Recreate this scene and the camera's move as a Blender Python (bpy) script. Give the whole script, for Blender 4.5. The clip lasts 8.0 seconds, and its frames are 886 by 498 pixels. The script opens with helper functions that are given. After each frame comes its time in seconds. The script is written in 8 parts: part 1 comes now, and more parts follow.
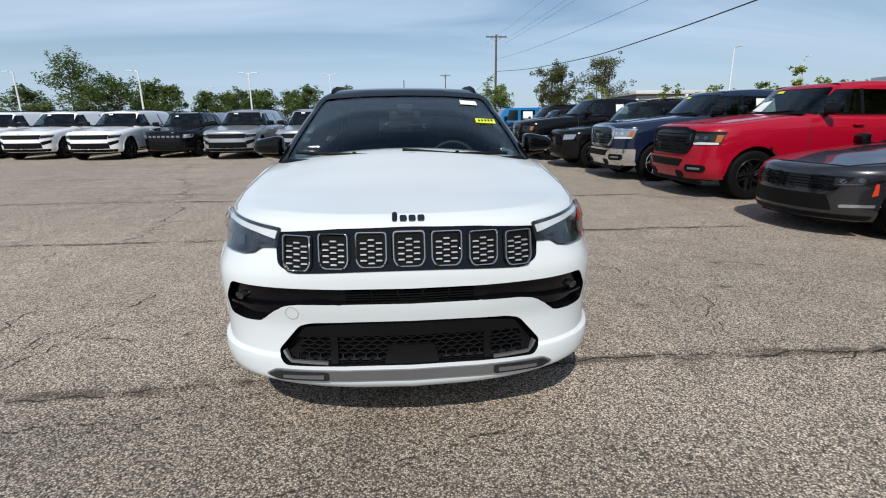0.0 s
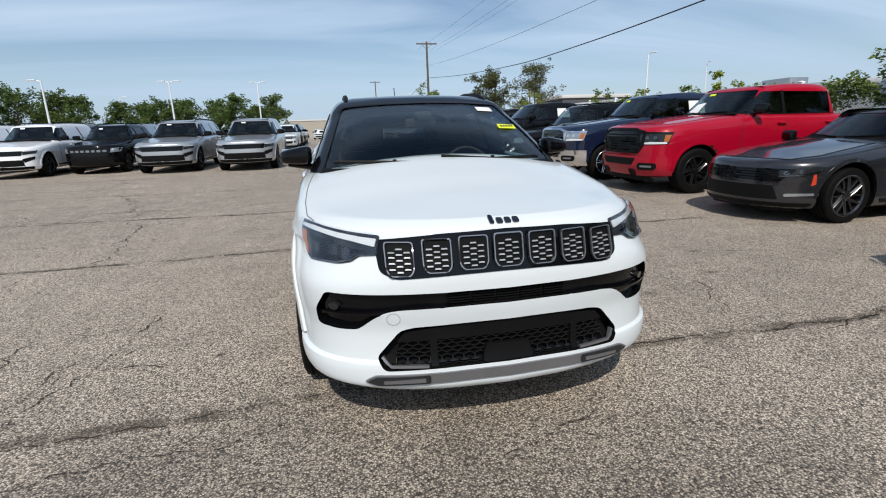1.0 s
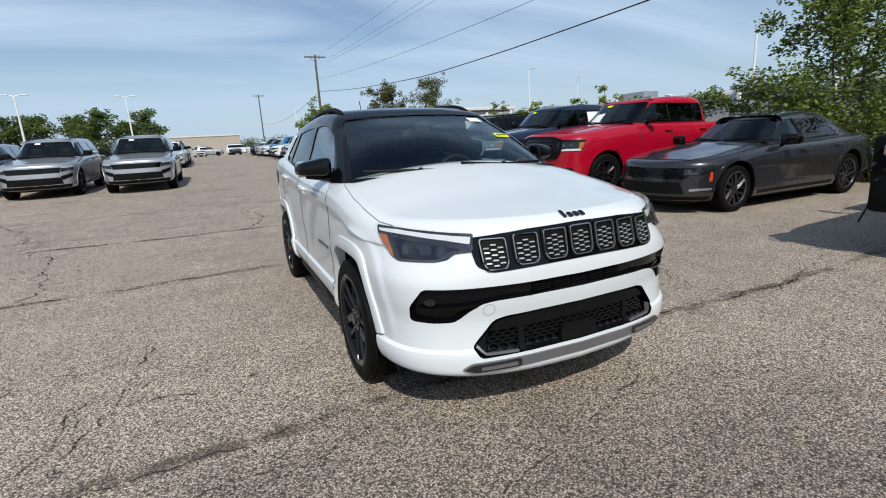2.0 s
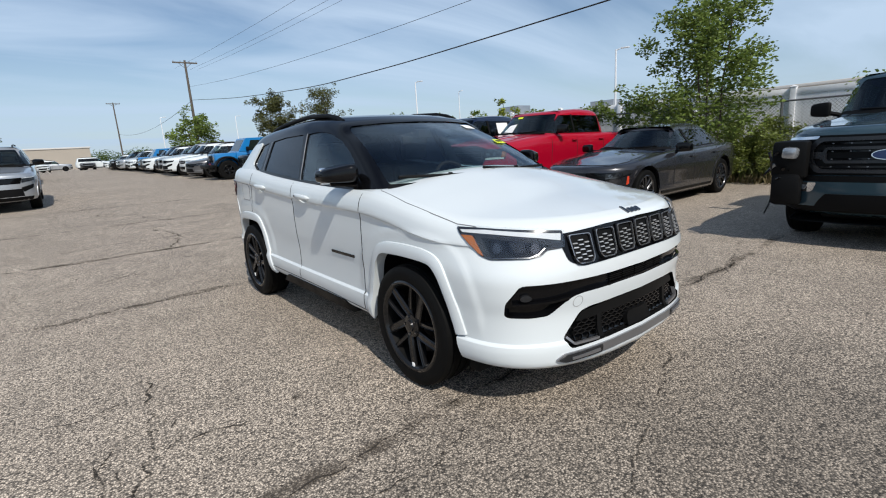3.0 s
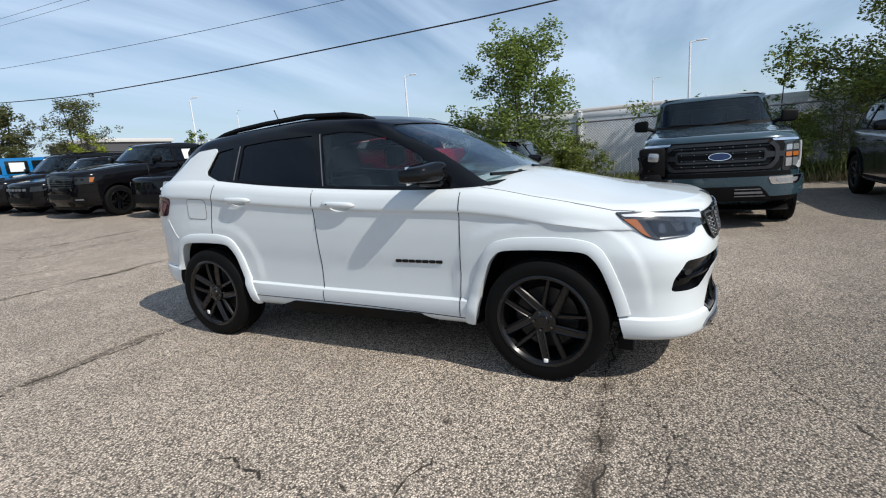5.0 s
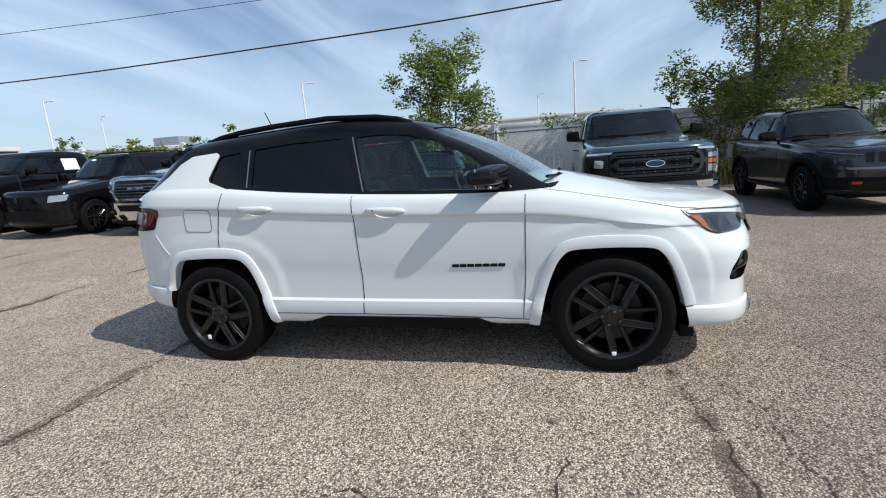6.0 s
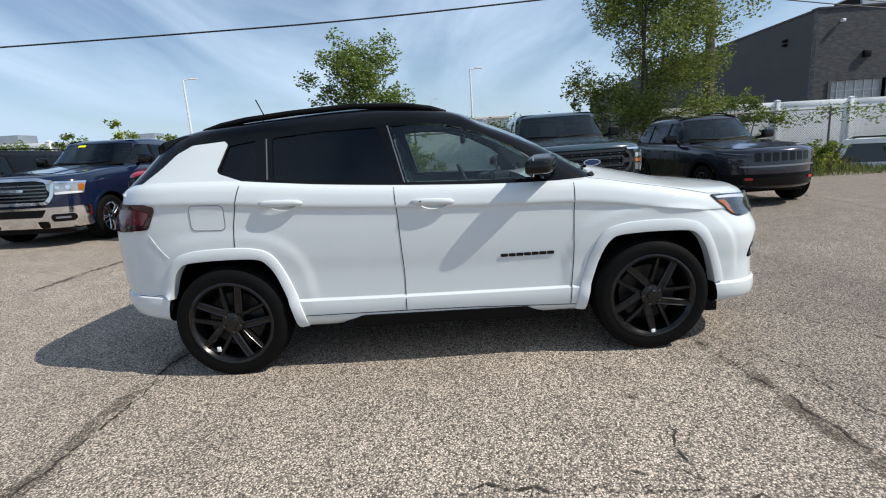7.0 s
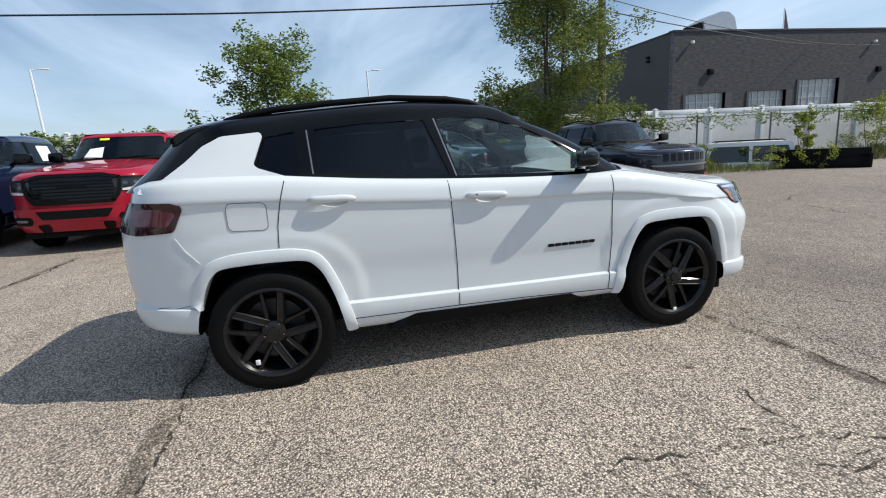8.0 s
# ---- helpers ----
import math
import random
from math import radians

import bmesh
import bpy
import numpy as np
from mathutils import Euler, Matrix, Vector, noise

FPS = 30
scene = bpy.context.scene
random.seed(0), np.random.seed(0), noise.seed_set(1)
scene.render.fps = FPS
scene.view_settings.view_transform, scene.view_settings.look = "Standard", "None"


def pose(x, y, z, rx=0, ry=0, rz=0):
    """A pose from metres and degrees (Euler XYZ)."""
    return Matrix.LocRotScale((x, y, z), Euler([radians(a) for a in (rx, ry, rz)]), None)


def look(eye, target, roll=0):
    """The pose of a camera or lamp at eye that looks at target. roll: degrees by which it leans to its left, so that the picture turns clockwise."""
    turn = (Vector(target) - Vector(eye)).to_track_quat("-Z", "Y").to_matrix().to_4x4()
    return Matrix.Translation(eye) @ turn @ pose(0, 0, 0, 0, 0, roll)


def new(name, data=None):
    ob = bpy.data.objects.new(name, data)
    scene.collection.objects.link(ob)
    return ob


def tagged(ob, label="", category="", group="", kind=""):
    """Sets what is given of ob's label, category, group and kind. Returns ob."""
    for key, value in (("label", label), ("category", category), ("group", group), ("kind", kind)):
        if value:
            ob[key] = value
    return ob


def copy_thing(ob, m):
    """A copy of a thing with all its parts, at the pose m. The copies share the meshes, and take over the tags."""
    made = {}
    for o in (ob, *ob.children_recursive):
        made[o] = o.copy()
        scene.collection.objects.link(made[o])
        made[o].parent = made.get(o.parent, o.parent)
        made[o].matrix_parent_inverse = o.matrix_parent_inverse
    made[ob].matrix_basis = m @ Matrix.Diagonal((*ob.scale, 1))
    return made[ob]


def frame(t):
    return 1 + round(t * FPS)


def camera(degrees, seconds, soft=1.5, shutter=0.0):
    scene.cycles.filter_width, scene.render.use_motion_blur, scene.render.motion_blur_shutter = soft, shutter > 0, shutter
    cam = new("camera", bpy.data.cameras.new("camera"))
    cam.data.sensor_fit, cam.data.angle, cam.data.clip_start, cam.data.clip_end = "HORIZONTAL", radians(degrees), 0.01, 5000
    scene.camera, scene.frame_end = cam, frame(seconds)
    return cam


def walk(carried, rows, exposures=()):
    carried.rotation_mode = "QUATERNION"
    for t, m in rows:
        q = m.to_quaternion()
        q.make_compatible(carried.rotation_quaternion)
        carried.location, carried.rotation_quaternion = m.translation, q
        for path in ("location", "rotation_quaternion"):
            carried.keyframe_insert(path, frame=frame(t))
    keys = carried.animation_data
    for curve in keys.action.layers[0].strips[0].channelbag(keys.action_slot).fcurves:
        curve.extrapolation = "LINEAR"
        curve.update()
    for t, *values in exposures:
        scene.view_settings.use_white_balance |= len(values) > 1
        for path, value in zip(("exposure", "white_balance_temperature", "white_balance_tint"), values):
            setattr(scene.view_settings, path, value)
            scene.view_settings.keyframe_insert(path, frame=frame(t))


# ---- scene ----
from mathutils.bvhtree import BVHTree

cam = camera(85.4, 8.0, soft=1.1)
METRES, EYE, TILT, LEAN, TURN = 7.24, 1.29, 0.0, 0.0, -4.25
ROWS = [
    (0.0, 0.0, 0.0, 0.0, -0.15, -14.03, 0.58),
    (0.5, -0.0387, -0.0073, -0.0016, -3.33, -13.85, 1.16),
    (1.0, -0.0901, -0.0043, 0.0021, -8.23, -13.52, 1.91),
    (1.5, -0.1458, -0.0076, 0.0029, -14.38, -13.08, 2.67),
    (3.0, -0.3238, 0.0517, 0.0056, -34.75, -12.11, 3.47),
    (3.5, -0.3709, 0.0955, 0.0033, -41.22, -11.99, 3.41),
    (4.0, -0.4225, 0.1391, 0.0012, -47.6, -11.84, 3.51),
    (4.5, -0.4593, 0.1896, 0.0005, -53.96, -11.59, 3.85),
    (6.0, -0.5366, 0.3746, 0.0051, -73.05, -10.97, 4.22),
    (6.5, -0.5563, 0.4407, 0.0038, -79.49, -11.09, 4.04),
    (7.0, -0.5562, 0.5044, 0.0021, -86.04, -11.38, 3.88),
    (7.5, -0.5568, 0.5738, 0.0013, -92.66, -11.65, 3.81),
    (8.0, -0.5496, 0.6398, 0.0026, -99.22, -11.85, 3.66),
]
walk(cam, [(t, pose(-0.003, -2.69, EYE, TILT, LEAN, TURN) @ pose(METRES * x, METRES * y, METRES * z, 90 + pitch, roll, yaw)) for t, x, y, z, yaw, pitch, roll in ROWS],
     exposures=[(0.0, 0.03), (1.5, 0.05), (3.0, 0.07), (4.5, 0.16), (6.0, 0.27), (8.0, 0.27)])

# ---- world, sun, exposure ----
SUN_FROM = Vector((-0.24, -0.93, 1.0)).normalized()
world = bpy.data.worlds.new("sky")
scene.world = world
world.use_nodes = True


def build_sky():
    nt = world.node_tree
    nt.nodes.clear()
    N, L = nt.nodes.new, nt.links.new
    out, bg = N("ShaderNodeOutputWorld"), N("ShaderNodeBackground")
    sky = N("ShaderNodeTexSky")
    sky.sky_type = "NISHITA"
    sky.sun_disc = False
    sky.sun_elevation = math.asin(SUN_FROM.z)
    sky.sun_rotation = math.atan2(SUN_FROM.x, SUN_FROM.y)
    sky.air_density, sky.dust_density, sky.ozone_density = 1.0, 0.5, 2.0
    tc = N("ShaderNodeTexCoord")
    # thin streaks of high cloud, on a flat layer far above
    sep = N("ShaderNodeSeparateXYZ")
    L(tc.outputs["Generated"], sep.inputs[0])
    zz = N("ShaderNodeMath"); zz.operation = "MAXIMUM"; zz.inputs[1].default_value = 0.0
    L(sep.outputs["Z"], zz.inputs[0])
    za = N("ShaderNodeMath"); za.operation = "ADD"; za.inputs[1].default_value = 0.12
    L(zz.outputs[0], za.inputs[0])
    comb = N("ShaderNodeCombineXYZ")
    for i, ax in enumerate("XY"):
        d = N("ShaderNodeMath"); d.operation = "DIVIDE"
        L(sep.outputs[ax], d.inputs[0]); L(za.outputs[0], d.inputs[1]); L(d.outputs[0], comb.inputs[i])
    mp = N("ShaderNodeMapping")
    mp.inputs["Rotation"].default_value = (0, 0, radians(-38))
    mp.inputs["Scale"].default_value = (0.42, 1.5, 1)
    L(comb.outputs[0], mp.inputs[0])
    n1 = N("ShaderNodeTexNoise")
    n1.inputs["Scale"].default_value, n1.inputs["Detail"].default_value, n1.inputs["Roughness"].default_value = 0.8, 7, 0.52
    n1.inputs["Distortion"].default_value = 0.7
    L(mp.outputs[0], n1.inputs["Vector"])
    ramp = N("ShaderNodeMapRange")
    ramp.inputs[1].default_value, ramp.inputs[2].default_value, ramp.inputs[3].default_value, ramp.inputs[4].default_value = 0.36, 0.68, 0.0, 0.85
    L(n1.outputs["Fac"], ramp.inputs[0])
    mix = N("ShaderNodeMix"); mix.data_type = "RGBA"
    L(ramp.outputs[0], mix.inputs[0]); L(sky.outputs[0], mix.inputs[6])
    mix.inputs[7].default_value = (5.8, 7.25, 9.1, 1)
    # pale haze at the horizon
    hz = N("ShaderNodeMapRange")
    hz.inputs[1].default_value, hz.inputs[2].default_value, hz.inputs[3].default_value, hz.inputs[4].default_value = 0.0, 0.22, 0.75, 0.0
    L(zz.outputs[0], hz.inputs[0])
    mix2 = N("ShaderNodeMix"); mix2.data_type = "RGBA"
    L(hz.outputs[0], mix2.inputs[0]); L(mix.outputs[2], mix2.inputs[6])
    mix2.inputs[7].default_value = (4.1, 5.5, 7.2, 1)
    L(mix2.outputs[2], bg.inputs[0])
    bg.inputs[1].default_value = 0.099
    L(bg.outputs[0], out.inputs[0])


build_sky()
sun = new("sun", bpy.data.lights.new("sun", "SUN"))
sun.data.energy, sun.data.angle, sun.data.color = 3.95, radians(0.55), (1.0, 0.95, 0.87)
sun.matrix_world = look(SUN_FROM * 60, (0, 0, 0))

# ---- materials ----


def mat(name, color, rough=0.5, metal=0.0, coat=0.0, vary=0.12, scale=3.0, fine=60.0, bump=0.0, spec=0.5, island=0.0):
    """A surface with wear at two scales: broad stains and fine grain, in colour, gloss and relief."""
    m = bpy.data.materials.new(name)
    m.use_nodes = True
    nt = m.node_tree
    N, L = nt.nodes.new, nt.links.new
    p = nt.nodes["Principled BSDF"]
    p.inputs["Metallic"].default_value = metal
    p.inputs["Coat Weight"].default_value = coat
    p.inputs["Coat Roughness"].default_value = 0.04
    p.inputs["Specular IOR Level"].default_value = spec
    tc = N("ShaderNodeTexCoord")
    a, b = N("ShaderNodeTexNoise"), N("ShaderNodeTexNoise")
    a.inputs["Scale"].default_value, a.inputs["Detail"].default_value = scale, 4
    b.inputs["Scale"].default_value, b.inputs["Detail"].default_value = fine, 3
    L(tc.outputs["Object"], a.inputs["Vector"]); L(tc.outputs["Object"], b.inputs["Vector"])
    s = N("ShaderNodeMath"); s.operation = "ADD"
    L(a.outputs["Fac"], s.inputs[0]); L(b.outputs["Fac"], s.inputs[1])
    r = N("ShaderNodeMapRange")
    r.inputs[1].default_value, r.inputs[2].default_value = 0.6, 1.4
    r.inputs[3].default_value, r.inputs[4].default_value = 1 - vary, 1 + vary
    L(s.outputs[0], r.inputs[0])
    last = r.outputs[0]
    if island:
        g = N("ShaderNodeNewGeometry")
        ri = N("ShaderNodeMapRange")
        ri.inputs[3].default_value, ri.inputs[4].default_value = 1 - island, 1 + island
        L(g.outputs["Random Per Island"], ri.inputs[0])
        mu = N("ShaderNodeMath"); mu.operation = "MULTIPLY"
        L(last, mu.inputs[0]); L(ri.outputs[0], mu.inputs[1])
        last = mu.outputs[0]
    v = N("ShaderNodeVectorMath"); v.operation = "SCALE"
    v.inputs[0].default_value = color[:3]
    L(last, v.inputs["Scale"]); L(v.outputs[0], p.inputs["Base Color"])
    rr = N("ShaderNodeMapRange")
    rr.inputs[1].default_value, rr.inputs[2].default_value = 0.3, 0.7
    rr.inputs[3].default_value, rr.inputs[4].default_value = rough * 0.85, min(1, rough * 1.15)
    L(a.outputs["Fac"], rr.inputs[0]); L(rr.outputs[0], p.inputs["Roughness"])
    if bump:
        bp = N("ShaderNodeBump")
        bp.inputs["Strength"].default_value, bp.inputs["Distance"].default_value = 0.6, bump
        L(b.outputs["Fac"], bp.inputs["Height"]); L(bp.outputs[0], p.inputs["Normal"])
    return m


def glass_mat(name, tint, rough=0.0):
    m = bpy.data.materials.new(name)
    m.use_nodes = True
    nt = m.node_tree
    nt.nodes.clear()
    N, L = nt.nodes.new, nt.links.new
    out, mix, tr, gl, lw = N("ShaderNodeOutputMaterial"), N("ShaderNodeMixShader"), N("ShaderNodeBsdfTransparent"), N("ShaderNodeBsdfGlossy"), N("ShaderNodeLayerWeight")
    lw.inputs["Blend"].default_value = 0.5
    pw = N("ShaderNodeMath"); pw.operation = "POWER"; pw.inputs[1].default_value = 4.6
    sc = N("ShaderNodeMath"); sc.operation = "MULTIPLY_ADD"; sc.inputs[1].default_value, sc.inputs[2].default_value = 0.9, 0.035
    tr.inputs[0].default_value = (*tint, 1)
    gl.inputs["Roughness"].default_value = rough
    gl.inputs[0].default_value = (0.95, 0.97, 1, 1)
    L(lw.outputs["Facing"], pw.inputs[0]); L(pw.outputs[0], sc.inputs[0])
    L(sc.outputs[0], mix.inputs[0]); L(tr.outputs[0], mix.inputs[1]); L(gl.outputs[0], mix.inputs[2]); L(mix.outputs[0], out.inputs[0])
    return m


def paint(name, color, rough=0.28, coat=1.0, metal=0.0, spec=0.3):
    return mat("paint_" + name, color, rough, metal, coat, 0.025, 1.2, 900.0, 0.0, spec)


WHITE = paint("white", (0.632, 0.672, 0.684), 0.5, 1.0, 0.0, 0.08)
P_WHITE = paint("bright_white", (0.82, 0.83, 0.84), 0.32)
P_BLACK = paint("black", (0.004, 0.004, 0.005), 0.12, 0.30, 0.0, 0.12)
P_SILVER = paint("silver", (0.42, 0.44, 0.46), 0.35, 1.0, 0.6)
P_RED = paint("red", (0.34, 0.002, 0.018), 0.4, 0.8, 0.0, 0.12)
P_NAVY = paint("navy", (0.005, 0.012, 0.034), 0.15, 1.0, 0.0, 0.2)
P_GREY = paint("granite", (0.022, 0.022, 0.026), 0.25, 1.0, 0.3, 0.3)
P_STONE = paint("stone_blue", (0.032, 0.062, 0.080), 0.25, 1.0, 0.2)
P_CHK = paint("dusk_blue", (0.020, 0.020, 0.030), 0.2, 1.0, 0.3, 0.25)
P_BLUE = paint("bright_blue", (0.004, 0.16, 0.42), 0.3)
P_DGREY = paint("dark_grey", (0.10, 0.10, 0.105), 0.3, 1.0, 0.3)
GLOSS = mat("gloss_black", (0.003, 0.003, 0.0035), 0.06, 0, 0.0, 0.1, 2, 300, 0.0, 0.30)
TRIM = mat("black_plastic", (0.006, 0.006, 0.0062), 0.5, 0, 0, 0.15, 6, 400, 0.0002, 0.10)
SATIN = mat("satin_grey", (0.25, 0.25, 0.26), 0.33, 0.7, 0, 0.1, 6, 300)
CHROME = mat("chrome", (0.75, 0.76, 0.78), 0.09, 1.0, 0, 0.03, 5, 200)
BARS = mat("bar_silver", (0.55, 0.55, 0.56), 0.35, 0.6, 0, 0.05, 5, 200)
RING = mat("ring_dark", (0.32, 0.32, 0.325), 0.25, 0.8, 0, 0.05, 5, 200)
RIMD = mat("rim_dark", (0.10, 0.10, 0.105), 0.2, 0.9, 0, 0.1, 5, 200)
FRAMED = mat("frame_dark", (0.030, 0.030, 0.032), 0.3, 0.5, 0.2, 0.1, 5, 200)
DCHROME = mat("dark_chrome", (0.17, 0.17, 0.175), 0.2, 1.0, 0, 0.05, 5, 200)
RIMB = mat("rim_black", (0.006, 0.006, 0.0065), 0.25, 0.0, 0.45, 0.1, 5, 200, 0.0, 0.22)
BARREL = mat("rim_barrel", (0.004, 0.004, 0.004), 0.6, 0, 0, 0.1, 5, 200, 0.0, 0.1)
RIMS = mat("rim_silver", (0.45, 0.45, 0.46), 0.3, 0.9, 0, 0.1, 5, 200)
DISC = mat("brake_iron", (0.045, 0.045, 0.045), 0.4, 0.8, 0, 0.2, 8, 200)
RUBBER = mat("tyre_rubber", (0.005, 0.005, 0.005), 0.65, 0, 0, 0.25, 8, 200, 0.0004, 0.09)
CABIN = mat("cabin_black", (0.014, 0.014, 0.015), 0.65, 0, 0, 0.2, 8, 300, 0.0004, 0.25)
SEAM = mat("seam_grey", (0.16, 0.16, 0.165), 0.6)
GAP = mat("seam_black", (0.012, 0.012, 0.012), 0.6)
AMBER = mat("amber_lens", (0.36, 0.105, 0.012), 0.15, 0, 0.4, 0.1, 20, 200)
REDLENS = mat("red_lens", (0.03, 0.004, 0.006), 0.08, 0, 0.3, 0.3, 20, 200)
LAMP = mat("lamp_lens", (0.34, 0.36, 0.38), 0.12, 0.55, 0.8, 0.3, 14, 90)
LAMPDARK = mat("lamp_dark", (0.018, 0.019, 0.021), 0.16, 0.1, 0.25, 0.4, 14, 60, 0.0, 0.35)
WHITELENS = mat("lamp_white", (0.62, 0.64, 0.65), 0.18, 0, 0.8, 0.05)
PAPER = mat("paper_white", (0.8, 0.8, 0.78), 0.7)
YELLOW = mat("sticker_yellow", (0.72, 0.80, 0.03), 0.6)
INK = mat("ink", (0.03, 0.03, 0.03), 0.7)
LOGOBLUE = mat("oval_blue", (0.008, 0.025, 0.10), 0.25, 0, 0.2)
GLASS = glass_mat("glass_clear", (0.84, 0.90, 0.88))
LENS = glass_mat("lamp_glass", (0.97, 0.975, 0.98))
GLASS_WS = glass_mat("glass_windshield", (0.80, 0.87, 0.86))
GLASS_DK = glass_mat("glass_tinted", (0.25, 0.27, 0.29))
GLASS_CAR = glass_mat("glass_car", (0.60, 0.68, 0.67))
CARGLASS = mat("car_glass", (0.008, 0.012, 0.013), 0.03, 0, 0.4, 0.2, 2, 40)


def asphalt():
    m = bpy.data.materials.new("asphalt")
    m.use_nodes = True
    nt = m.node_tree
    N, L = nt.nodes.new, nt.links.new
    p = nt.nodes["Principled BSDF"]
    tc = N("ShaderNodeTexCoord")

    def noise_tex(scale, detail=3, rough=0.5):
        n = N("ShaderNodeTexNoise")
        n.inputs["Scale"].default_value, n.inputs["Detail"].default_value, n.inputs["Roughness"].default_value = scale, detail, rough
        L(tc.outputs["Object"], n.inputs["Vector"])
        return n.outputs["Fac"]

    def rng(src, a, b, c, d):
        r = N("ShaderNodeMapRange")
        for i, x in enumerate((a, b, c, d)):
            r.inputs[i + 1].default_value = x
        L(src, r.inputs[0])
        return r.outputs[0]

    def mul(a, b):
        k = N("ShaderNodeMath"); k.operation = "MULTIPLY"
        L(a, k.inputs[0]); L(b, k.inputs[1])
        return k.outputs[0]

    vor = N("ShaderNodeTexVoronoi")
    vor.inputs["Scale"].default_value = 122
    L(tc.outputs["Object"], vor.inputs["Vector"])
    vsep = N("ShaderNodeSeparateColor")
    L(vor.outputs["Color"], vsep.inputs[0])
    stone = rng(vsep.outputs[0], 0.0, 1.0, 0.20, 1.98)          # each pebble its own grey
    edge = rng(vor.outputs["Distance"], 0.22, 0.70, 1.08, 0.30)   # dark binder between
    broad = rng(noise_tex(0.22, 5, 0.6), 0.3, 0.7, 0.88, 1.12)
    mid = rng(noise_tex(2.3, 5, 0.6), 0.3, 0.7, 0.86, 1.12)
    stain = rng(noise_tex(0.9, 3, 0.7), 0.66, 0.74, 1.0, 0.72)
    fac = mul(mul(mul(stone, edge), mul(broad, mid)), stain)
    v = N("ShaderNodeVectorMath"); v.operation = "SCALE"
    v.inputs[0].default_value = (0.445, 0.374, 0.300)
    L(fac, v.inputs["Scale"])
    # a darker patch, with an uneven rim
    geo = N("ShaderNodeVectorMath"); geo.operation = "DISTANCE"
    mp = N("ShaderNodeMapping")
    mp.inputs["Location"].default_value = (0.90, 1.55, 0)
    mp.inputs["Rotation"].default_value = (0, 0, 0)
    L(tc.outputs["Object"], mp.inputs[0])
    mp2 = N("ShaderNodeMapping"); mp2.inputs["Rotation"].default_value = (0, 0, radians(8)); mp2.inputs["Scale"].default_value = (0.40, 0.74, 1)
    L(mp.outputs[0], mp2.inputs[0]); L(mp2.outputs[0], geo.inputs[0])
    ad = N("ShaderNodeMath"); ad.operation = "ADD"
    L(geo.outputs["Value"], ad.inputs[0]); L(rng(noise_tex(1.6, 5, 0.6), 0, 1, -0.4, 0.4), ad.inputs[1])
    # the ground is darker towards -y, and paler again far out
    gs = N("ShaderNodeSeparateXYZ")
    L(tc.outputs["Object"], gs.inputs[0])
    gy = N("ShaderNodeMath"); gy.operation = "ADD"
    L(gs.outputs["Y"], gy.inputs[0]); L(rng(noise_tex(0.8, 4, 0.6), 0.2, 0.8, -0.7, 0.7), gy.inputs[1])
    panel = mul(rng(gy.outputs[0], -2.3, -0.8, 0.68, 1.0), rng(gy.outputs[0], -16.0, -11.0, 1.25, 1.0))
    dark_zone = mul(rng(ad.outputs[0], 0.60, 1.10, 0.70, 1.0), panel)
    v2 = N("ShaderNodeVectorMath"); v2.operation = "SCALE"
    L(v.outputs[0], v2.inputs[0]); L(dark_zone, v2.inputs["Scale"])
    L(v2.outputs[0], p.inputs["Base Color"])
    p.inputs["Roughness"].default_value = 0.82
    bp = N("ShaderNodeBump")
    bp.inputs["Strength"].default_value, bp.inputs["Distance"].default_value = 0.55, 0.004
    L(edge, bp.inputs["Height"]); L(bp.outputs[0], p.inputs["Normal"])
    return m


ASPHALT = asphalt()
def stain_mat(name, color, reach, grain):
    """Dirt that lies thickest along the middle of its strip ('across' runs from 0 at the rim to 1) and breaks up between the pebbles."""
    m = bpy.data.materials.new(name)
    m.use_nodes = True
    nt = m.node_tree
    N, L = nt.nodes.new, nt.links.new
    p, out = nt.nodes["Principled BSDF"], nt.nodes["Material Output"]
    p.inputs["Base Color"].default_value, p.inputs["Roughness"].default_value, p.inputs["Specular IOR Level"].default_value = (*color, 1), 0.95, 0.1
    at, tc, mx, tr = N("ShaderNodeAttribute"), N("ShaderNodeTexCoord"), N("ShaderNodeMixShader"), N("ShaderNodeBsdfTransparent")
    at.attribute_name = "across"
    tot = at.outputs["Fac"]
    for scale, amp in ((grain, 0.55), (7.0, 0.55), (1.3, 0.5)):
        n = N("ShaderNodeTexNoise")
        n.inputs["Scale"].default_value, n.inputs["Detail"].default_value = scale, 3
        L(tc.outputs["Object"], n.inputs["Vector"])
        r = N("ShaderNodeMapRange")
        r.inputs[1].default_value, r.inputs[2].default_value, r.inputs[3].default_value, r.inputs[4].default_value = 0.3, 0.7, -amp, amp
        L(n.outputs["Fac"], r.inputs[0])
        ad = N("ShaderNodeMath"); ad.operation = "ADD"
        L(tot, ad.inputs[0]); L(r.outputs[0], ad.inputs[1])
        tot = ad.outputs[0]
    f = N("ShaderNodeMapRange")
    f.inputs[1].default_value, f.inputs[2].default_value, f.inputs[3].default_value, f.inputs[4].default_value = 0.45, 1.35, 0.0, reach
    L(tot, f.inputs[0]); L(f.outputs[0], mx.inputs[0]); L(tr.outputs[0], mx.inputs[1]); L(p.outputs[0], mx.inputs[2]); L(mx.outputs[0], out.inputs[0])
    return m


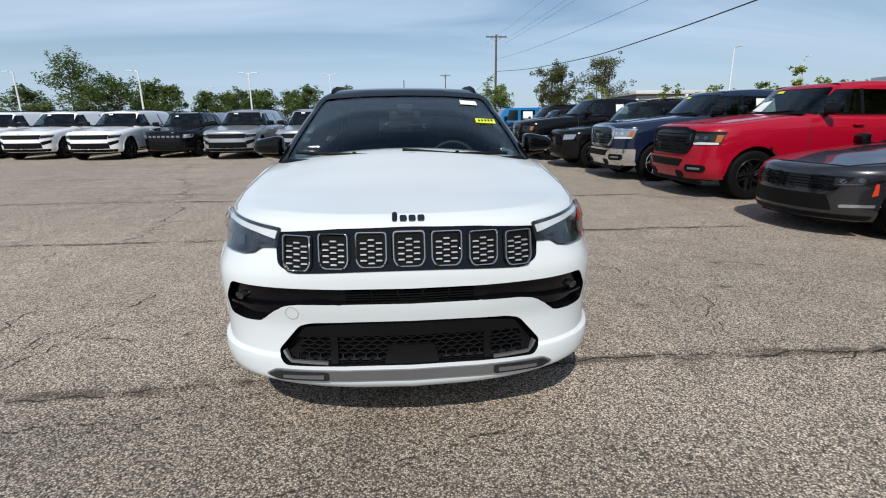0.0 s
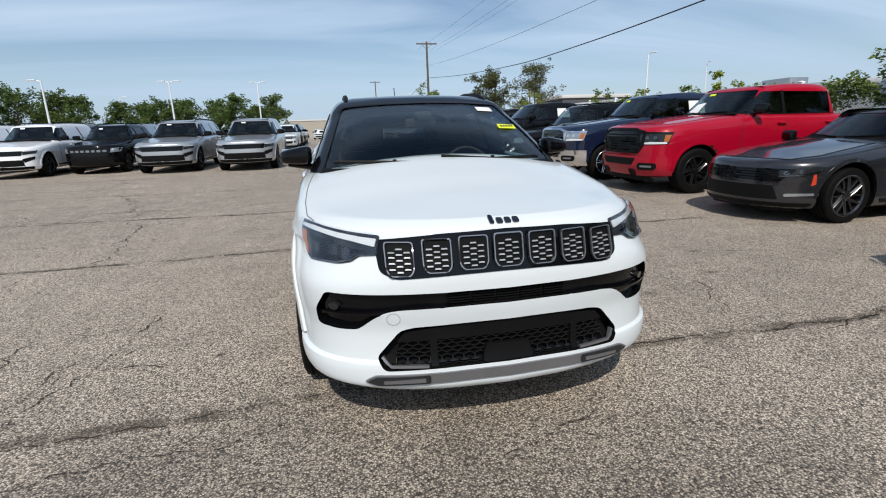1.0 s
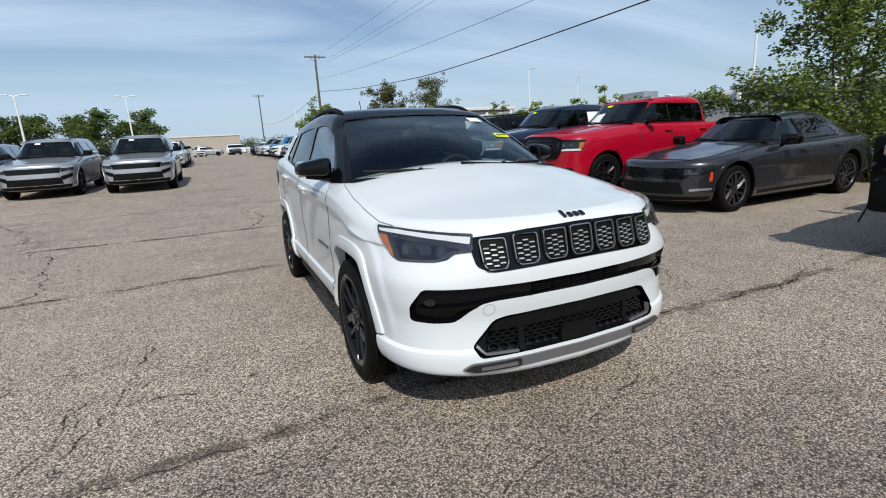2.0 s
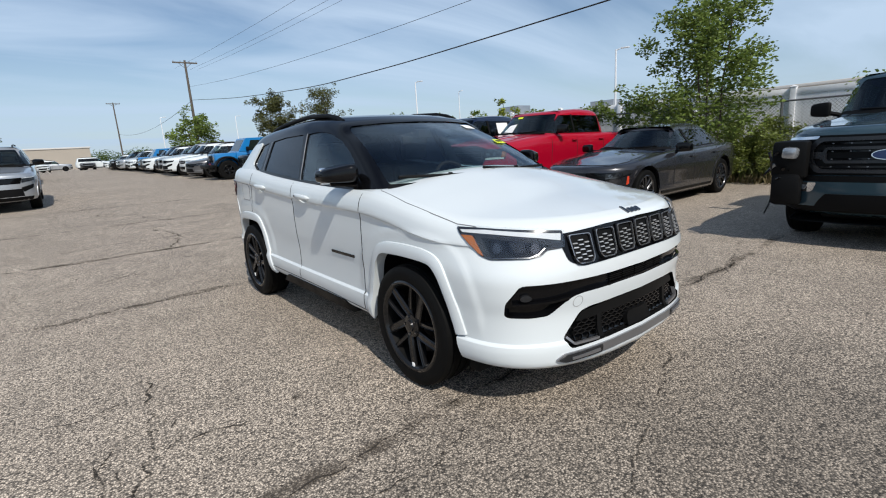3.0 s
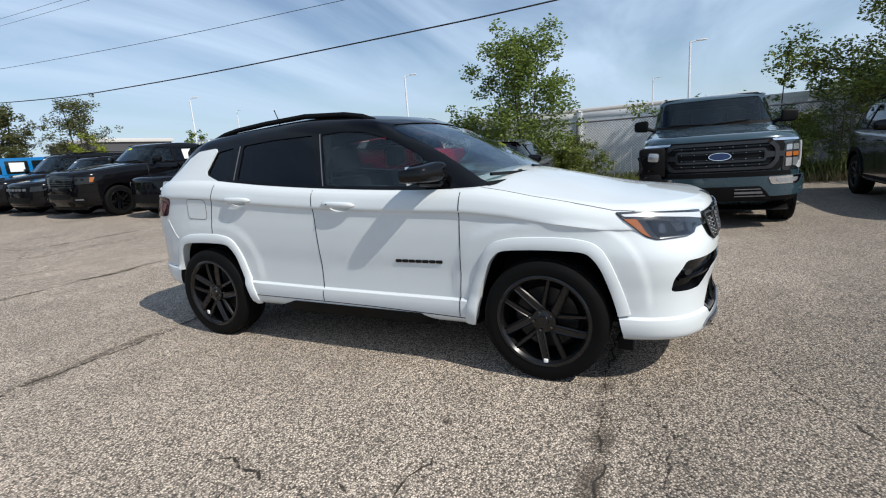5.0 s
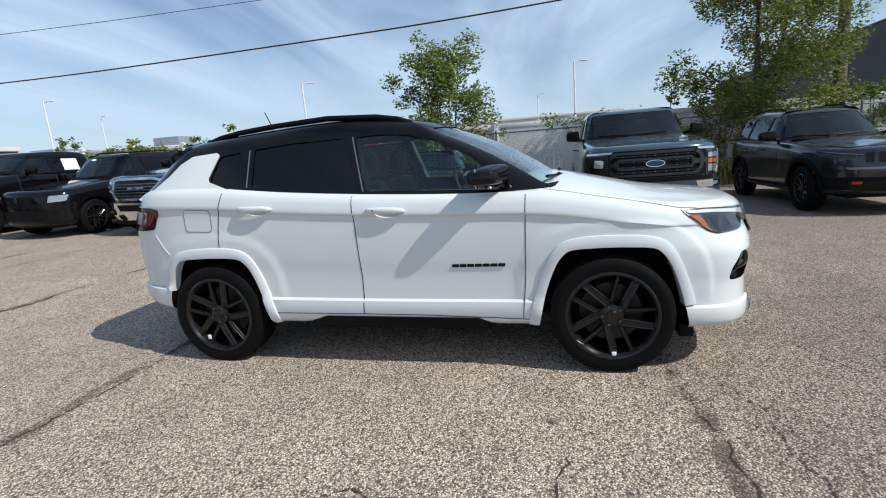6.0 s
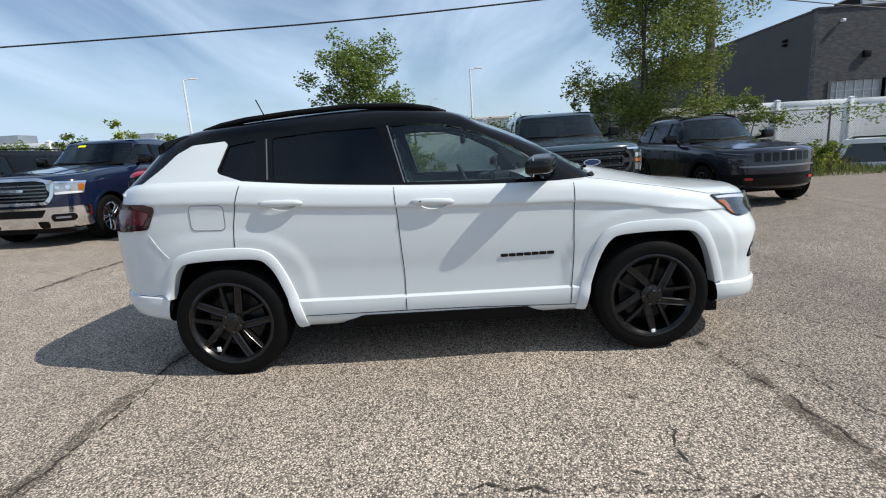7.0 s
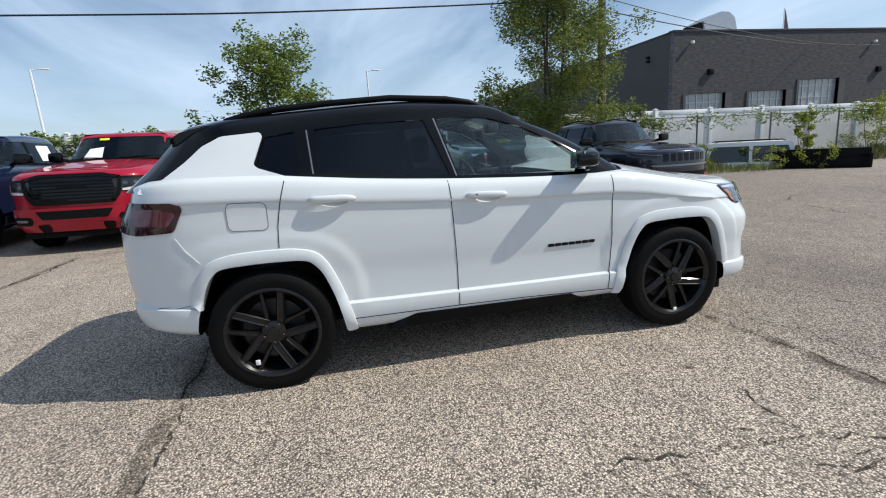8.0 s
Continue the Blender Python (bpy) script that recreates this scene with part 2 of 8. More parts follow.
CRACK_EDGE = stain_mat("crack_edge", (0.045, 0.039, 0.033), 0.95, 60.0)
STAIN = stain_mat("joint_stain", (0.085, 0.070, 0.056), 0.45, 75.0)
GRASS_DRY = mat("weed_dry", (0.24, 0.20, 0.11), 0.8, 0, 0, 0.2, 1, 20, 0, 0.3, 0.45)
GRASS = mat("weed_green", (0.19, 0.22, 0.075), 0.7, 0, 0, 0.2, 1, 20, 0, 0.3, 0.45)
LEAF = mat("leaf_green", (0.15, 0.205, 0.042), 0.55, 0, 0, 0.15, 0.7, 20, 0, 0.4, 0.45)
LEAF_D = mat("leaf_dark", (0.095, 0.145, 0.035), 0.6, 0, 0, 0.2, 0.5, 20, 0, 0.4, 0.4)
LEAF_M = mat("leaf_mid", (0.165, 0.200, 0.045), 0.55, 0, 0, 0.2, 0.5, 20, 0, 0.4, 0.5)
LEAF_O = mat("leaf_olive", (0.105, 0.112, 0.040), 0.6, 0, 0, 0.2, 0.5, 20, 0, 0.3, 0.4)
LEAF_Y = mat("leaf_yellow", (0.26, 0.30, 0.035), 0.55, 0, 0, 0.15, 0.7, 20, 0, 0.4, 0.4)
BARK = mat("bark", (0.085, 0.065, 0.048), 0.9, 0, 0, 0.3, 3, 40, 0.01)
VINYL = mat("vinyl_white", (0.80, 0.81, 0.82), 0.45, 0, 0, 0.06, 0.8, 30)
STEEL = mat("fence_steel", (0.16, 0.16, 0.16), 0.5, 0.7, 0, 0.2, 5, 90)
BLOCK = mat("dark_block", (0.066, 0.068, 0.074), 0.85, 0, 0, 0.16, 0.8, 30, 0.006)
BLOCK_S = mat("dark_panel", (0.070, 0.071, 0.076), 0.8, 0, 0, 0.1, 0.6, 20, 0.002)
CONC = mat("pale_render", (0.55, 0.54, 0.52), 0.8, 0, 0, 0.08, 0.4, 10)
WOOD = mat("pole_wood", (0.10, 0.085, 0.07), 0.9, 0, 0, 0.25, 2, 40, 0.01)
POLEW = mat("pole_white", (0.72, 0.74, 0.76), 0.4, 0.1, 0, 0.05)
WIRE = mat("wire_black", (0.03, 0.03, 0.032), 0.6)
BAYPANE = mat("bay_pane", (0.34, 0.37, 0.38), 0.25, 0, 0.3, 0.25, 0.8, 6)
GALV = mat("galvanised", (0.42, 0.43, 0.44), 0.35, 0.8, 0, 0.15, 4, 60)


def leafy(m):
    """Lets part of the light through the leaves."""
    nt = m.node_tree
    p, out = nt.nodes["Principled BSDF"], nt.nodes["Material Output"]
    tl, mx = nt.nodes.new("ShaderNodeBsdfTranslucent"), nt.nodes.new("ShaderNodeMixShader")
    mx.inputs[0].default_value = 0.38
    nt.links.new(p.inputs["Base Color"].links[0].from_socket, tl.inputs[0])
    nt.links.new(p.outputs[0], mx.inputs[1]); nt.links.new(tl.outputs[0], mx.inputs[2]); nt.links.new(mx.outputs[0], out.inputs[0])


for m_ in (GRASS, GRASS_DRY, LEAF, LEAF_M, LEAF_D, LEAF_Y, LEAF_O):
    leafy(m_)

# ---- mesh helpers ----



def curve(table):
    """A smooth line through (position, value) pairs that never overshoots."""
    xs, ys = np.array([p[0] for p in table], float), np.array([p[1] for p in table], float)
    if len(xs) == 1:
        return lambda x: float(ys[0])
    d = np.diff(ys) / np.diff(xs)
    m = np.zeros(len(xs))
    m[0], m[-1] = d[0], d[-1]
    for i in range(1, len(xs) - 1):
        m[i] = 0 if d[i - 1] * d[i] <= 0 else 2 * d[i - 1] * d[i] / (d[i - 1] + d[i])

    def f(x):
        x = min(max(x, xs[0]), xs[-1])
        i = min(max(int(np.searchsorted(xs, x)) - 1, 0), len(xs) - 2)
        h = xs[i + 1] - xs[i]
        t = (x - xs[i]) / h
        return float((2 * t**3 - 3 * t**2 + 1) * ys[i] + (t**3 - 2 * t**2 + t) * h * m[i] + (-2 * t**3 + 3 * t**2) * ys[i + 1] + (t**3 - t**2) * h * m[i + 1])

    return f


# the lot rises gently away from the white car
G = curve([(-60, -0.25), (-22, -0.17), (-14, -0.10), (-9, -0.03), (-5, 0), (1.5, 0), (5, 0.055), (8.5, 0.13), (12, 0.22), (18, 0.39), (22, 0.47), (35, 0.65), (55, 0.85), (90, 1.05), (160, 1.2), (2500, 1.25)])


def drape(bm, y0=0.0):
    """Lifts a long run of fence and the like onto the rising ground."""
    for v in bm.verts:
        v.co.z += G(v.co.y + y0)
    return bm


def on_lot(x, y, turn=0.0):
    """A pose standing on the ground at (x, y), tilted as the ground is."""
    slope = math.degrees(math.atan2(G(y + 0.9) - G(y - 0.9), 1.8))
    return pose(x, y, G(y), slope, 0, 0) @ pose(0, 0, 0, 0, 0, turn)


def finish(me, mats, sharp=32):
    for m in (mats if isinstance(mats, (list, tuple)) else [mats]):
        me.materials.append(m)
    if sharp:
        me.shade_smooth()
        me.set_sharp_from_angle(angle=radians(sharp))
    return me


def part(name, bm, mats, parent=None, label="", sharp=32, m=None):
    """Links a bmesh as one mesh object, under a thing or part if one is given."""
    me = bpy.data.meshes.new(name)
    bm.to_mesh(me)
    bm.free()
    finish(me, mats, sharp)
    ob = new(name, me)
    if parent is not None:
        ob.parent = parent
    if m is not None:
        ob.matrix_basis = m
    if label:
        ob["label"] = label
    return ob


def group_of(name, m=None):
    e = new(name)
    if m is not None:
        e.matrix_basis = m
    return e


def box(bm, x0, x1, y0, y1, z0, z1, bevel=0.0, m=None):
    r = bmesh.ops.create_cube(bm, size=1.0)
    for v in r["verts"]:
        v.co = Vector(((x0 + x1) / 2 + v.co.x * (x1 - x0), (y0 + y1) / 2 + v.co.y * (y1 - y0), (z0 + z1) / 2 + v.co.z * (z1 - z0)))
    vs = r["verts"]
    if bevel:
        es = list({e for v in vs for e in v.link_edges})
        rb = bmesh.ops.bevel(bm, geom=es, offset=bevel, segments=2, affect="EDGES", profile=0.5)
        vs = list({v for f in rb["faces"] for v in f.verts} | {v for v in vs if v.is_valid})
    if m is not None:
        bmesh.ops.transform(bm, matrix=m, verts=vs)
    return vs


def tube(bm, pts, r, seg=8, r2=None):
    """A round bar through points, tapering from r to r2."""
    pts = [Vector(p) for p in pts]
    r2 = r if r2 is None else r2
    rings = []
    for i, p in enumerate(pts):
        d = (pts[min(i + 1, len(pts) - 1)] - pts[max(i - 1, 0)]).normalized()
        a = d.cross(Vector((0, 0, 1)) if abs(d.z) < 0.9 else Vector((1, 0, 0))).normalized()
        b = d.cross(a)
        rad = r + (r2 - r) * i / max(1, len(pts) - 1)
        rings.append([bm.verts.new(p + rad * (math.cos(t) * a + math.sin(t) * b)) for t in (2 * math.pi * k / seg for k in range(seg))])
    for A, B in zip(rings, rings[1:]):
        for k in range(seg):
            bm.faces.new((A[k], A[(k + 1) % seg], B[(k + 1) % seg], B[k]))
    bm.faces.new(rings[0][::-1]); bm.faces.new(rings[-1])


def prism(bm, poly, place, depth0, depth1):
    """A closed prism: place(u, v, d) gives the point for polygon corner (u, v) at depth d."""
    a = [bm.verts.new(place(u, v, depth0)) for u, v in poly]
    b = [bm.verts.new(place(u, v, depth1)) for u, v in poly]
    n = len(poly)
    bm.faces.new(a[::-1]); bm.faces.new(b)
    for i in range(n):
        bm.faces.new((a[i], a[(i + 1) % n], b[(i + 1) % n], b[i]))
    bmesh.ops.recalc_face_normals(bm, faces=bm.faces)


def rounded(poly, r=0.02, seg=4):
    """The polygon with its corners rounded."""
    out, n = [], len(poly)
    for i in range(n):
        p, a, b = Vector(poly[i]), Vector(poly[i - 1]), Vector(poly[(i + 1) % n])
        k = min(r, (a - p).length * 0.45, (b - p).length * 0.45)
        s, e = p + (a - p).normalized() * k, p + (b - p).normalized() * k
        for j in range(seg + 1):
            t = j / seg
            q = (1 - t) ** 2 * s + 2 * t * (1 - t) * p + t * t * e
            out.append((q.x, q.y))
    return out


def band(pts, width, closed=False):
    """The outline of a stripe of that width along a line of (u, v) points."""
    P = [Vector(p) for p in pts]
    L, R = [], []
    for i, p in enumerate(P):
        d = (P[min(i + 1, len(P) - 1)] - P[max(i - 1, 0)]).normalized()
        nrm = Vector((-d.y, d.x)) * width / 2
        L.append(tuple(p + nrm)); R.append(tuple(p - nrm))
    return L + R[::-1]


def mirror_poly(poly):
    return [(-u, v) for u, v in poly][::-1]


def shell(prof, zt, zb, crown, nf, nr, ysf, ysr, nt=(24, 26, 20), ns=14, sub=3, bow=0.0):
    """A closed body: rings stacked from sill to shoulder, each a rounded outline in plan, closed by a crowned top.
    prof: rows of (share of height, half width, front y, rear y)."""
    W, YF, YR = (curve([(p[0], p[i]) for p in prof]) for i in (1, 2, 3))
    ZT, ZB, CR = curve(zt), curve(zb), curve(crown)
    wref = max(p[1] for p in prof)
    NF = curve(nf) if isinstance(nf, list) else (lambda v: nf)
    rows = []
    for a, b in zip(prof, prof[1:]):
        rows += [a[0] + (b[0] - a[0]) * k / sub for k in range(sub)]
    rows.append(prof[-1][0])
    topz = lambda x, y: ZT(y) + CR(y) * (1 - (x / wref) ** 2)
    bm = bmesh.new()
    A, B, C = nt
    rings = []
    for v in rows:
        w, yf, yr = W(v), YF(v), YR(v)
        half = []
        for i in range(A):
            t = math.pi / 2 * i / A
            k = 2 / NF(v)
            x = w * math.sin(t) ** k
            half.append((x, ysf - bow - (ysf - bow - yf) * math.cos(t) ** k + bow * (x / w) ** 2))
        for i in range(B):
            half.append((w, ysf + (ysr - ysf) * i / B))
        for i in range(C + 1):
            t = math.pi / 2 * (1 - i / C)
            half.append((w * math.sin(t) ** (2 / nr) if i < C else 0.0, ysr + (yr - ysr) * max(0.0, math.cos(t)) ** (2 / nr)))
        n = len(half)
        ring = [bm.verts.new((-x, y, ZB(y) + v * (topz(x, y) - ZB(y)))) for x, y in half]
        ring += [bm.verts.new((x, y, ZB(y) + v * (topz(x, y) - ZB(y)))) for x, y in half[-2:0:-1]]
        rings.append(ring)
    M = len(rings[0])
    for P, Q in zip(rings, rings[1:]):
        for k in range(M):
            bm.faces.new((P[k], P[(k + 1) % M], Q[(k + 1) % M], Q[k]))
    n = (M + 2) // 2

    def close(ring, cols):
        lines = [[ring[0]]]
        for i in range(1, n - 1):
            r, l = ring[i], ring[M - i]
            line = [r]
            for k in range(1, cols):
                x = r.co.x + (l.co.x - r.co.x) * k / cols
                z = topz(x, r.co.y) - topz(r.co.x, r.co.y) + r.co.z if cols > 1 else 0
                line.append(bm.verts.new((x, r.co.y, z)))
            lines.append(line + [l])
        lines.append([ring[n - 1]])
        for P, Q in zip(lines, lines[1:]):
            if len(P) == 1:
                for k in range(len(Q) - 1):
                    bm.faces.new((P[0], Q[k], Q[k + 1]))
            elif len(Q) == 1:
                for k in range(len(P) - 1):
                    bm.faces.new((P[k + 1], P[k], Q[0]))
            else:
                for k in range(len(P) - 1):
                    bm.faces.new((P[k], Q[k], Q[k + 1], P[k + 1]))

    close(rings[-1], ns)
    close(rings[0], 1)
    bmesh.ops.remove_doubles(bm, verts=bm.verts, dist=1e-5)
    bmesh.ops.recalc_face_normals(bm, faces=bm.faces)
    return bm


class Skin:
    """A body's surface, on which panels, lamps and seams are laid."""

    def __init__(self, bm):
        self.tree = BVHTree.FromBMesh(bm)

    def at(self, u, v, axis, off=0.0):
        """The point over (u, v) on the front ('f'), rear ('b'), right ('r'), left ('l') or top ('t'), raised by off."""
        o, d = {"f": ((u, -9, v), (0, 1, 0)), "b": ((u, 12, v), (0, -1, 0)), "r": ((-9, u, v), (1, 0, 0)), "l": ((9, u, v), (-1, 0, 0)), "t": ((u, v, 9), (0, 0, -1))}[axis]
        o, d = Vector(o), Vector(d)
        p, nrm, _, _ = self.tree.ray_cast(o, d)
        if p is None:
            k = {"f": 8.2, "b": 9.0, "r": 8.1, "l": 8.1, "t": 8}[axis]
            p, nrm, _, _ = self.tree.find_nearest(o + d * k)
            q = o.copy()
            for i in range(3):
                if d[i]:
                    q[i] = p[i]
            p = q
        if nrm.dot(d) > 0:
            nrm = -nrm
        if nrm.dot(-d) < 0.25:
            nrm = (nrm - d * 0.5).normalized()
        return p + nrm * off

    def lay(self, poly, axis, off=0.004, thick=0.008, step=0.06, bm=None):
        """A panel of the polygon's outline that follows the surface, raised by off and as thick as given."""
        out = bm or bmesh.new()
        b = bmesh.new()
        b.faces.new([b.verts.new((u, v, 0)) for u, v in poly])
        us, vs = [p[0] for p in poly], [p[1] for p in poly]
        for lo, hi, nrm, k in ((min(us), max(us), (1, 0, 0), 0), (min(vs), max(vs), (0, 1, 0), 1)):
            cnt = int((hi - lo) / step)
            for i in range(1, cnt + 1):
                co = [0, 0, 0]
                co[k] = lo + (hi - lo) * i / (cnt + 1)
                bmesh.ops.bisect_plane(b, geom=b.verts[:] + b.edges[:] + b.faces[:], plane_co=co, plane_no=nrm, dist=1e-6)
        b.verts.ensure_lookup_table()
        top, low = {}, {}
        for v in b.verts:
            u, w = v.co.x, v.co.y
            top[v] = out.verts.new(self.at(u, w, axis, off))
            low[v] = out.verts.new(self.at(u, w, axis, off - thick))
        new_faces = []
        for f in b.faces:
            vs_ = list(f.verts)
            new_faces.append(out.faces.new([top[v] for v in vs_]))
            new_faces.append(out.faces.new([low[v] for v in vs_][::-1]))
        for e in b.edges:
            if e.is_boundary:
                x, y = e.verts
                new_faces.append(out.faces.new((top[x], low[x], low[y], top[y])))
        b.free()
        bmesh.ops.recalc_face_normals(out, faces=new_faces)
        return out


def cut(bm, cutters, mats, sharp=32, itself=False):
    """The solid bm with the solids in cutters taken out; returns a mesh."""
    def obj(b, name, ms):
        me = bpy.data.meshes.new(name)
        b.to_mesh(me)
        b.free()
        for m in ms:
            me.materials.append(m)
        return new(name, me)
    ob = obj(bm, "solid", mats)
    tools = []
    for c, m in cutters:
        t = obj(c, "tool", [m])
        tools.append(t)
        mod = ob.modifiers.new("cut", "BOOLEAN")
        mod.operation, mod.solver, mod.object = "DIFFERENCE", "EXACT", t
        mod.material_mode, mod.use_self = "TRANSFER", itself
    bpy.context.view_layer.update()
    me = bpy.data.meshes.new_from_object(ob.evaluated_get(bpy.context.evaluated_depsgraph_get()))
    for o in (ob, *tools):
        d = o.data
        bpy.data.objects.remove(o)
        bpy.data.meshes.remove(d)
    if sharp:
        me.shade_smooth()
        me.set_sharp_from_angle(angle=radians(sharp))
    return me


def careful_cut(bm, cutters, mats, sharp=32):
    """Like cut, one solid after another; a cut that would swallow the body is tried again with the tool moved by a hair."""
    cur = bpy.data.meshes.new("solid")
    bm.to_mesh(cur)
    bm.free()
    for k, (c, m) in enumerate(cutters):
        best = None
        size = sum(f.area for f in cur.polygons)
        for trial in range(4):
            b, t = bmesh.new(), c.copy()
            b.from_mesh(cur)
            d = 0.0017 * trial
            bmesh.ops.transform(t, matrix=Matrix.Translation((d * 0.31, d, -d * 0.7)) @ Matrix.Diagonal((1 - 0.6 * d, 1 - 0.3 * d, 1 - 0.4 * d, 1)), verts=t.verts)
            got = cut(b, [(t, m)], mats if k == 0 else list(cur.materials), 0, trial > 0)
            area = sum(f.area for f in got.polygons)
            if area > 0.62 * size:
                best = got
                break
            bpy.data.meshes.remove(got)
        c.free()
        if best is not None:
            cur = best
    if not cur.materials:
        for m in mats:
            cur.materials.append(m)
    if sharp:
        cur.shade_smooth()
        cur.set_sharp_from_angle(angle=radians(sharp))
    return cur


def mesh_part(name, me, parent, label=""):
    me.name = name
    ob = new(name, me)
    ob.parent = parent
    if label:
        ob["label"] = label
    return ob


def lathe(bm, prof, seg=40):
    """A round thing about the x axis from (x, radius) pairs."""
    rings = [[bm.verts.new((x, r * math.cos(t), r * math.sin(t))) for t in (2 * math.pi * k / seg for k in range(seg))] for x, r in prof]
    for A, B in zip(rings, rings[1:]):
        for k in range(seg):
            bm.faces.new((A[k], A[(k + 1) % seg], B[(k + 1) % seg], B[k]))
    return rings


def make_wheel(parent, R, width, rim_r, rim_mat, spokes=5, double=True, seg=40, spoke_w=0.036):
    """A tyred wheel about the x axis, its outer face towards -x. Returns the wheel's Empty."""
    wheel = group_of("wheel")
    wheel.parent = parent
    h = width / 2
    bm = bmesh.new()
    rr = rim_r + 0.012
    lathe(bm, [(-h * 0.72, rim_r - 0.004), (-h * 0.93, rr), (-h, (R + rr) / 2 - 0.006), (-h * 0.965, R - 0.028), (-h * 0.86, R - 0.008), (-h * 0.62, R - 0.001),
               (-h * 0.60, R - 0.009), (-h * 0.53, R - 0.009), (-h * 0.51, R), (-h * 0.13, R), (-h * 0.11, R - 0.009), (-h * 0.04, R - 0.009), (-h * 0.02, R),
               (h * 0.30, R), (h * 0.32, R - 0.009), (h * 0.40, R - 0.009), (h * 0.42, R), (h * 0.86, R - 0.008), (h * 0.965, R - 0.028), (h, (R + rr) / 2), (h * 0.93, rr), (h * 0.72, rim_r - 0.004)], seg)
    bmesh.ops.recalc_face_normals(bm, faces=bm.faces)
    part("tyre", bm, RUBBER, wheel)
    bm = bmesh.new()
    lathe(bm, [(-h * 0.80, rim_r - 0.016), (-h * 0.3, rim_r - 0.04), (h * 0.6, rim_r - 0.05), (h * 0.8, rim_r)], seg)
    bmesh.ops.recalc_face_normals(bm, faces=bm.faces)
    part("rim_barrel", bm, BARREL, wheel)
    bm = bmesh.new()
    lathe(bm, [(-h * 0.93, rr + 0.001), (-h * 0.97, rim_r + 0.004), (-h * 0.95, rim_r - 0.006), (-h * 0.90, rim_r - 0.010), (-h * 0.80, rim_r - 0.018)], seg)
    xo = -h * 0.86
    lathe(bm, [(xo + 0.05, 0.070), (xo + 0.012, 0.066), (xo + 0.010, 0.050), (xo + 0.004, 0.034), (xo - 0.004, 0.031), (xo - 0.006, 0.0)], 24)
    n = spokes * (2 if double else 1)
    for k in range(n):
        if double:
            base = 2 * math.pi * (k // 2) / spokes + math.pi / 2
            dv = Vector((math.cos(base), math.sin(base)))
            qv = Vector((-dv.y, dv.x))
            if k % 2:       # the broad arm of the pair
                p0, p1, wide = dv * 0.035 + qv * 0.042, dv * (rim_r - 0.020) + qv * 0.068, 0.76
            else:           # the slim arm that branches beside it
                p0, p1, wide = dv * 0.070 - qv * 0.026, dv * (rim_r - 0.012) - qv * 0.036, 0.46
        else:
            wide = 0.62
            a0 = 2 * math.pi * k / spokes + math.pi / 2
            p0 = Vector((0.04 * math.cos(a0), 0.04 * math.sin(a0)))
            p1 = Vector(((rim_r - 0.006) * math.cos(a0), (rim_r - 0.006) * math.sin(a0)))
        d = (p1 - p0).normalized()
        q = Vector((-d.y, d.x))
        rows = []
        for t in (0, 0.33, 0.66, 1.0):
            p = p0 + (p1 - p0) * t
            wv = spoke_w * (wide - 0.08 * t)
            x = xo + 0.012 - 0.012 * math.sin(t * math.pi * 0.5) + (0.004 if t == 0 else 0)
            rows.append([bm.verts.new((x + dx, *(p + q * s * wv))) for s, dx in ((-1, 0.034), (-1, 0.007), (-0.74, 0), (-0.50, 0.005), (0.50, 0.005), (0.74, 0), (1, 0.007), (1, 0.034))])
        for a, b in zip(rows, rows[1:]):
            for i in range(7):
                bm.faces.new((a[i], a[i + 1], b[i + 1], b[i]))
    bmesh.ops.recalc_face_normals(bm, faces=bm.faces)
    part("rim", bm, rim_mat, wheel)
    bm = bmesh.new()
    lathe(bm, [(h * 0.35, rim_r - 0.03), (h * 0.35, 0.02)], 28)
    bmesh.ops.recalc_face_normals(bm, faces=bm.faces)
    part("dust_shield", bm, TRIM, wheel)
    for k in range(5):
        bm = bmesh.new()
        a = 2 * math.pi * (k + 0.5) / 5 + math.pi / 2
        c = Vector((xo + 0.012, 0.055 * math.cos(a), 0.055 * math.sin(a)))
        tube(bm, [c + Vector((0.02, 0, 0)), c + Vector((-0.006, 0, 0)), c + Vector((-0.010, 0, 0))], 0.0105, 6, 0.007)
        part("lug_nut", bm, DCHROME, wheel)
    bm = bmesh.new()
    lathe(bm, [(-h * 0.05, 0.02), (-h * 0.05, rim_r * 0.70), (h * 0.08, rim_r * 0.70), (h * 0.08, 0.02)], 28)
    bmesh.ops.recalc_face_normals(bm, faces=bm.faces)
    part("brake_disc", bm, DISC, wheel)
    return wheel


def put_wheels(parent, ys, x, R, width, rim_r, rim_mat, **k):
    first = make_wheel(parent, R, width, rim_r, rim_mat, **k)
    first.matrix_basis = pose(-x, ys[0], R, 17)
    for px, py, rz, rx in ((-x, ys[1], 0, 71), (x, ys[0], 180, 40), (x, ys[1], 180, 10)):
        copy_thing(first, pose(px, py, R, 0, 0, rz) @ pose(0, 0, 0, rx))


def arch_poly(y, zc, rx, rz, low=0.1):
    pts = [(y + rx * math.cos(t), zc + rz * math.sin(t)) for t in (math.pi * k / 24 for k in range(25))]
    return [(y + rx, low)] + pts + [(y - rx, low)]

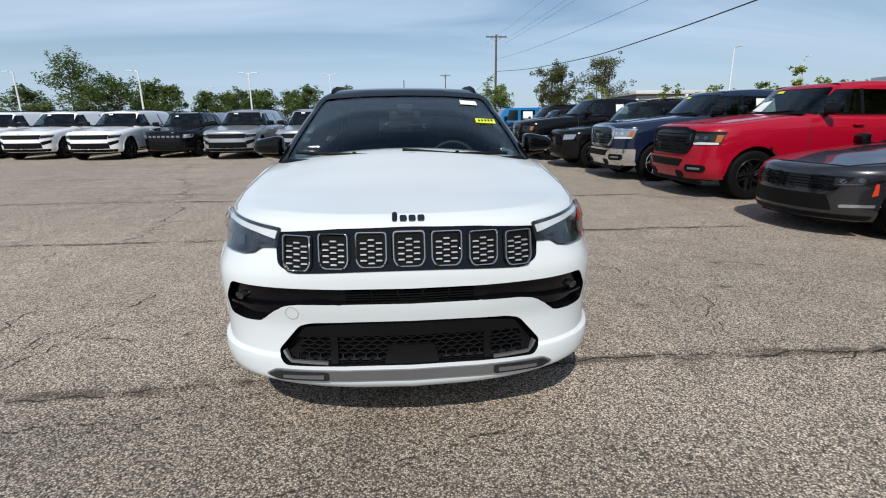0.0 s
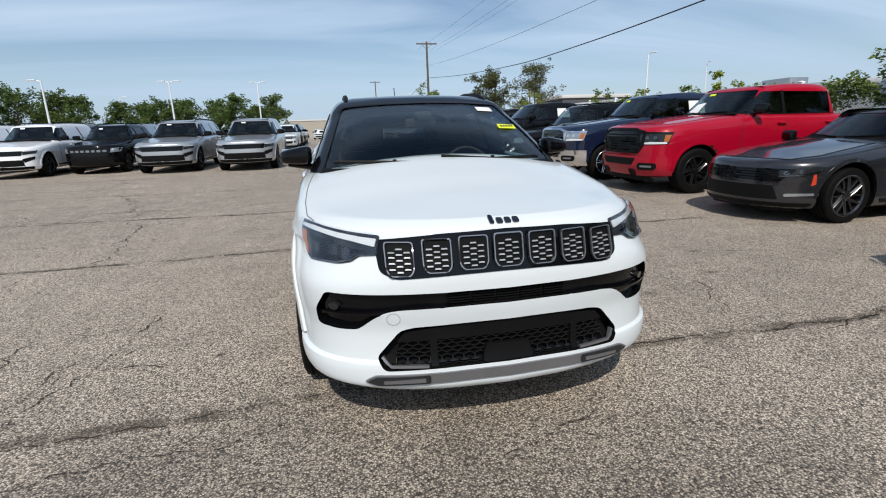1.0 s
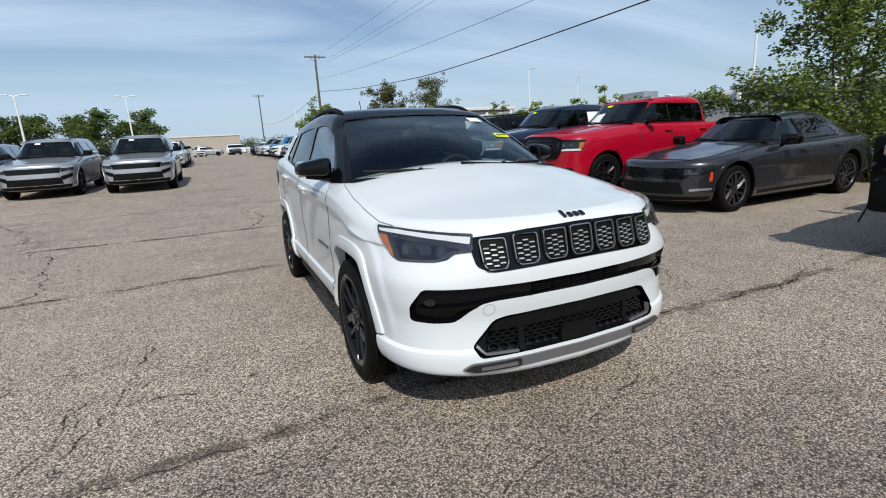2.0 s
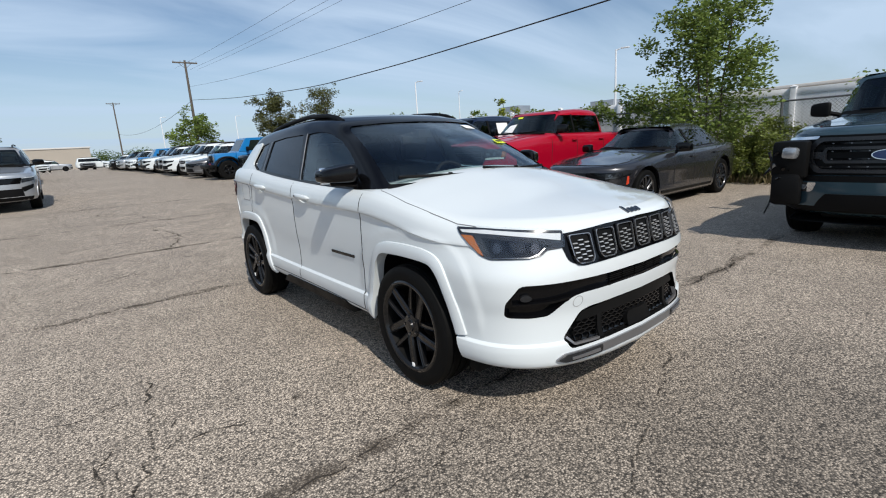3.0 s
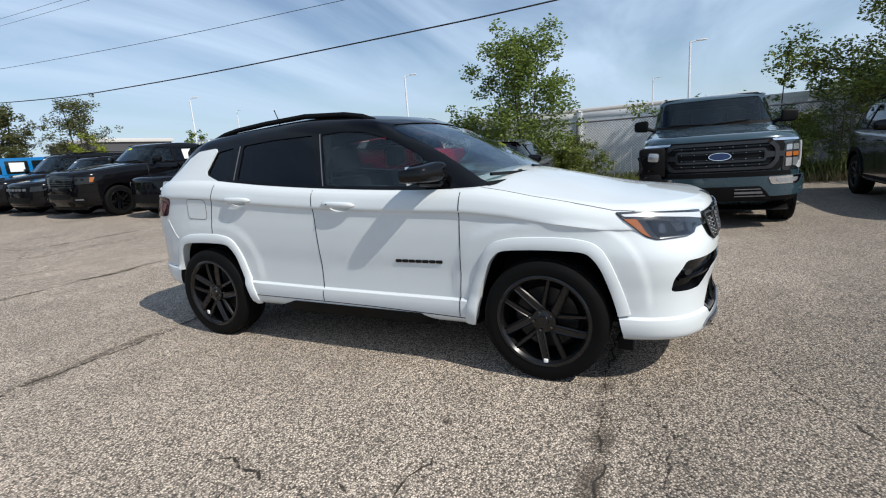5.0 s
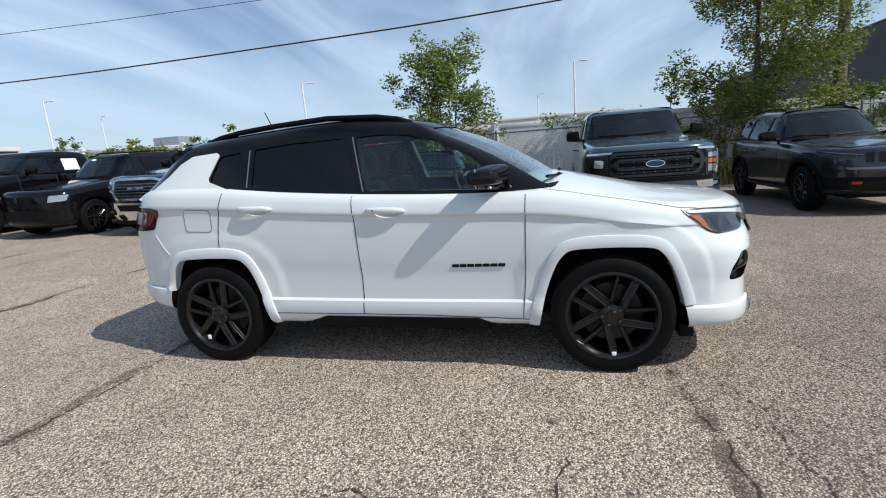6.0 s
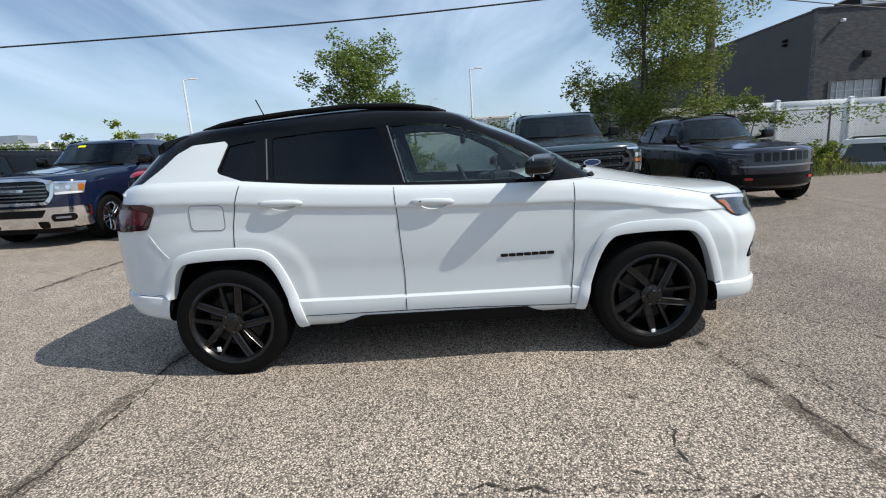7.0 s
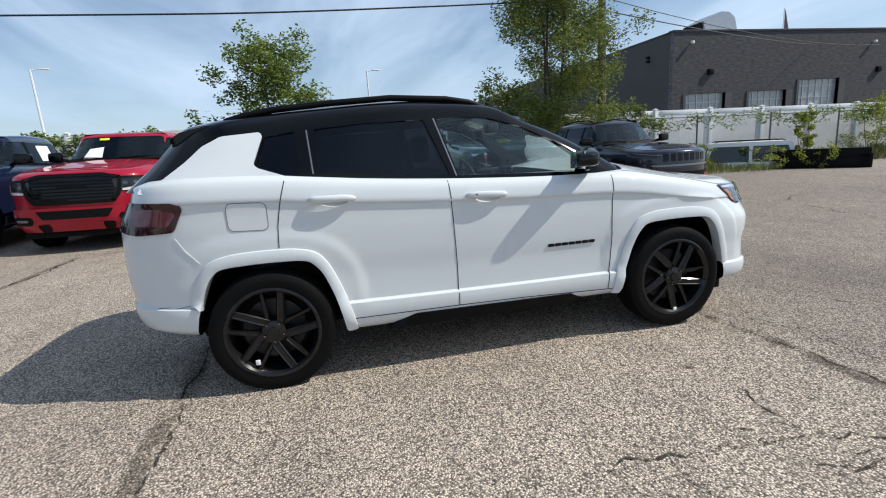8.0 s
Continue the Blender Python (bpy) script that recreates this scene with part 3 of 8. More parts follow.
def flat_arch(y, rows, low=0.1):
    """A flat-topped wheel opening with leaning sides, from (half width, height) rows, foot to crown."""
    half = rows[:-1]
    pts = [(y + w, z) for w, z in half] + [(y, rows[-1][1])] + [(y - w, z) for w, z in half[::-1]]
    P = [Vector(p) for p in pts]
    out = []
    for i in range(len(P) - 1):
        a, b, c, d = P[max(i - 1, 0)], P[i], P[i + 1], P[min(i + 2, len(P) - 1)]
        for k in range(5):
            t = k / 5
            q = 0.5 * (2 * b + (c - a) * t + (2 * a - 5 * b + 4 * c - d) * t * t + (3 * b - a - 3 * c + d) * t ** 3)
            out.append((q.x, q.y))
    out.append(pts[-1])
    return [(y + half[0][0] + 0.01, low)] + out + [(y - half[0][0] - 0.01, low)]


ARCH_IN = [(0.415, 0.30), (0.372, 0.49), (0.316, 0.648), (0.264, 0.724), (0.205, 0.752), (0.08, 0.760), (0.0, 0.761)]
ARCH_OUT = [(0.478, 0.30), (0.427, 0.508), (0.350, 0.705), (0.282, 0.787), (0.180, 0.818), (0.07, 0.826), (0.0, 0.827)]

# ---- vehicles of the lot ----


def line(a, b, z):
    return a[0] + (b[0] - a[0]) * (z - a[1]) / (b[1] - a[1])


def vehicle(name, p, paint_mat):
    """A parked vehicle, front axle at the origin, nose towards -y."""
    fo, wb, ro, W, H = p["fo"], p["wb"], p["ro"], p["w"], p["H"]
    zh, zc, zr, yc, yh, yrr, yrb, wr = p["zh"], p["zc"], p["zr"], p["yc"], p["yh"], p["yrr"], p["yrb"], p["wr"]
    gc, L = p.get("gc", 0.24), wb + ro
    R, tw, rim = p["wheel"]
    e = group_of(name)
    zt = [(-fo, zh), (-fo * 0.5, zh + 0.2 * (zc - zh)), (0.0, zh + 0.55 * (zc - zh)), (yc, zc), (yc + 0.5, zc + 0.02), (yc + 1.6, zc + 0.45 * (zr - zc)), (yrb - 0.1, zr), (L, p.get("zd", zr - 0.03))]
    zb = [(-fo, gc + 0.02), (0.5, gc), (wb - 0.5, gc), (L, gc + 0.12)]
    ft = p.get("blunt", 0.10)
    prof = [(0, 0.86 * W, -fo + 0.12, L - 0.12), (0.05, 0.95 * W, -fo + 0.04, L - 0.03), (0.18, 0.985 * W, -fo, L), (0.45, 0.985 * W, -fo, L), (0.66, W, -fo + 0.01, L - 0.01),
            (0.84, 0.992 * W, -fo + 0.02, L - 0.04), (0.93, 0.965 * W, -fo + 0.3 * ft, L - 0.07), (0.975, 0.935 * W, -fo + 0.7 * ft, L - 0.1), (1, 0.89 * W, -fo + 1.3 * ft, L - 0.14)]
    low = shell(prof, zt, zb, [(-fo, 0.03), (0, p.get("crown", 0.05)), (yc, p.get("crown", 0.05)), (L, 0.02)], p.get("nf", 4.5), p.get("nr", 4), 0.3, wb - 0.2, (22, 22, 10), 8, 2, p.get("bow", 0.14))
    skin = CornerSkin(low)
    cutters = []
    rx, rz = R + 0.055, R + 0.07
    for y in (0, wb):
        for s in (-1, 1):
            c = bmesh.new()
            prism(c, arch_poly(y, R, rx, rz), lambda u, v, d: (d * s, u, v), 0.55, 1.5)
            cutters.append((c, TRIM))
    if "bed" in p:
        y0, y1 = p["bed"]
        c = bmesh.new()
        box(c, -W + 0.12, W - 0.12, y0, y1, gc + 0.45, zr + 1)
        cutters.append((c, TRIM))
    yk = min(yrb, yrr)
    c = bmesh.new()
    box(c, -0.76 * W, 0.76 * W, yc + 0.30, yk - 0.12, gc + 0.30, H + 1)
    cutters.append((c, CABIN))
    mesh_part("body", cut(low, cutters, [paint_mat]), e)
    # cabin
    ZT = curve(zt)
    topp = [(0, 0.90 * W, yc, yrb), (0.12, 0.895 * W, yc + 0.12 * (yh - yc), yrb + 0.1 * (yrr - yrb)), (0.5, 0.5 * (0.90 * W + wr) + 0.015, yc + 0.5 * (yh - yc), yrb + 0.5 * (yrr - yrb)),
            (0.86, wr + 0.03, yc + 0.87 * (yh - yc), yrb + 0.9 * (yrr - yrb)), (0.95, wr - 0.02, yc + 0.98 * (yh - yc), yrr - 0.01), (1, wr - 0.09, yh + 0.09, yrr - 0.07)]
    rt = [(yc, H - 0.10), (yh, H - 0.05), (yh + 0.5, H - 0.012), ((yh + yrr) / 2, H), (yrr - 0.3, H - 0.02), (yrr, H - 0.06), (yrb + 0.01 if yrb > yrr else yrr + 0.01, H - 0.07)]
    tzb = [(yc, zc - 0.06), (yc + 1.2, zc - 0.02), (max(yrb, yrr), zr - 0.06)]
    top = shell(topp, rt, tzb, [(yc, 0.02), (yrr, 0.02)], p.get("nt", 6.0), 5, yc + 0.80, min(yrb, yrr) - 0.3, (18, 14, 10), 8, 2, 0.17)
    tskin = Skin(top)
    inn = shell([(v, w - 0.05, f0 + 0.055, r0 - 0.055) for v, w, f0, r0 in topp], [(y, z - 0.05) for y, z in rt], [(y, z - 0.30) for y, z in tzb], [(yc, 0.02), (yrr, 0.02)], p.get("nt", 6.0), 5, yc + 0.80, yk - 0.3, (12, 10, 8), 6, 2, 0.17)
    # glass
    zlo = lambda y: ZT(y) + 0.045
    zhi = H - p.get("head", 0.13)
    ya = lambda z: line((yc, zc), (yh, H - 0.04), z) + 0.17
    yd = lambda z: line((yrb, zr), (yrr, H - 0.04), z) - p.get("dp", 0.16)
    bot, tophw = p.get("wsb", 0.80) * W, wr - 0.065
    wsp = rounded([(-bot, zc + 0.06), (bot, zc + 0.06), (tophw, H - 0.095), (-tophw, H - 0.095)], 0.05)
    rwp = rounded([(-0.84 * wr, zr + 0.10), (0.84 * wr, zr + 0.10), (0.74 * wr, H - 0.16), (-0.74 * wr, H - 0.16)], 0.05)
    spl, panes = p["split"], []
    for i in range(len(spl) - 1):
        y0, y1 = spl[i] + 0.025, spl[i + 1] - 0.025
        if i == 0:
            poly = [(max(y0, ya(zlo(y0) + 0.03)), zlo(y0)), (y1, zlo(y1)), (y1, zhi), (max(y0, ya(zhi)), zhi)]
        elif i == len(spl) - 2:
            poly = [(y0, zlo(y0)), (min(y1, yd(zlo(y1))), zlo(y1)), (min(y1, yd(zhi)), zhi - 0.02), (y0, zhi)]
        else:
            poly = [(y0, zlo(y0)), (y1, zlo(y1)), (y1, zhi), (y0, zhi)]
        panes.append((y0, y1, rounded(poly, 0.03)))
    holes = [(inn, CABIN)]
    for poly, ends in ((wsp, (yc - 1.2, yh + 0.25)), (rwp, (yk - 0.35, max(yrb, yrr) + 1))):
        c = bmesh.new(); prism(c, poly, lambda u, v, d: (u, d, v), *ends); holes.append((c, TRIM))
    for _, _, poly in panes:
        c = bmesh.new(); prism(c, poly, lambda u, v, d: (d, u, v), -1.6, 1.6); holes.append((c, TRIM))
    mesh_part("cabin", careful_cut(top, holes, [p.get("roof", paint_mat)]), e)
    ws = part("windshield", tskin.lay(wsp, "f", -0.004, 0.005, 0.09), GLASS_CAR, e)
    ws.visible_shadow = False
    part("rear_window", tskin.lay(rwp, "b", -0.004, 0.005, 0.2), GLASS_DK, e).visible_shadow = False
    part("windshield_edge", tskin.lay(band([(-bot * 0.98, zc + 0.075), (0, zc + 0.070), (bot * 0.98, zc + 0.075)], 0.05), "f", 0.002, 0.004, 0.12), TRIM, e)
    if p.get("sticker"):
        part("window_sticker", tskin.lay([(-tophw * 0.55, H - 0.16), (-tophw * 0.30, H - 0.16), (-tophw * 0.30, H - 0.12), (-tophw * 0.55, H - 0.12)][::-1], "f", 0.006, 0.002, 0.06), p["sticker"], e)
    for i, (y0, y1, poly) in enumerate(panes):
        for side in "rl":
            part("side_window", tskin.lay(poly, side, -0.004, 0.005, 0.12), GLASS_CAR if i == 0 else GLASS_DK, e).visible_shadow = False
            if p.get("paper") and i == p["paper"] and side == "l":
                cy = (y0 + y1) / 2
                part("price_sheet", tskin.lay([(cy - 0.22, zhi - 0.36), (cy + 0.22, zhi - 0.36), (cy + 0.22, zhi - 0.06), (cy - 0.22, zhi - 0.06)], side, 0.004, 0.002, 0.1), PAPER, e)
            if i:
                part("pillar_cover", tskin.lay([(y0 - 0.055, zlo(y0) - 0.01), (y0 + 0.005, zlo(y0) - 0.01), (y0 + 0.005, zhi + 0.01), (y0 - 0.055, zhi + 0.01)], side, 0.005, 0.009, 0.06), TRIM, e)
            part("window_trim", tskin.lay(band([(y0 - 0.03, zlo(y0) - 0.006), (y1 + 0.03, zlo(y1) - 0.006)], 0.018), side, 0.006, 0.012, 0.12), TRIM, e)
    if p.get("sheet"):
        part("window_sheet", tskin.lay([(-0.58, zc + 0.09), (-0.24, zc + 0.09), (-0.26, zc + 0.30), (-0.50, zc + 0.27)], "f", 0.006, 0.002, 0.06), p["sheet"], e)
    # seats, dashboard and wheel seen through the glass
    b = bmesh.new()
    box(b, -0.74 * W, 0.74 * W, yc + 0.32, yc + 0.78, zc - 0.30, zc + 0.035, 0.05)
    part("dashboard", b, CABIN, e)
    b = bmesh.new()
    M = pose(0.36 * W, yc + 0.92, zc - 0.02, 66, 0, 0)
    for k in range(16):
        a0, a1 = 2 * math.pi * k / 16, 2 * math.pi * (k + 1) / 16
        tube(b, [M @ Vector((0.185 * math.cos(a0), 0.185 * math.sin(a0), 0)), M @ Vector((0.185 * math.cos(a1), 0.185 * math.sin(a1), 0))], 0.016, 5)
    box(b, -0.17, 0.17, -0.03, 0.03, -0.02, 0.01, 0.008, M)
    part("steering_wheel", b, CABIN, e)
    for ys_ in (spl[1] - 0.22, min(spl[2], yk) - 0.36):
        for s in (-1, 1):
            b = bmesh.new()
            box(b, s * 0.40 * W - 0.24, s * 0.40 * W + 0.24, ys_ - 0.07, ys_ + 0.09, gc + 0.34, H - 0.48, 0.06)
            box(b, s * 0.40 * W - 0.13, s * 0.40 * W + 0.13, ys_ - 0.02, ys_ + 0.09, H - 0.46, H - 0.27, 0.04)
            part("seat", b, CABIN, e)
    b = bmesh.new()
    box(b, -0.12, 0.12, yh + 0.02, yh + 0.05, H - 0.24, H - 0.17, 0.01)
    part("rear_view_mirror", b, CABIN, e)
    # hood panel, raised a little, and its wipers
    hoodp = rounded([(-0.70 * W, yc - 0.06), (0.70 * W, yc - 0.06), (0.76 * W, -0.3 * fo), (0.64 * W, -fo + 0.30), (0.3 * W, -fo + 0.20), (-0.3 * W, -fo + 0.20), (-0.64 * W, -fo + 0.30), (-0.76 * W, -0.3 * fo)], 0.06, 3)
    part("hood", skin.lay(hoodp, "t", 0.010, 0.02, 0.09), paint_mat, e)
    if p.get("bulge"):
        bp = rounded([(-0.34 * W, yc - 0.12), (0.34 * W, yc - 0.12), (0.42 * W, -fo + 0.36), (-0.42 * W, -fo + 0.36)], 0.08, 3)
        part("hood_bulge", skin.lay(bp, "t", 0.020, 0.02, 0.12), paint_mat, e)
    for s in (-1, 1):
        b = bmesh.new()
        tube(b, [tskin.at(s * 0.06 - 0.05, zc + 0.075, "f", 0.02), tskin.at(s * 0.06 - 0.05 + 0.52 * s, zc + 0.10, "f", 0.02)], 0.011, 5)
        part("wiper", b, TRIM, e)
    if p.get("marker"):
        my0, mz0 = p["marker"]
        for side in "rl":
            part("side_marker", skin.lay(rounded([(my0, mz0), (my0 + 0.05, mz0 + 0.02), (my0 + 0.04, mz0 + 0.15), (my0 + 0.01, mz0 + 0.14)], 0.01), side, 0.008, 0.01, 0.05), REDMARK, e)
    # seams, handles, sills, arches, mirrors
    zs = gc + 0.20
    for side in "rl":
        for y in [spl[0] + 0.05 if spl[0] > R + 0.12 else R + 0.16] + list(spl[1:3]):
            part("door_seam", skin.lay(band([(y, zs), (y - 0.02, (zs + ZT(y)) / 2), (y, ZT(y) - 0.03)], 0.012), side, 0.0025, 0.006, 0.06), GAP, e)
        for y in spl[1:3]:
            b = bmesh.new()
            s = -1 if side == "r" else 1
            c = skin.at(y - 0.12, ZT(y) - 0.13, side)
            box(b, min(c.x, c.x + s * 0.05), max(c.x, c.x + s * 0.05), y - 0.22, y - 0.04, c.z - 0.016, c.z + 0.016, 0.012)
            part("door_handle", b, p.get("handle", paint_mat), e)
        part("sill", skin.lay([(R + 0.16, gc + 0.03), (wb - R - 0.16, gc + 0.03), (wb - R - 0.14, gc + 0.13), (R + 0.14, gc + 0.13)], side, 0.012, 0.03, 0.2), p.get("sill", TRIM), e)
        for y in (0, wb):
            if p.get("flare", 0.04):
                o, i_ = arch_poly(y, R, rx + p.get("flare", 0.04), rz + p.get("flare", 0.04), gc + 0.08), arch_poly(y, R, rx - 0.004, rz - 0.004, gc + 0.08)
                b = bmesh.new()
                for k in range(1, 25):
                    skin.lay([o[k], o[k + 1], i_[k + 1], i_[k]], side, p.get("fout", 0.012), 0.03, 0.3, b)
                bmesh.ops.remove_doubles(b, verts=b.verts, dist=0.002)
                part("wheel_arch", b, p.get("arch", paint_mat), e)
        s = -1 if side == "r" else 1
        my, mz = yc + p.get("my", 0.38), zc + p.get("mz", 0.14)
        mx = 0.93 * W
        b = bmesh.new()
        bmesh.ops.create_icosphere(b, subdivisions=3, radius=1)
        k = p.get("mirror", (0.13, 0.085, 0.085))
        for v in b.verts:
            q = Vector([math.copysign(abs(c) ** 0.42, c) for c in v.co])
            v.co = Vector((s * (mx + 0.15 + q.x * k[0]), my + q.y * k[1] * (1.0 if q.y < 0 else 0.5) + 0.03 * q.x, mz + q.z * k[2] * (1 - 0.10 * q.x)))
        mir = part("wing_mirror", b, p.get("mirmat", GLOSS), e)
        b = bmesh.new()
        tube(b, [(s * (mx - 0.08), my + 0.05, mz - 0.09), (s * (mx + 0.12), my, mz - 0.03)], 0.03, 8)
        part("mirror_arm", b, TRIM, mir)
    # nose
    for nm, poly, m, off, mirrored in p["front"](p):
        poly = rounded(poly, 0.02, 3)
        for q in ([poly, mirror_poly(poly)] if mirrored else [poly]):
            part(nm, skin.lay(q, "f", off, 0.014, 0.09), m, e)
    for nm, poly, m, off in (p["corner"](p) if "corner" in p else ()):
        b = skin.lay(rounded(poly, 0.012, 3), "q", off, 0.014, 0.06)
        b2 = flipped(b)
        part(nm, b, m, e)
        part(nm, b2, m, e)
    if p.get("frame"):
        fpoly, fm, foff = p["frame"]
        fpoly = rounded(fpoly, 0.04, 3)
        cx, cz = sum(q[0] for q in fpoly) / len(fpoly), sum(q[1] for q in fpoly) / len(fpoly)
        inn = [(cx + (u - cx) * 0.93, cz + (v - cz) * 0.80) for u, v in fpoly]
        b = bmesh.new()
        for i in range(len(fpoly)):
            j = (i + 1) % len(fpoly)
            skin.lay([fpoly[i], fpoly[j], inn[j], inn[i]], "f", foff, 0.03, 0.12, b)
        bmesh.ops.remove_doubles(b, verts=b.verts, dist=0.002)
        part("grille_frame", b, fm, e)
    if p.get("bars"):
        z0, z1, hw, n, m = p["bars"]
        for k in range(n):
            z = z0 + (z1 - z0) * (k + 0.5) / n
            part("grille_bar", skin.lay([(-hw, z - 0.011), (hw, z - 0.011), (hw, z + 0.011), (-hw, z + 0.011)], "f", 0.018, 0.012, 0.12), m, e)
    if p.get("slots"):
        z0, z1, hw, m = p["slots"]
        for k in range(7):
            x = hw * 2 * (k - 3) / 7
            part("grille_slot", skin.lay(rounded([(x - hw * 0.10, z0), (x + hw * 0.10, z0), (x + hw * 0.10, z1), (x - hw * 0.10, z1)], 0.02, 2), "f", 0.016, 0.01, 0.12), m, e)
    if p.get("rails"):
        for s in (-1, 1):
            b = bmesh.new()
            tube(b, [tskin.at(s * (wr - 0.12), y, "t", o) for y, o in ((yh + 0.25, 0.0), (yh + 0.4, 0.035), ((yh + yrr) / 2, 0.04), (yrr - 0.3, 0.035), (yrr - 0.12, 0.0))], 0.018, 6)
            part("roof_rail", b, p["rails"], e)
    if p.get("extra"):
        p["extra"](e, p, skin, tskin)
    # underside, so that daylight does not show through the arches
    b = bmesh.new()
    box(b, -0.56, 0.56, -fo + 0.25, L - 0.25, gc - 0.03, gc + 0.4, 0.03)
    part("underbody", b, TRIM, e)
    put_wheels(e, (0, wb), p.get("track", W - tw / 2 - 0.02), R, tw, rim, p.get("rimmat", RIMB), seg=28, **p.get("spoke", dict(spokes=5, double=True)))
    return e


def recolour(thing, paint_mat, m, roof=None):
    """A copy of a vehicle in another paint, at the pose m."""
    c = copy_thing(thing, m)
    for o in c.children_recursive:
        if o.type == "MESH" and o.data.materials and o.data.materials[0].name.startswith("paint_"):
            o.data = o.data.copy()
            o.data.materials[0] = paint_mat
    return c


def front_gc(p):
    zh = p["zh"]
    return [("grille", [(-0.62, zh - 0.23), (0.62, zh - 0.23), (0.66, zh - 0.08), (-0.66, zh - 0.08)], GLOSS, 0.006, False),
            ("headlight", [(0.64, zh - 0.21), (0.90, zh - 0.17), (0.92, zh - 0.07), (0.66, zh - 0.08)], LAMPDARK, 0.008, True),
            ("lamp_strip", [(0.66, zh - 0.10), (0.90, zh - 0.09), (0.91, zh - 0.075), (0.66, zh - 0.085)], WHITELENS, 0.012, True),
            ("lower_intake", [(-0.66, zh - 0.62), (0.66, zh - 0.62), (0.64, zh - 0.36), (-0.64, zh - 0.36)], TRIM, 0.006, False),
            ("fog_light_bezel", [(0.66, zh - 0.45), (0.86, zh - 0.36), (0.88, zh - 0.26), (0.62, zh - 0.33)], TRIM, 0.005, True),
            ("chin", [(-0.80, zh - 0.66), (0.80, zh - 0.66), (0.84, zh - 0.57), (-0.84, zh - 0.57)], TRIM, 0.006, False),
            ("emblem", [(-0.05, zh - 0.05), (0.05, zh - 0.05), (0.05, zh - 0.03), (-0.05, zh - 0.03)], CHROME, 0.006, False)]


def front_suv(p):
    zh = p["zh"]
    return [("grille", [(-0.60, zh - 0.24), (0.60, zh - 0.24), (0.64, zh - 0.08), (-0.64, zh - 0.08)], GLOSS, 0.006, False),
            ("headlight", [(0.62, zh - 0.22), (0.86, zh - 0.20), (0.88, zh - 0.07), (0.65, zh - 0.08)], LAMP, 0.008, True),
            ("lower_intake", [(-0.55, zh - 0.60), (0.55, zh - 0.60), (0.62, zh - 0.38), (-0.62, zh - 0.38)], TRIM, 0.004, False),
            ("fog_light_bezel", [(0.66, zh - 0.5), (0.84, zh - 0.46), (0.84, zh - 0.36), (0.66, zh - 0.38)], TRIM, 0.005, True)]


def front_chk(p):
    zh = p["zh"]
    return [("grille", [(-0.52, zh - 0.215), (0.52, zh - 0.215), (0.55, zh - 0.04), (-0.55, zh - 0.04)], P_CHK, 0.012, False),
            ("lower_lamp", [(0.66, zh - 0.33), (0.80, zh - 0.31), (0.81, zh - 0.28), (0.66, zh - 0.29)], LAMPDARK, 0.008, True),
            ("bumper_strip", [(-0.60, zh - 0.285), (0.60, zh - 0.285), (0.64, zh - 0.255), (-0.64, zh - 0.255)], SATIN, 0.016, False),
            ("tow_hook", [(0.46, zh - 0.50), (0.56, zh - 0.50), (0.56, zh - 0.46), (0.46, zh - 0.46)], REDHOOK, 0.03, True),
            ("bumper_trim", [(-0.82, zh - 0.66), (0.82, zh - 0.66), (0.84, zh - 0.40), (-0.84, zh - 0.40)], TRIM, 0.008, False),
            ("lower_intake", [(-0.55, zh - 0.60), (0.55, zh - 0.60), (0.60, zh - 0.46), (-0.60, zh - 0.46)], GLOSS, 0.014, False)]


REDMARK = mat("marker_red", (0.55, 0.05, 0.02), 0.3, 0, 0.4)
REDHOOK = mat("hook_red", (0.5, 0.02, 0.02), 0.4)


def front_truck(p):
    zh, m = p["zh"], p.get("grmat", GLOSS)
    return [("grille", [(-0.54, zh - 0.45), (0.54, zh - 0.45), (0.62, zh - 0.32), (0.64, zh - 0.07), (0.40, zh - 0.03), (-0.40, zh - 0.03), (-0.64, zh - 0.07), (-0.62, zh - 0.32)], m, 0.006, False),
            ("bumper", [(-0.95, zh - 0.84), (0.95, zh - 0.84), (0.98, zh - 0.72), (0.98, zh - 0.51), (-0.98, zh - 0.51), (-0.98, zh - 0.72)], p.get("bumper", CHROME), 0.045, False),
            ("bumper_step", [(-0.44, zh - 0.68), (0.44, zh - 0.68), (0.52, zh - 0.55), (-0.52, zh - 0.55)], TRIM, 0.052, False),
            ("fog_light_bezel", [(0.60, zh - 0.75), (0.84, zh - 0.75), (0.88, zh - 0.70), (0.86, zh - 0.63), (0.60, zh - 0.63), (0.57, zh - 0.69)], TRIM, 0.052, True),
            ("fog_light", [(0.64, zh - 0.71), (0.82, zh - 0.71), (0.82, zh - 0.675), (0.64, zh - 0.675)], SATIN, 0.058, True),
            ("tow_hook", [(0.36, zh - 0.83), (0.50, zh - 0.83), (0.52, zh - 0.75), (0.36, zh - 0.74)], TRIM, 0.054, True),
            ("air_dam", [(-0.80, zh - 0.97), (0.80, zh - 0.97), (0.88, zh - 0.85), (-0.88, zh - 0.85)], TRIM, 0.012, False),
            ("emblem", [(-0.20, zh - 0.235), (0.20, zh - 0.235), (0.20, zh - 0.190), (-0.20, zh - 0.190)], p.get("logo", TRIM), 0.030, False)]


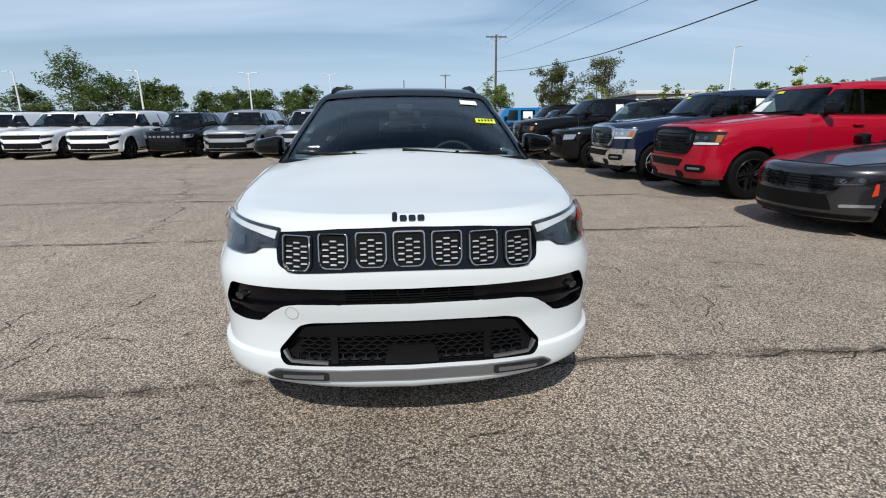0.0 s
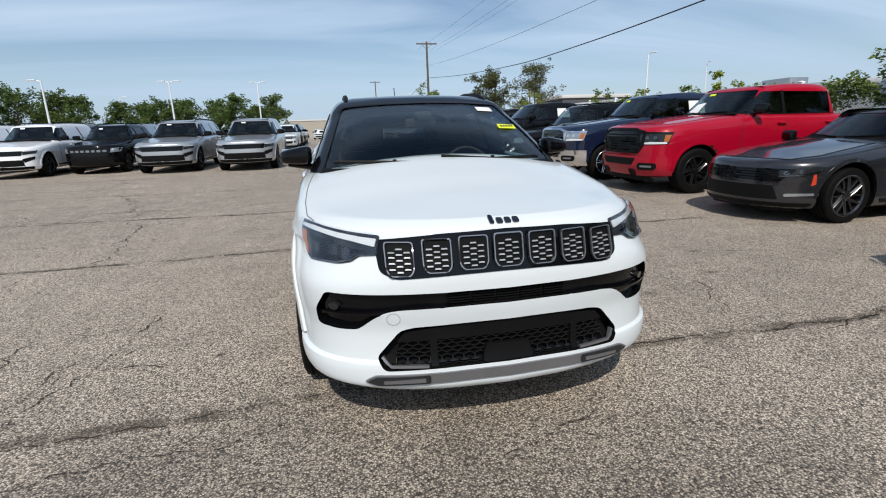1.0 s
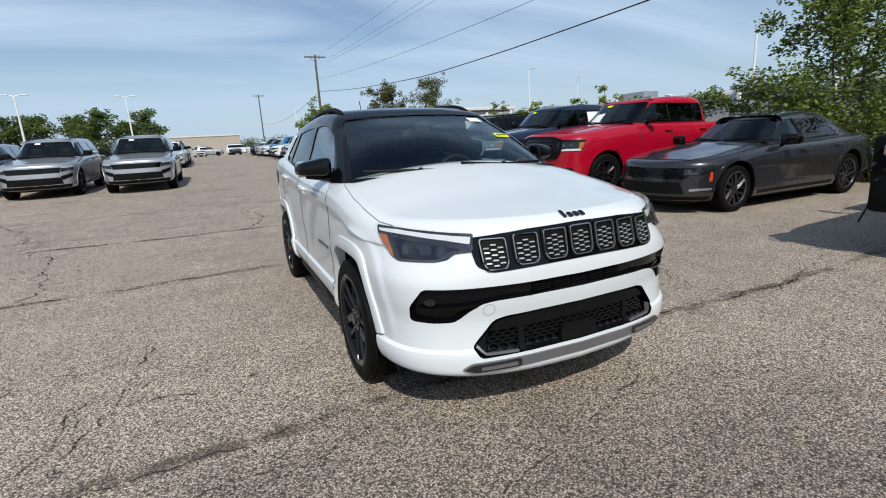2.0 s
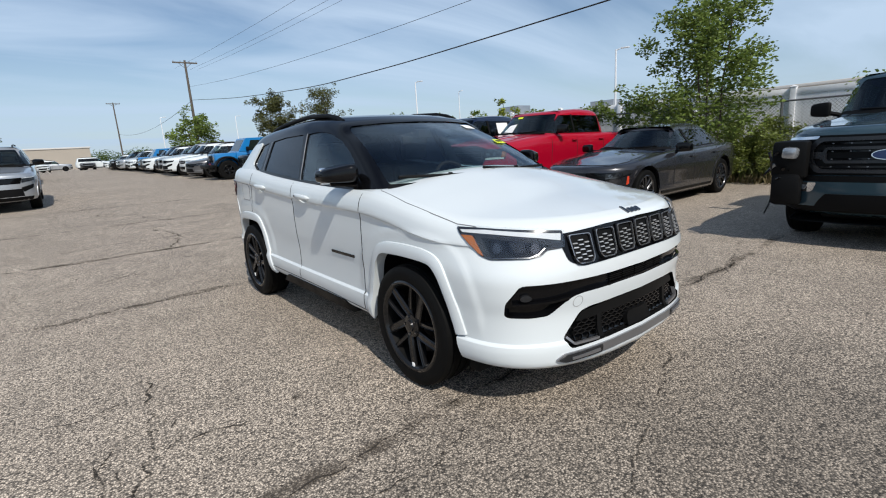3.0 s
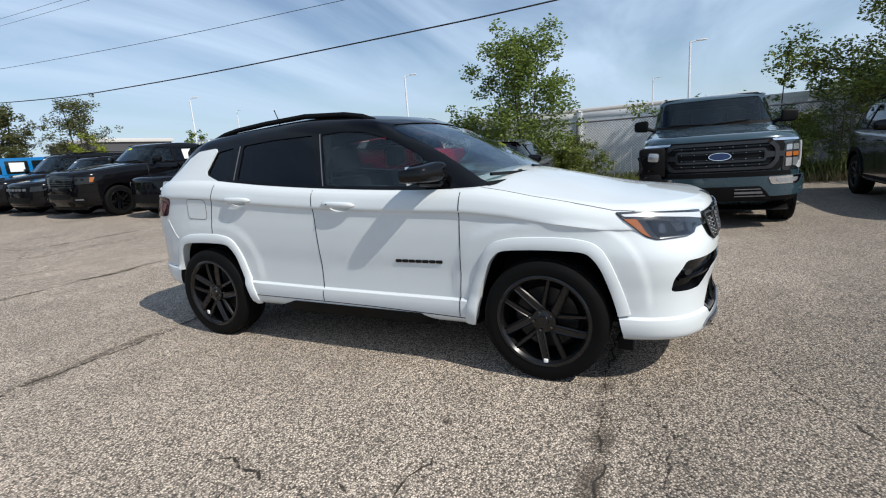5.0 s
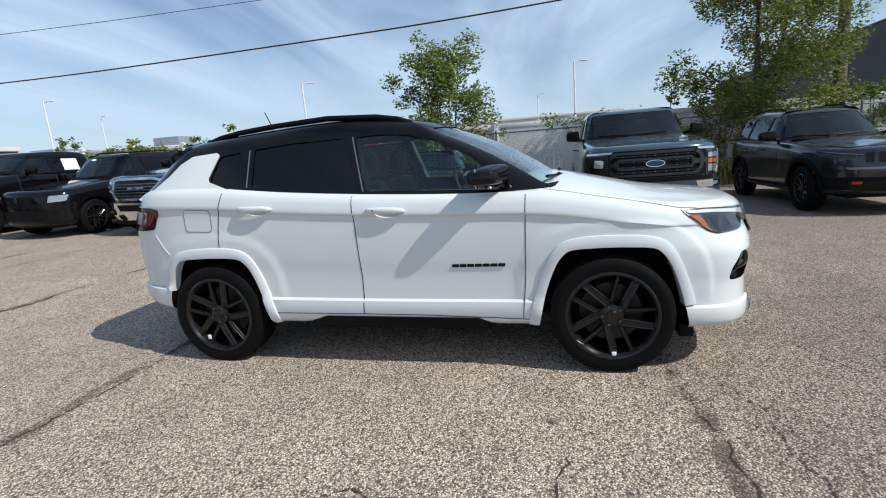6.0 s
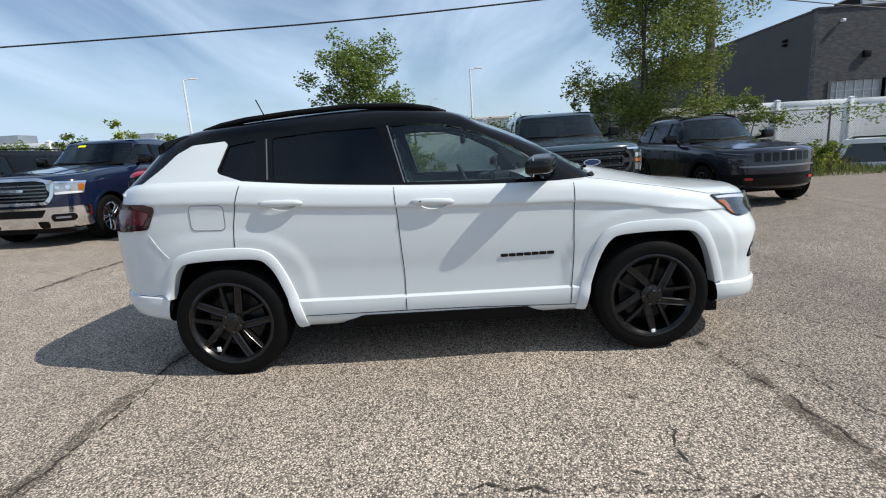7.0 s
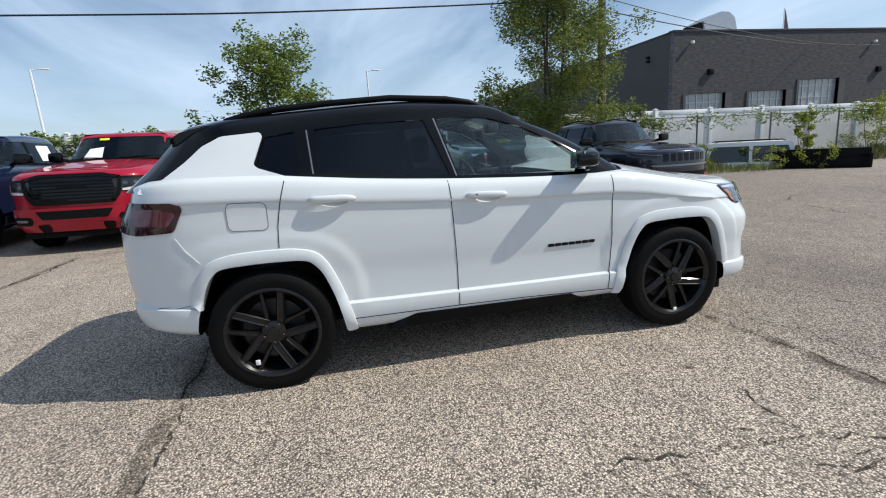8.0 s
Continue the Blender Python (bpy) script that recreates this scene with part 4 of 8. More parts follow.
def corner_truck(p):
    zh = p["zh"]
    return [("headlight", [(-0.31, zh - 0.10), (-0.25, zh - 0.29), (0.16, zh - 0.30), (0.245, zh - 0.22), (0.255, zh - 0.085), (0.0, zh - 0.09)], p.get("hlmat", LAMP), 0.010),
            ("lamp_brow", [(-0.32, zh - 0.085), (-0.31, zh - 0.115), (0.0, zh - 0.108), (0.26, zh - 0.105), (0.26, zh - 0.075)], p.get("brow", TRIM), 0.016),
            ("lamp_strip", [(-0.23, zh - 0.285), (-0.22, zh - 0.255), (0.06, zh - 0.25), (0.16, zh - 0.265), (0.155, zh - 0.295)], WHITELENS, 0.016),
            ("projector", oval(-0.03, zh - 0.18, 0.036, 0.032, 16), p.get("eye", DCHROME), 0.015),
            ("projector", oval(0.11, zh - 0.18, 0.034, 0.030, 16), p.get("eye", DCHROME), 0.015),
            ("turn_signal", [(-0.285, zh - 0.13), (-0.245, zh - 0.25), (-0.17, zh - 0.25), (-0.19, zh - 0.13)], AMBER, 0.016)]


def corner_sedan(p):
    zh = p["zh"]
    return [("headlight", [(-0.36, zh - 0.045), (-0.30, zh - 0.115), (-0.10, zh - 0.165), (0.20, zh - 0.185), (0.25, zh - 0.10), (0.0, zh - 0.065), (-0.22, zh - 0.03)], LAMPDARK, 0.008),
            ("lamp_strip", [(-0.31, zh - 0.10), (-0.10, zh - 0.152), (0.19, zh - 0.172), (0.19, zh - 0.160), (-0.10, zh - 0.138), (-0.30, zh - 0.088)], DCHROME, 0.014),
            ("projector", oval(-0.12, zh - 0.10, 0.035, 0.026, 14), DCHROME, 0.013),
            ("projector", oval(0.04, zh - 0.12, 0.035, 0.026, 14), DCHROME, 0.013)]


def corner_chk(p):
    zh = p["zh"]
    return [("headlight", [(-0.38, zh + 0.0), (-0.30, zh - 0.10), (0.0, zh - 0.125), (0.20, zh - 0.115), (0.24, zh - 0.06), (0.0, zh - 0.035), (-0.2, zh - 0.01)], LAMPDARK, 0.010),
            ("lamp_strip", [(-0.36, zh - 0.005), (-0.2, zh - 0.022), (0.0, zh - 0.045), (0.23, zh - 0.068), (0.23, zh - 0.076), (0.0, zh - 0.054), (-0.2, zh - 0.032)], SATIN, 0.015),
            ("side_reflector", [(-0.40, zh - 0.34), (-0.34, zh - 0.34), (-0.34, zh - 0.31), (-0.40, zh - 0.31)], AMBER, 0.012)]


def front_sedan(p):
    zh = p["zh"]
    return [("grille", [(-0.60, zh - 0.21), (0.60, zh - 0.21), (0.72, zh - 0.07), (-0.70, zh - 0.06), (-0.72, zh - 0.07)], TRIM, 0.004, False),
                        ("lower_intake", [(-0.62, zh - 0.46), (0.62, zh - 0.46), (0.56, zh - 0.28), (-0.56, zh - 0.28)], TRIM, 0.004, False),
            ("fog_light", [(0.66, zh - 0.42), (0.86, zh - 0.40), (0.86, zh - 0.37), (0.66, zh - 0.38)], LAMP, 0.010, True),
            ("chin", [(-0.80, zh - 0.55), (0.80, zh - 0.55), (0.84, zh - 0.50), (-0.84, zh - 0.50)], TRIM, 0.01, False)]


def front_smashed(p):
    zh = p["zh"]
    return [("grille", [(-0.68, zh - 0.46), (0.68, zh - 0.46), (0.72, zh - 0.36), (0.72, zh - 0.10), (0.68, zh - 0.05), (-0.68, zh - 0.05), (-0.72, zh - 0.10), (-0.72, zh - 0.36)], TRIM, 0.020, False),
            ("headlight", [(0.715, zh - 0.47), (0.945, zh - 0.46), (0.955, zh - 0.10), (0.735, zh - 0.12)], LAMPDARK, 0.012, True),
            ("lamp_brow", [(0.60, zh - 0.085), (0.93, zh - 0.095), (0.93, zh - 0.070), (0.58, zh - 0.055)], CHROME, 0.022, True),
            ("bumper", [(-0.95, zh - 0.78), (0.95, zh - 0.78), (0.97, zh - 0.53), (-0.97, zh - 0.53)], paint_of(p), 0.07, False),
            ("bumper_step", [(-0.80, zh - 0.53), (0.80, zh - 0.53), (0.78, zh - 0.47), (-0.78, zh - 0.47)], TRIM, 0.055, False),
            ("lower_intake", [(-0.56, zh - 0.80), (0.58, zh - 0.80), (0.46, zh - 0.655), (-0.46, zh - 0.655)], TRIM, 0.078, False),
            ("fog_light_bezel", [(0.58, zh - 0.64), (0.86, zh - 0.64), (0.90, zh - 0.54), (0.54, zh - 0.54)], CHROME, 0.076, True),
            ("fog_light", [(0.64, zh - 0.62), (0.83, zh - 0.62), (0.86, zh - 0.565), (0.62, zh - 0.565)], LAMP, 0.082, True),
            ("air_dam", [(-0.82, zh - 0.97), (0.82, zh - 0.97), (0.92, zh - 0.78), (-0.92, zh - 0.78)], TRIM, 0.03, False)]


def paint_of(p):
    return p["paint"]


def oval(cx, cz, a, b, n=24):
    return [(cx + a * math.cos(2 * math.pi * k / n), cz + b * math.sin(2 * math.pi * k / n)) for k in range(n)]


def smashed_extra(e, p, skin, tskin):
    zh = p["zh"]
    part("emblem_rim", skin.lay(oval(0, zh - 0.255, 0.132, 0.052), "f", 0.052, 0.014, 0.2), CHROME, e)
    part("emblem", skin.lay(oval(0, zh - 0.255, 0.122, 0.045), "f", 0.056, 0.012, 0.2), LOGOBLUE, e, "plain blue oval emblem")
    # inner grille frame and its bars, with a row of small bright studs on each
    ring = [(-0.50, zh - 0.325), (0.50, zh - 0.325), (0.53, zh - 0.255), (0.50, zh - 0.185), (-0.50, zh - 0.185), (-0.53, zh - 0.255)]
    for a, c in zip(ring, ring[1:] + ring[:1]):
        part("grille_bar", skin.lay(band([a, c], 0.030), "f", 0.042, 0.02, 0.2), FRAMED, e)
    for z in (zh - 0.135, zh - 0.215, zh - 0.295, zh - 0.375):
        part("grille_bar", skin.lay([(-0.56, z - 0.010), (0.56, z - 0.010), (0.56, z + 0.010), (-0.56, z + 0.010)], "f", 0.03, 0.012, 0.2), GLOSS, e)
        for k in range(7):
            x = -0.45 + 0.15 * k
            if abs(x) > 0.14 or abs(z - zh + 0.255) > 0.06:
                part("grille_stud", skin.lay(oval(x, z, 0.009, 0.005, 6), "f", 0.036, 0.008, 0.2), SATIN, e)
    for k in range(3):
        z = zh - 0.775 + 0.038 * k
        part("intake_slat", skin.lay([(0.18, z), (0.52 - 0.025 * k, z), (0.50 - 0.025 * k, z + 0.012), (0.18, z + 0.012)], "f", 0.084, 0.01, 0.2), SATIN, e)
    for s in (-1, 1):
        part("frame_arm", skin.lay(band([(s * 0.50, zh - 0.255), (s * 0.72, zh - 0.255)], 0.07), "f", 0.040, 0.02, 0.1), FRAMED, e)
    # torn corner on its right: bare brackets, broken lamp and hanging liner
    rnd = random.Random(4)
    for k in range(16):
        b = bmesh.new()
        a = Vector((-1.02 + rnd.uniform(0, 0.30), -p["fo"] + rnd.uniform(-0.10, 0.20), zh - rnd.uniform(0.10, 0.72)))
        q = a + Vector((rnd.uniform(-0.12, 0.12), rnd.uniform(-0.08, 0.16), rnd.uniform(-0.22, 0.05)))
        tube(b, [a, (a + q) / 2 + Vector((0.02, -0.03, 0.01)), q], rnd.uniform(0.008, 0.03), 6, 0.008)
        part("broken_bracket", b, GLOSS, e, "bare black bracket, bent")
    b = bmesh.new()
    box(b, -0.99, -0.70, -p["fo"] - 0.05, -p["fo"] + 0.28, zh - 0.80, zh - 0.44, 0.05)
    box(b, -1.0, -0.66, -p["fo"] - 0.03, -p["fo"] + 0.32, zh - 0.50, zh - 0.09, 0.04)
    part("torn_liner", b, TRIM, e, "torn black bumper liner")
    b = skin.lay(rounded([(0.915, zh - 0.46), (0.955, zh - 0.45), (0.958, zh - 0.11), (0.935, zh - 0.11), (0.925, zh - 0.36), (0.88, zh - 0.43)], 0.006, 2), "f", 0.022, 0.012, 0.1)
    part("daytime_strip", b, WHITELENS, e)
    for k, (z0, z1, m) in enumerate(((-0.215, -0.145, LAMP), (-0.295, -0.240, AMBER), (-0.42, -0.315, LAMP))):
        for x0, x1 in ((0.75, 0.82), (0.835, 0.905)):
            part("lamp_reflector", skin.lay(rounded([(x0, zh + z0), (x1, zh + z0), (x1, zh + z1), (x0, zh + z1)], 0.008, 2), "f", 0.019, 0.01, 0.1), m, e)
    b = bmesh.new()
    box(b, -0.985, -0.84, -p["fo"] - 0.05, -p["fo"] + 0.12, zh - 0.30, zh - 0.18, 0.03, pose(0, 0, 0, 4, 6, 0))
    part("broken_headlight", b, LAMP, e, "cracked clear headlight")


GC = dict(fo=0.93, wb=3.09, ro=1.18, w=0.98, H=1.72, zh=0.97, zc=1.10, zr=1.16, yc=0.62, yh=1.32, yrr=4.0, yrb=4.15, wr=0.66, gc=0.26, wheel=(0.385, 0.26, 0.26), split=[0.75, 1.72, 2.78, 3.9],
          front=front_gc, rails=TRIM, sticker=PAPER, dp=0.12)
CMP = dict(fo=0.88, wb=2.64, ro=0.88, w=0.91, H=1.64, zh=0.94, zc=1.06, zr=1.17, yc=0.45, yh=1.1, yrr=3.05, yrb=3.25, wr=0.60, gc=0.25, wheel=(0.345, 0.23, 0.24), split=[0.6, 1.5, 2.35, 2.7],
           front=front_suv, rails=TRIM, sticker=PAPER, slots=(0.745, 0.815, 0.56, SATIN))
DUR = dict(fo=0.92, wb=3.04, ro=1.12, w=0.96, H=1.80, zh=1.00, zc=1.15, zr=1.2, yc=0.62, yh=1.30, yrr=3.85, yrb=4.05, wr=0.64, gc=0.25, wheel=(0.39, 0.26, 0.26), split=[0.75, 1.72, 2.75, 3.8],
           front=front_suv, rails=TRIM, sticker=PAPER)
CHK = dict(nf=3.2, bow=0.24, fo=0.92, wb=2.72, ro=0.98, w=0.93, H=1.70, zh=0.97, zc=1.10, zr=1.18, yc=0.72, yh=1.42, yrr=3.25, yrb=3.5, wr=0.62, gc=0.28, wheel=(0.37, 0.25, 0.225), split=[0.85, 1.72, 2.55, 3.3],
           front=front_chk, rails=TRIM, slots=(0.778, 0.925, 0.47, GLOSS), corner=corner_chk, arch=TRIM, fout=0.02, flare=0.06)
TRUCK = dict(fo=0.97, wb=3.67, ro=1.25, w=1.03, H=1.95, zh=1.22, zc=1.36, zr=1.36, yc=0.72, yh=1.38, yrr=3.05, yrb=3.2, wr=0.755, gc=0.33, wheel=(0.42, 0.29, 0.265), split=[0.85, 1.85, 2.95],
           front=front_truck, corner=corner_truck, bed=(3.35, 4.8), bow=0.10, nf=5, blunt=0.14, dp=0.10, mirror=(0.125, 0.075, 0.095), wsb=0.83, sticker=YELLOW, zd=1.36, my=0.45, bulge=True)
CHG = dict(fo=0.95, wb=3.05, ro=1.10, w=0.95, H=1.47, zh=0.78, zc=0.96, zr=1.04, yc=0.72, yh=1.52, yrr=2.85, yrb=3.55, wr=0.56, gc=0.17, wheel=(0.36, 0.25, 0.255), split=[0.9, 1.75, 2.75],
           front=front_sedan, bow=0.25, nf=3.4, zd=0.98, crown=0.07, head=0.11, mz=0.09, spoke=dict(spokes=6, double=True, spoke_w=0.03), dp=0.32, rimmat=RIMD, corner=corner_sedan, marker=(-0.50, 0.50), frame=([(-0.62, 0.555), (0.62, 0.555), (0.74, 0.715), (-0.74, 0.715)], GLOSS, 0.014), bars=(0.57, 0.70, 0.60, 4, GLOSS))
SMASHED = dict(fo=0.95, wb=3.69, ro=1.25, w=1.015, H=1.96, zh=1.24, zc=1.36, zr=1.36, yc=0.70, yh=1.36, yrr=3.05, yrb=3.2, wr=0.775, gc=0.32, wheel=(0.41, 0.28, 0.25), split=[0.85, 1.85, 2.95],
            front=front_smashed, bed=(3.35, 4.8), bow=0.13, nf=4.6, blunt=0.10, dp=0.10, wsb=0.845, mirror=(0.12, 0.06, 0.095), zd=1.36, paint=P_STONE, extra=smashed_extra, mirmat=TRIM, my=0.42, bulge=True, frame=([(-0.58, 0.80), (0.58, 0.80), (0.66, 0.90), (0.66, 1.08), (0.58, 1.165), (-0.58, 1.165), (-0.66, 1.08), (-0.66, 0.90)], FRAMED, 0.045))


def row_x(y, x=6.25):
    """Pose of a vehicle in the row that faces -x, its front axle at (x, y)."""
    return on_lot(x, y, -90)


# ---- the lot ----


def build_ground():
    bm = bmesh.new()
    n = 40
    grid = {}
    xs = [-2500, -600, -200, -80] + [-40 + 4 * i for i in range(21)] + [80, 200, 600, 2500]
    ys = [-2500, -600, -200, -80, -60, -40, -30, -22, -18, -14, -11, -9, -7, -5] + [0.5 * i for i in range(61)] + [30 + 2 * i for i in range(1, 36)] + [120, 160, 300, 600, 2500]
    for i, x in enumerate(xs):
        for j, y in enumerate(ys):
            grid[i, j] = bm.verts.new((x, y, G(y)))
    for i in range(len(xs) - 1):
        for j in range(len(ys) - 1):
            bm.faces.new((grid[i, j], grid[i + 1, j], grid[i + 1, j + 1], grid[i, j + 1]))
    ob = part("ground", bm, ASPHALT, None, "", 30)
    tagged(ob, "worn grey asphalt lot with exposed pebbles and cracks", "ground", "", "structure")


build_ground()

# ---- the white compact SUV in the middle of the lot ----


def flipped(bm):
    """A mirror image of the bmesh across x = 0."""
    b = bm.copy()
    for v in b.verts:
        v.co.x = -v.co.x
    bmesh.ops.reverse_faces(b, faces=b.faces)
    return b


class CornerSkin(Skin):
    """Adds the view square on the right front corner ('q') and the right rear corner ('k')."""

    def at(self, u, v, axis, off=0.0):
        if axis not in "qk":
            return Skin.at(self, u, v, axis, off)
        s = math.sqrt(0.5)
        if axis == "q":
            d, side, mid = Vector((s, s, 0)), Vector((s, -s, 0)), Vector((0, 0, 0))
        else:
            d, side, mid = Vector((s, -s, 0)), Vector((s, s, 0)), Vector((0, 2.6, 0))
        o = mid + side * u - d * 6 + Vector((0, 0, v))
        p, nrm, _, _ = self.tree.ray_cast(o, d)
        if p is None:
            p, nrm, _, _ = self.tree.find_nearest(o + d * 5.2)
        if nrm.dot(d) > 0:
            nrm = -nrm
        return p + nrm * off


def hero():
    e = group_of("compact_suv")
    tagged(e, "white compact SUV with black roof and black wheels, parked on asphalt", "suv")
    R = 0.350
    zt = [(-0.88, 0.925), (-0.4, 0.95), (0.0, 1.012), (0.3, 1.062), (0.5, 1.082), (1.0, 1.10), (1.47, 1.125), (2.0, 1.165), (2.29, 1.195), (2.6, 1.225), (3.0, 1.235), (3.4, 1.20)]
    zb = [(-0.88, 0.225), (-0.35, 0.250), (0.5, 0.266), (2.1, 0.272), (2.9, 0.34), (3.4, 0.385)]
    prof = [(0, 0.80, -0.83, 3.26), (0.025, 0.85, -0.868, 3.35), (0.07, 0.885, -0.886, 3.41), (0.16, 0.897, -0.888, 3.43), (0.205, 0.894, -0.885, 3.43), (0.222, 0.876, -0.874, 3.425),
            (0.38, 0.875, -0.870, 3.44), (0.54, 0.884, -0.888, 3.435), (0.68, 0.886, -0.890, 3.43), (0.80, 0.883, -0.872, 3.40), (0.845, 0.886, -0.864, 3.37), (0.862, 0.895, -0.862, 3.36), (0.93, 0.884, -0.852, 3.34),
            (0.972, 0.866, -0.832, 3.33), (1.0, 0.835, -0.785, 3.28)]
    crown = [(-0.88, 0.025), (-0.5, 0.060), (0.0, 0.092), (0.35, 0.110), (0.6, 0.05), (0.8, 0.02), (3.4, 0.02)]
    low = shell(prof, zt, zb, crown, [(0, 5.0), (0.1, 6.0), (0.62, 6.0), (0.76, 4.6), (0.86, 3.7), (1.0, 3.3)], 4.6, 0.15, 2.5, (54, 84, 30), 26, 4, 0.17)
    # haunches: the body swells in a crisp step above each wheel
    for v in low.verts:
        if abs(v.co.x) > 0.70 and v.co.z > 0.40:
            for ay in (0.0, 2.62):
                g_ = ((abs(v.co.y - ay) / 0.475) ** 3.2 + (max(0.0, v.co.z - 0.30) / 0.525) ** 3.2) ** (1 / 3.2)
                f = min(1.0, max(0.0, (1.17 - g_) / 0.05)) * min(1.0, max(0.0, (v.co.z - (0.56 if v.co.y > 2.8 else 0.40)) / 0.12))
                v.co.x += math.copysign(0.009 * f * f * (3 - 2 * f), v.co.x)
    skin = CornerSkin(low)
    # openings in the lower body
    cutters = []
    for y in (0.0, 2.62):
        for s in (-1, 1):
            c = bmesh.new()
            prism(c, flat_arch(y, ARCH_IN), lambda u, v, d: (d * s, u, v), 0.50, 1.5)
            cutters.append((c, TRIM))
    half = [(0.30, 0.681), (0.60, 0.682), (0.748, 0.684), (0.792, 0.60), (0.786, 0.526), (0.70, 0.519), (0.622, 0.523), (0.560, 0.575), (0.51, 0.604), (0.45, 0.613), (0.25, 0.617)]
    mid = rounded([(0, 0.682)] + half + [(0, 0.618)] + mirror_poly(half), 0.02, 3)[::-1]
    half = [(0.25, 0.537), (0.40, 0.531), (0.455, 0.518), (0.556, 0.400), (0.528, 0.344), (0.25, 0.350)]
    intake = rounded([(0, 0.540)] + half + [(0, 0.352)] + mirror_poly(half), 0.022, 3)[::-1]
    for hy, hz in ((1.31, 1.006), (2.21, 1.058)):
        for s in (-1, 1):
            c = bmesh.new()
            bmesh.ops.create_uvsphere(c, u_segments=24, v_segments=14, radius=1, matrix=Matrix.Translation(skin.at(hy, hz, "r" if s < 0 else "l")) @ Matrix.Diagonal((0.026, 0.078, 0.030, 1)))
            cutters.append((c, WHITE))
    cutters.append((skin.lay(mid, "f", 0.05, 0.095, 0.05), GLOSS))
    c = bmesh.new()
    prism(c, intake, lambda u, v, d: (u, d, v), -1.5, -0.735)
    cutters.append((c, TRIM))
    c = bmesh.new()
    box(c, -0.74, 0.74, 0.70, 3.05, 0.50, 1.6)
    cutters.append((c, CABIN))
    mesh_part("body", cut(low, cutters, [WHITE], 30), e, "glossy white painted body shell")
    # insets of the two intakes
    b = skin.lay([(x * 0.985, z) for x, z in mid], "f", -0.030, 0.012, 0.04)
    mi = part("upper_intake", b, GLOSS, e, "gloss black intake band")
    part("intake_blade", skin.lay(band([(-0.77, 0.585), (-0.6, 0.590), (-0.4, 0.612), (0, 0.622), (0.4, 0.612), (0.6, 0.590), (0.77, 0.585)], 0.012), "f", -0.004, 0.02, 0.05), GLOSS, mi)
    for k in range(5):
        x0 = -0.26 + k * 0.106
        for j in range(4):
            z = 0.628 + j * 0.011
            part("intake_slat", skin.lay([(x0, z), (x0 + 0.096, z), (x0 + 0.096, z + 0.004), (x0, z + 0.004)], "f", -0.018, 0.01, 0.12), TRIM, mi)
    for s in (-1, 1):
        b = skin.lay(oval(s * 0.725, 0.617, 0.022, 0.016, 14), "f", -0.010, 0.02, 0.05)
        part("fog_lamp", b, LAMPDARK, mi, "small dark round lamp")
    b = skin.lay([(x * 0.985, z) for x, z in intake], "f", -0.055, 0.012, 0.05)
    li = part("lower_intake", b, TRIM, e, "black plastic lower intake")
    part("intake_brow", skin.lay(rounded([(-0.44, 0.503), (-0.25, 0.528), (0, 0.536), (0.25, 0.528), (0.44, 0.503), (0.475, 0.462), (0.30, 0.468), (0, 0.470), (-0.30, 0.468), (-0.475, 0.462)], 0.01, 2), "f", -0.012, 0.03, 0.05), TRIM, li)
    part("centre_plate", skin.lay(rounded([(-0.115, 0.356), (0.115, 0.356), (0.095, 0.430), (-0.095, 0.430)], 0.015), "f", -0.006, 0.03, 0.06), TRIM, li)
    for s in (-1, 1):
        part("intake_post", skin.lay([(s * 0.305, 0.355), (s * 0.335, 0.355), (s * 0.335, 0.468), (s * 0.305, 0.468)][::s], "f", -0.012, 0.03, 0.05), TRIM, li)
        part("intake_lip", skin.lay(band([(s * 0.345, 0.358), (s * 0.50, 0.362), (s * 0.535, 0.40)], 0.012), "f", -0.004, 0.02, 0.05), SATIN, li)
    # honeycomb lattice
    b = bmesh.new()
    for row in range(7):
        z = 0.362 + row * 0.0165
        for i in range(44):
            xa = -0.528 + 0.024 * i
            if abs(xa + 0.012) > 0.505 - row * 0.009 or (abs(xa + 0.012) < 0.10 and row < 4):
                continue
            up = 0.0042 if (i + row) % 2 else -0.0042
            skin.lay([(xa, z + up - 0.0022), (xa + 0.024, z - up - 0.0022), (xa + 0.024, z - up + 0.0022), (xa, z + up + 0.0022)], "f", -0.020, 0.014, 0.2, b)
            if (i + row) % 2:
                skin.lay([(xa - 0.0018, z + up), (xa + 0.0018, z + up), (xa + 0.0018, z + up + 0.009), (xa - 0.0018, z + up + 0.009)], "f", -0.022, 0.012, 0.2, b)
    tagged(part("lattice", b, RIMB, li, "black honeycomb mesh"), kind="stuff")
    # seven-slot grille
    gpoly = rounded([(-0.535, 0.895), (-0.27, 0.915), (0, 0.921), (0.27, 0.915), (0.535, 0.895), (0.522, 0.772), (0.46, 0.742), (0.2, 0.752), (0, 0.755), (-0.2, 0.752), (-0.46, 0.742), (-0.522, 0.772)], 0.02, 3)
    g = part("grille", skin.lay(gpoly, "f", 0.004, 0.02, 0.04), GLOSS, e, "gloss black seven-slot grille panel")
    for k in range(-3, 4):
        x, dz = k * 0.146, -0.021 * (k / 3.3) ** 2
        hw = 0.0620 - 0.002 * abs(k)
        o = [(x - hw, 0.905 + dz), (x + hw, 0.905 + dz), (x + hw, 0.795 + dz), (x + hw - 0.016, 0.770 + dz), (x - hw + 0.016, 0.770 + dz), (x - hw, 0.795 + dz)]
        oo = rounded(o, 0.014, 3)
        cx, cz = x, 0.838 + dz
        ii = [(cx + (u - cx) * 0.84, cz + (v - cz) * 0.885) for u, v in oo]
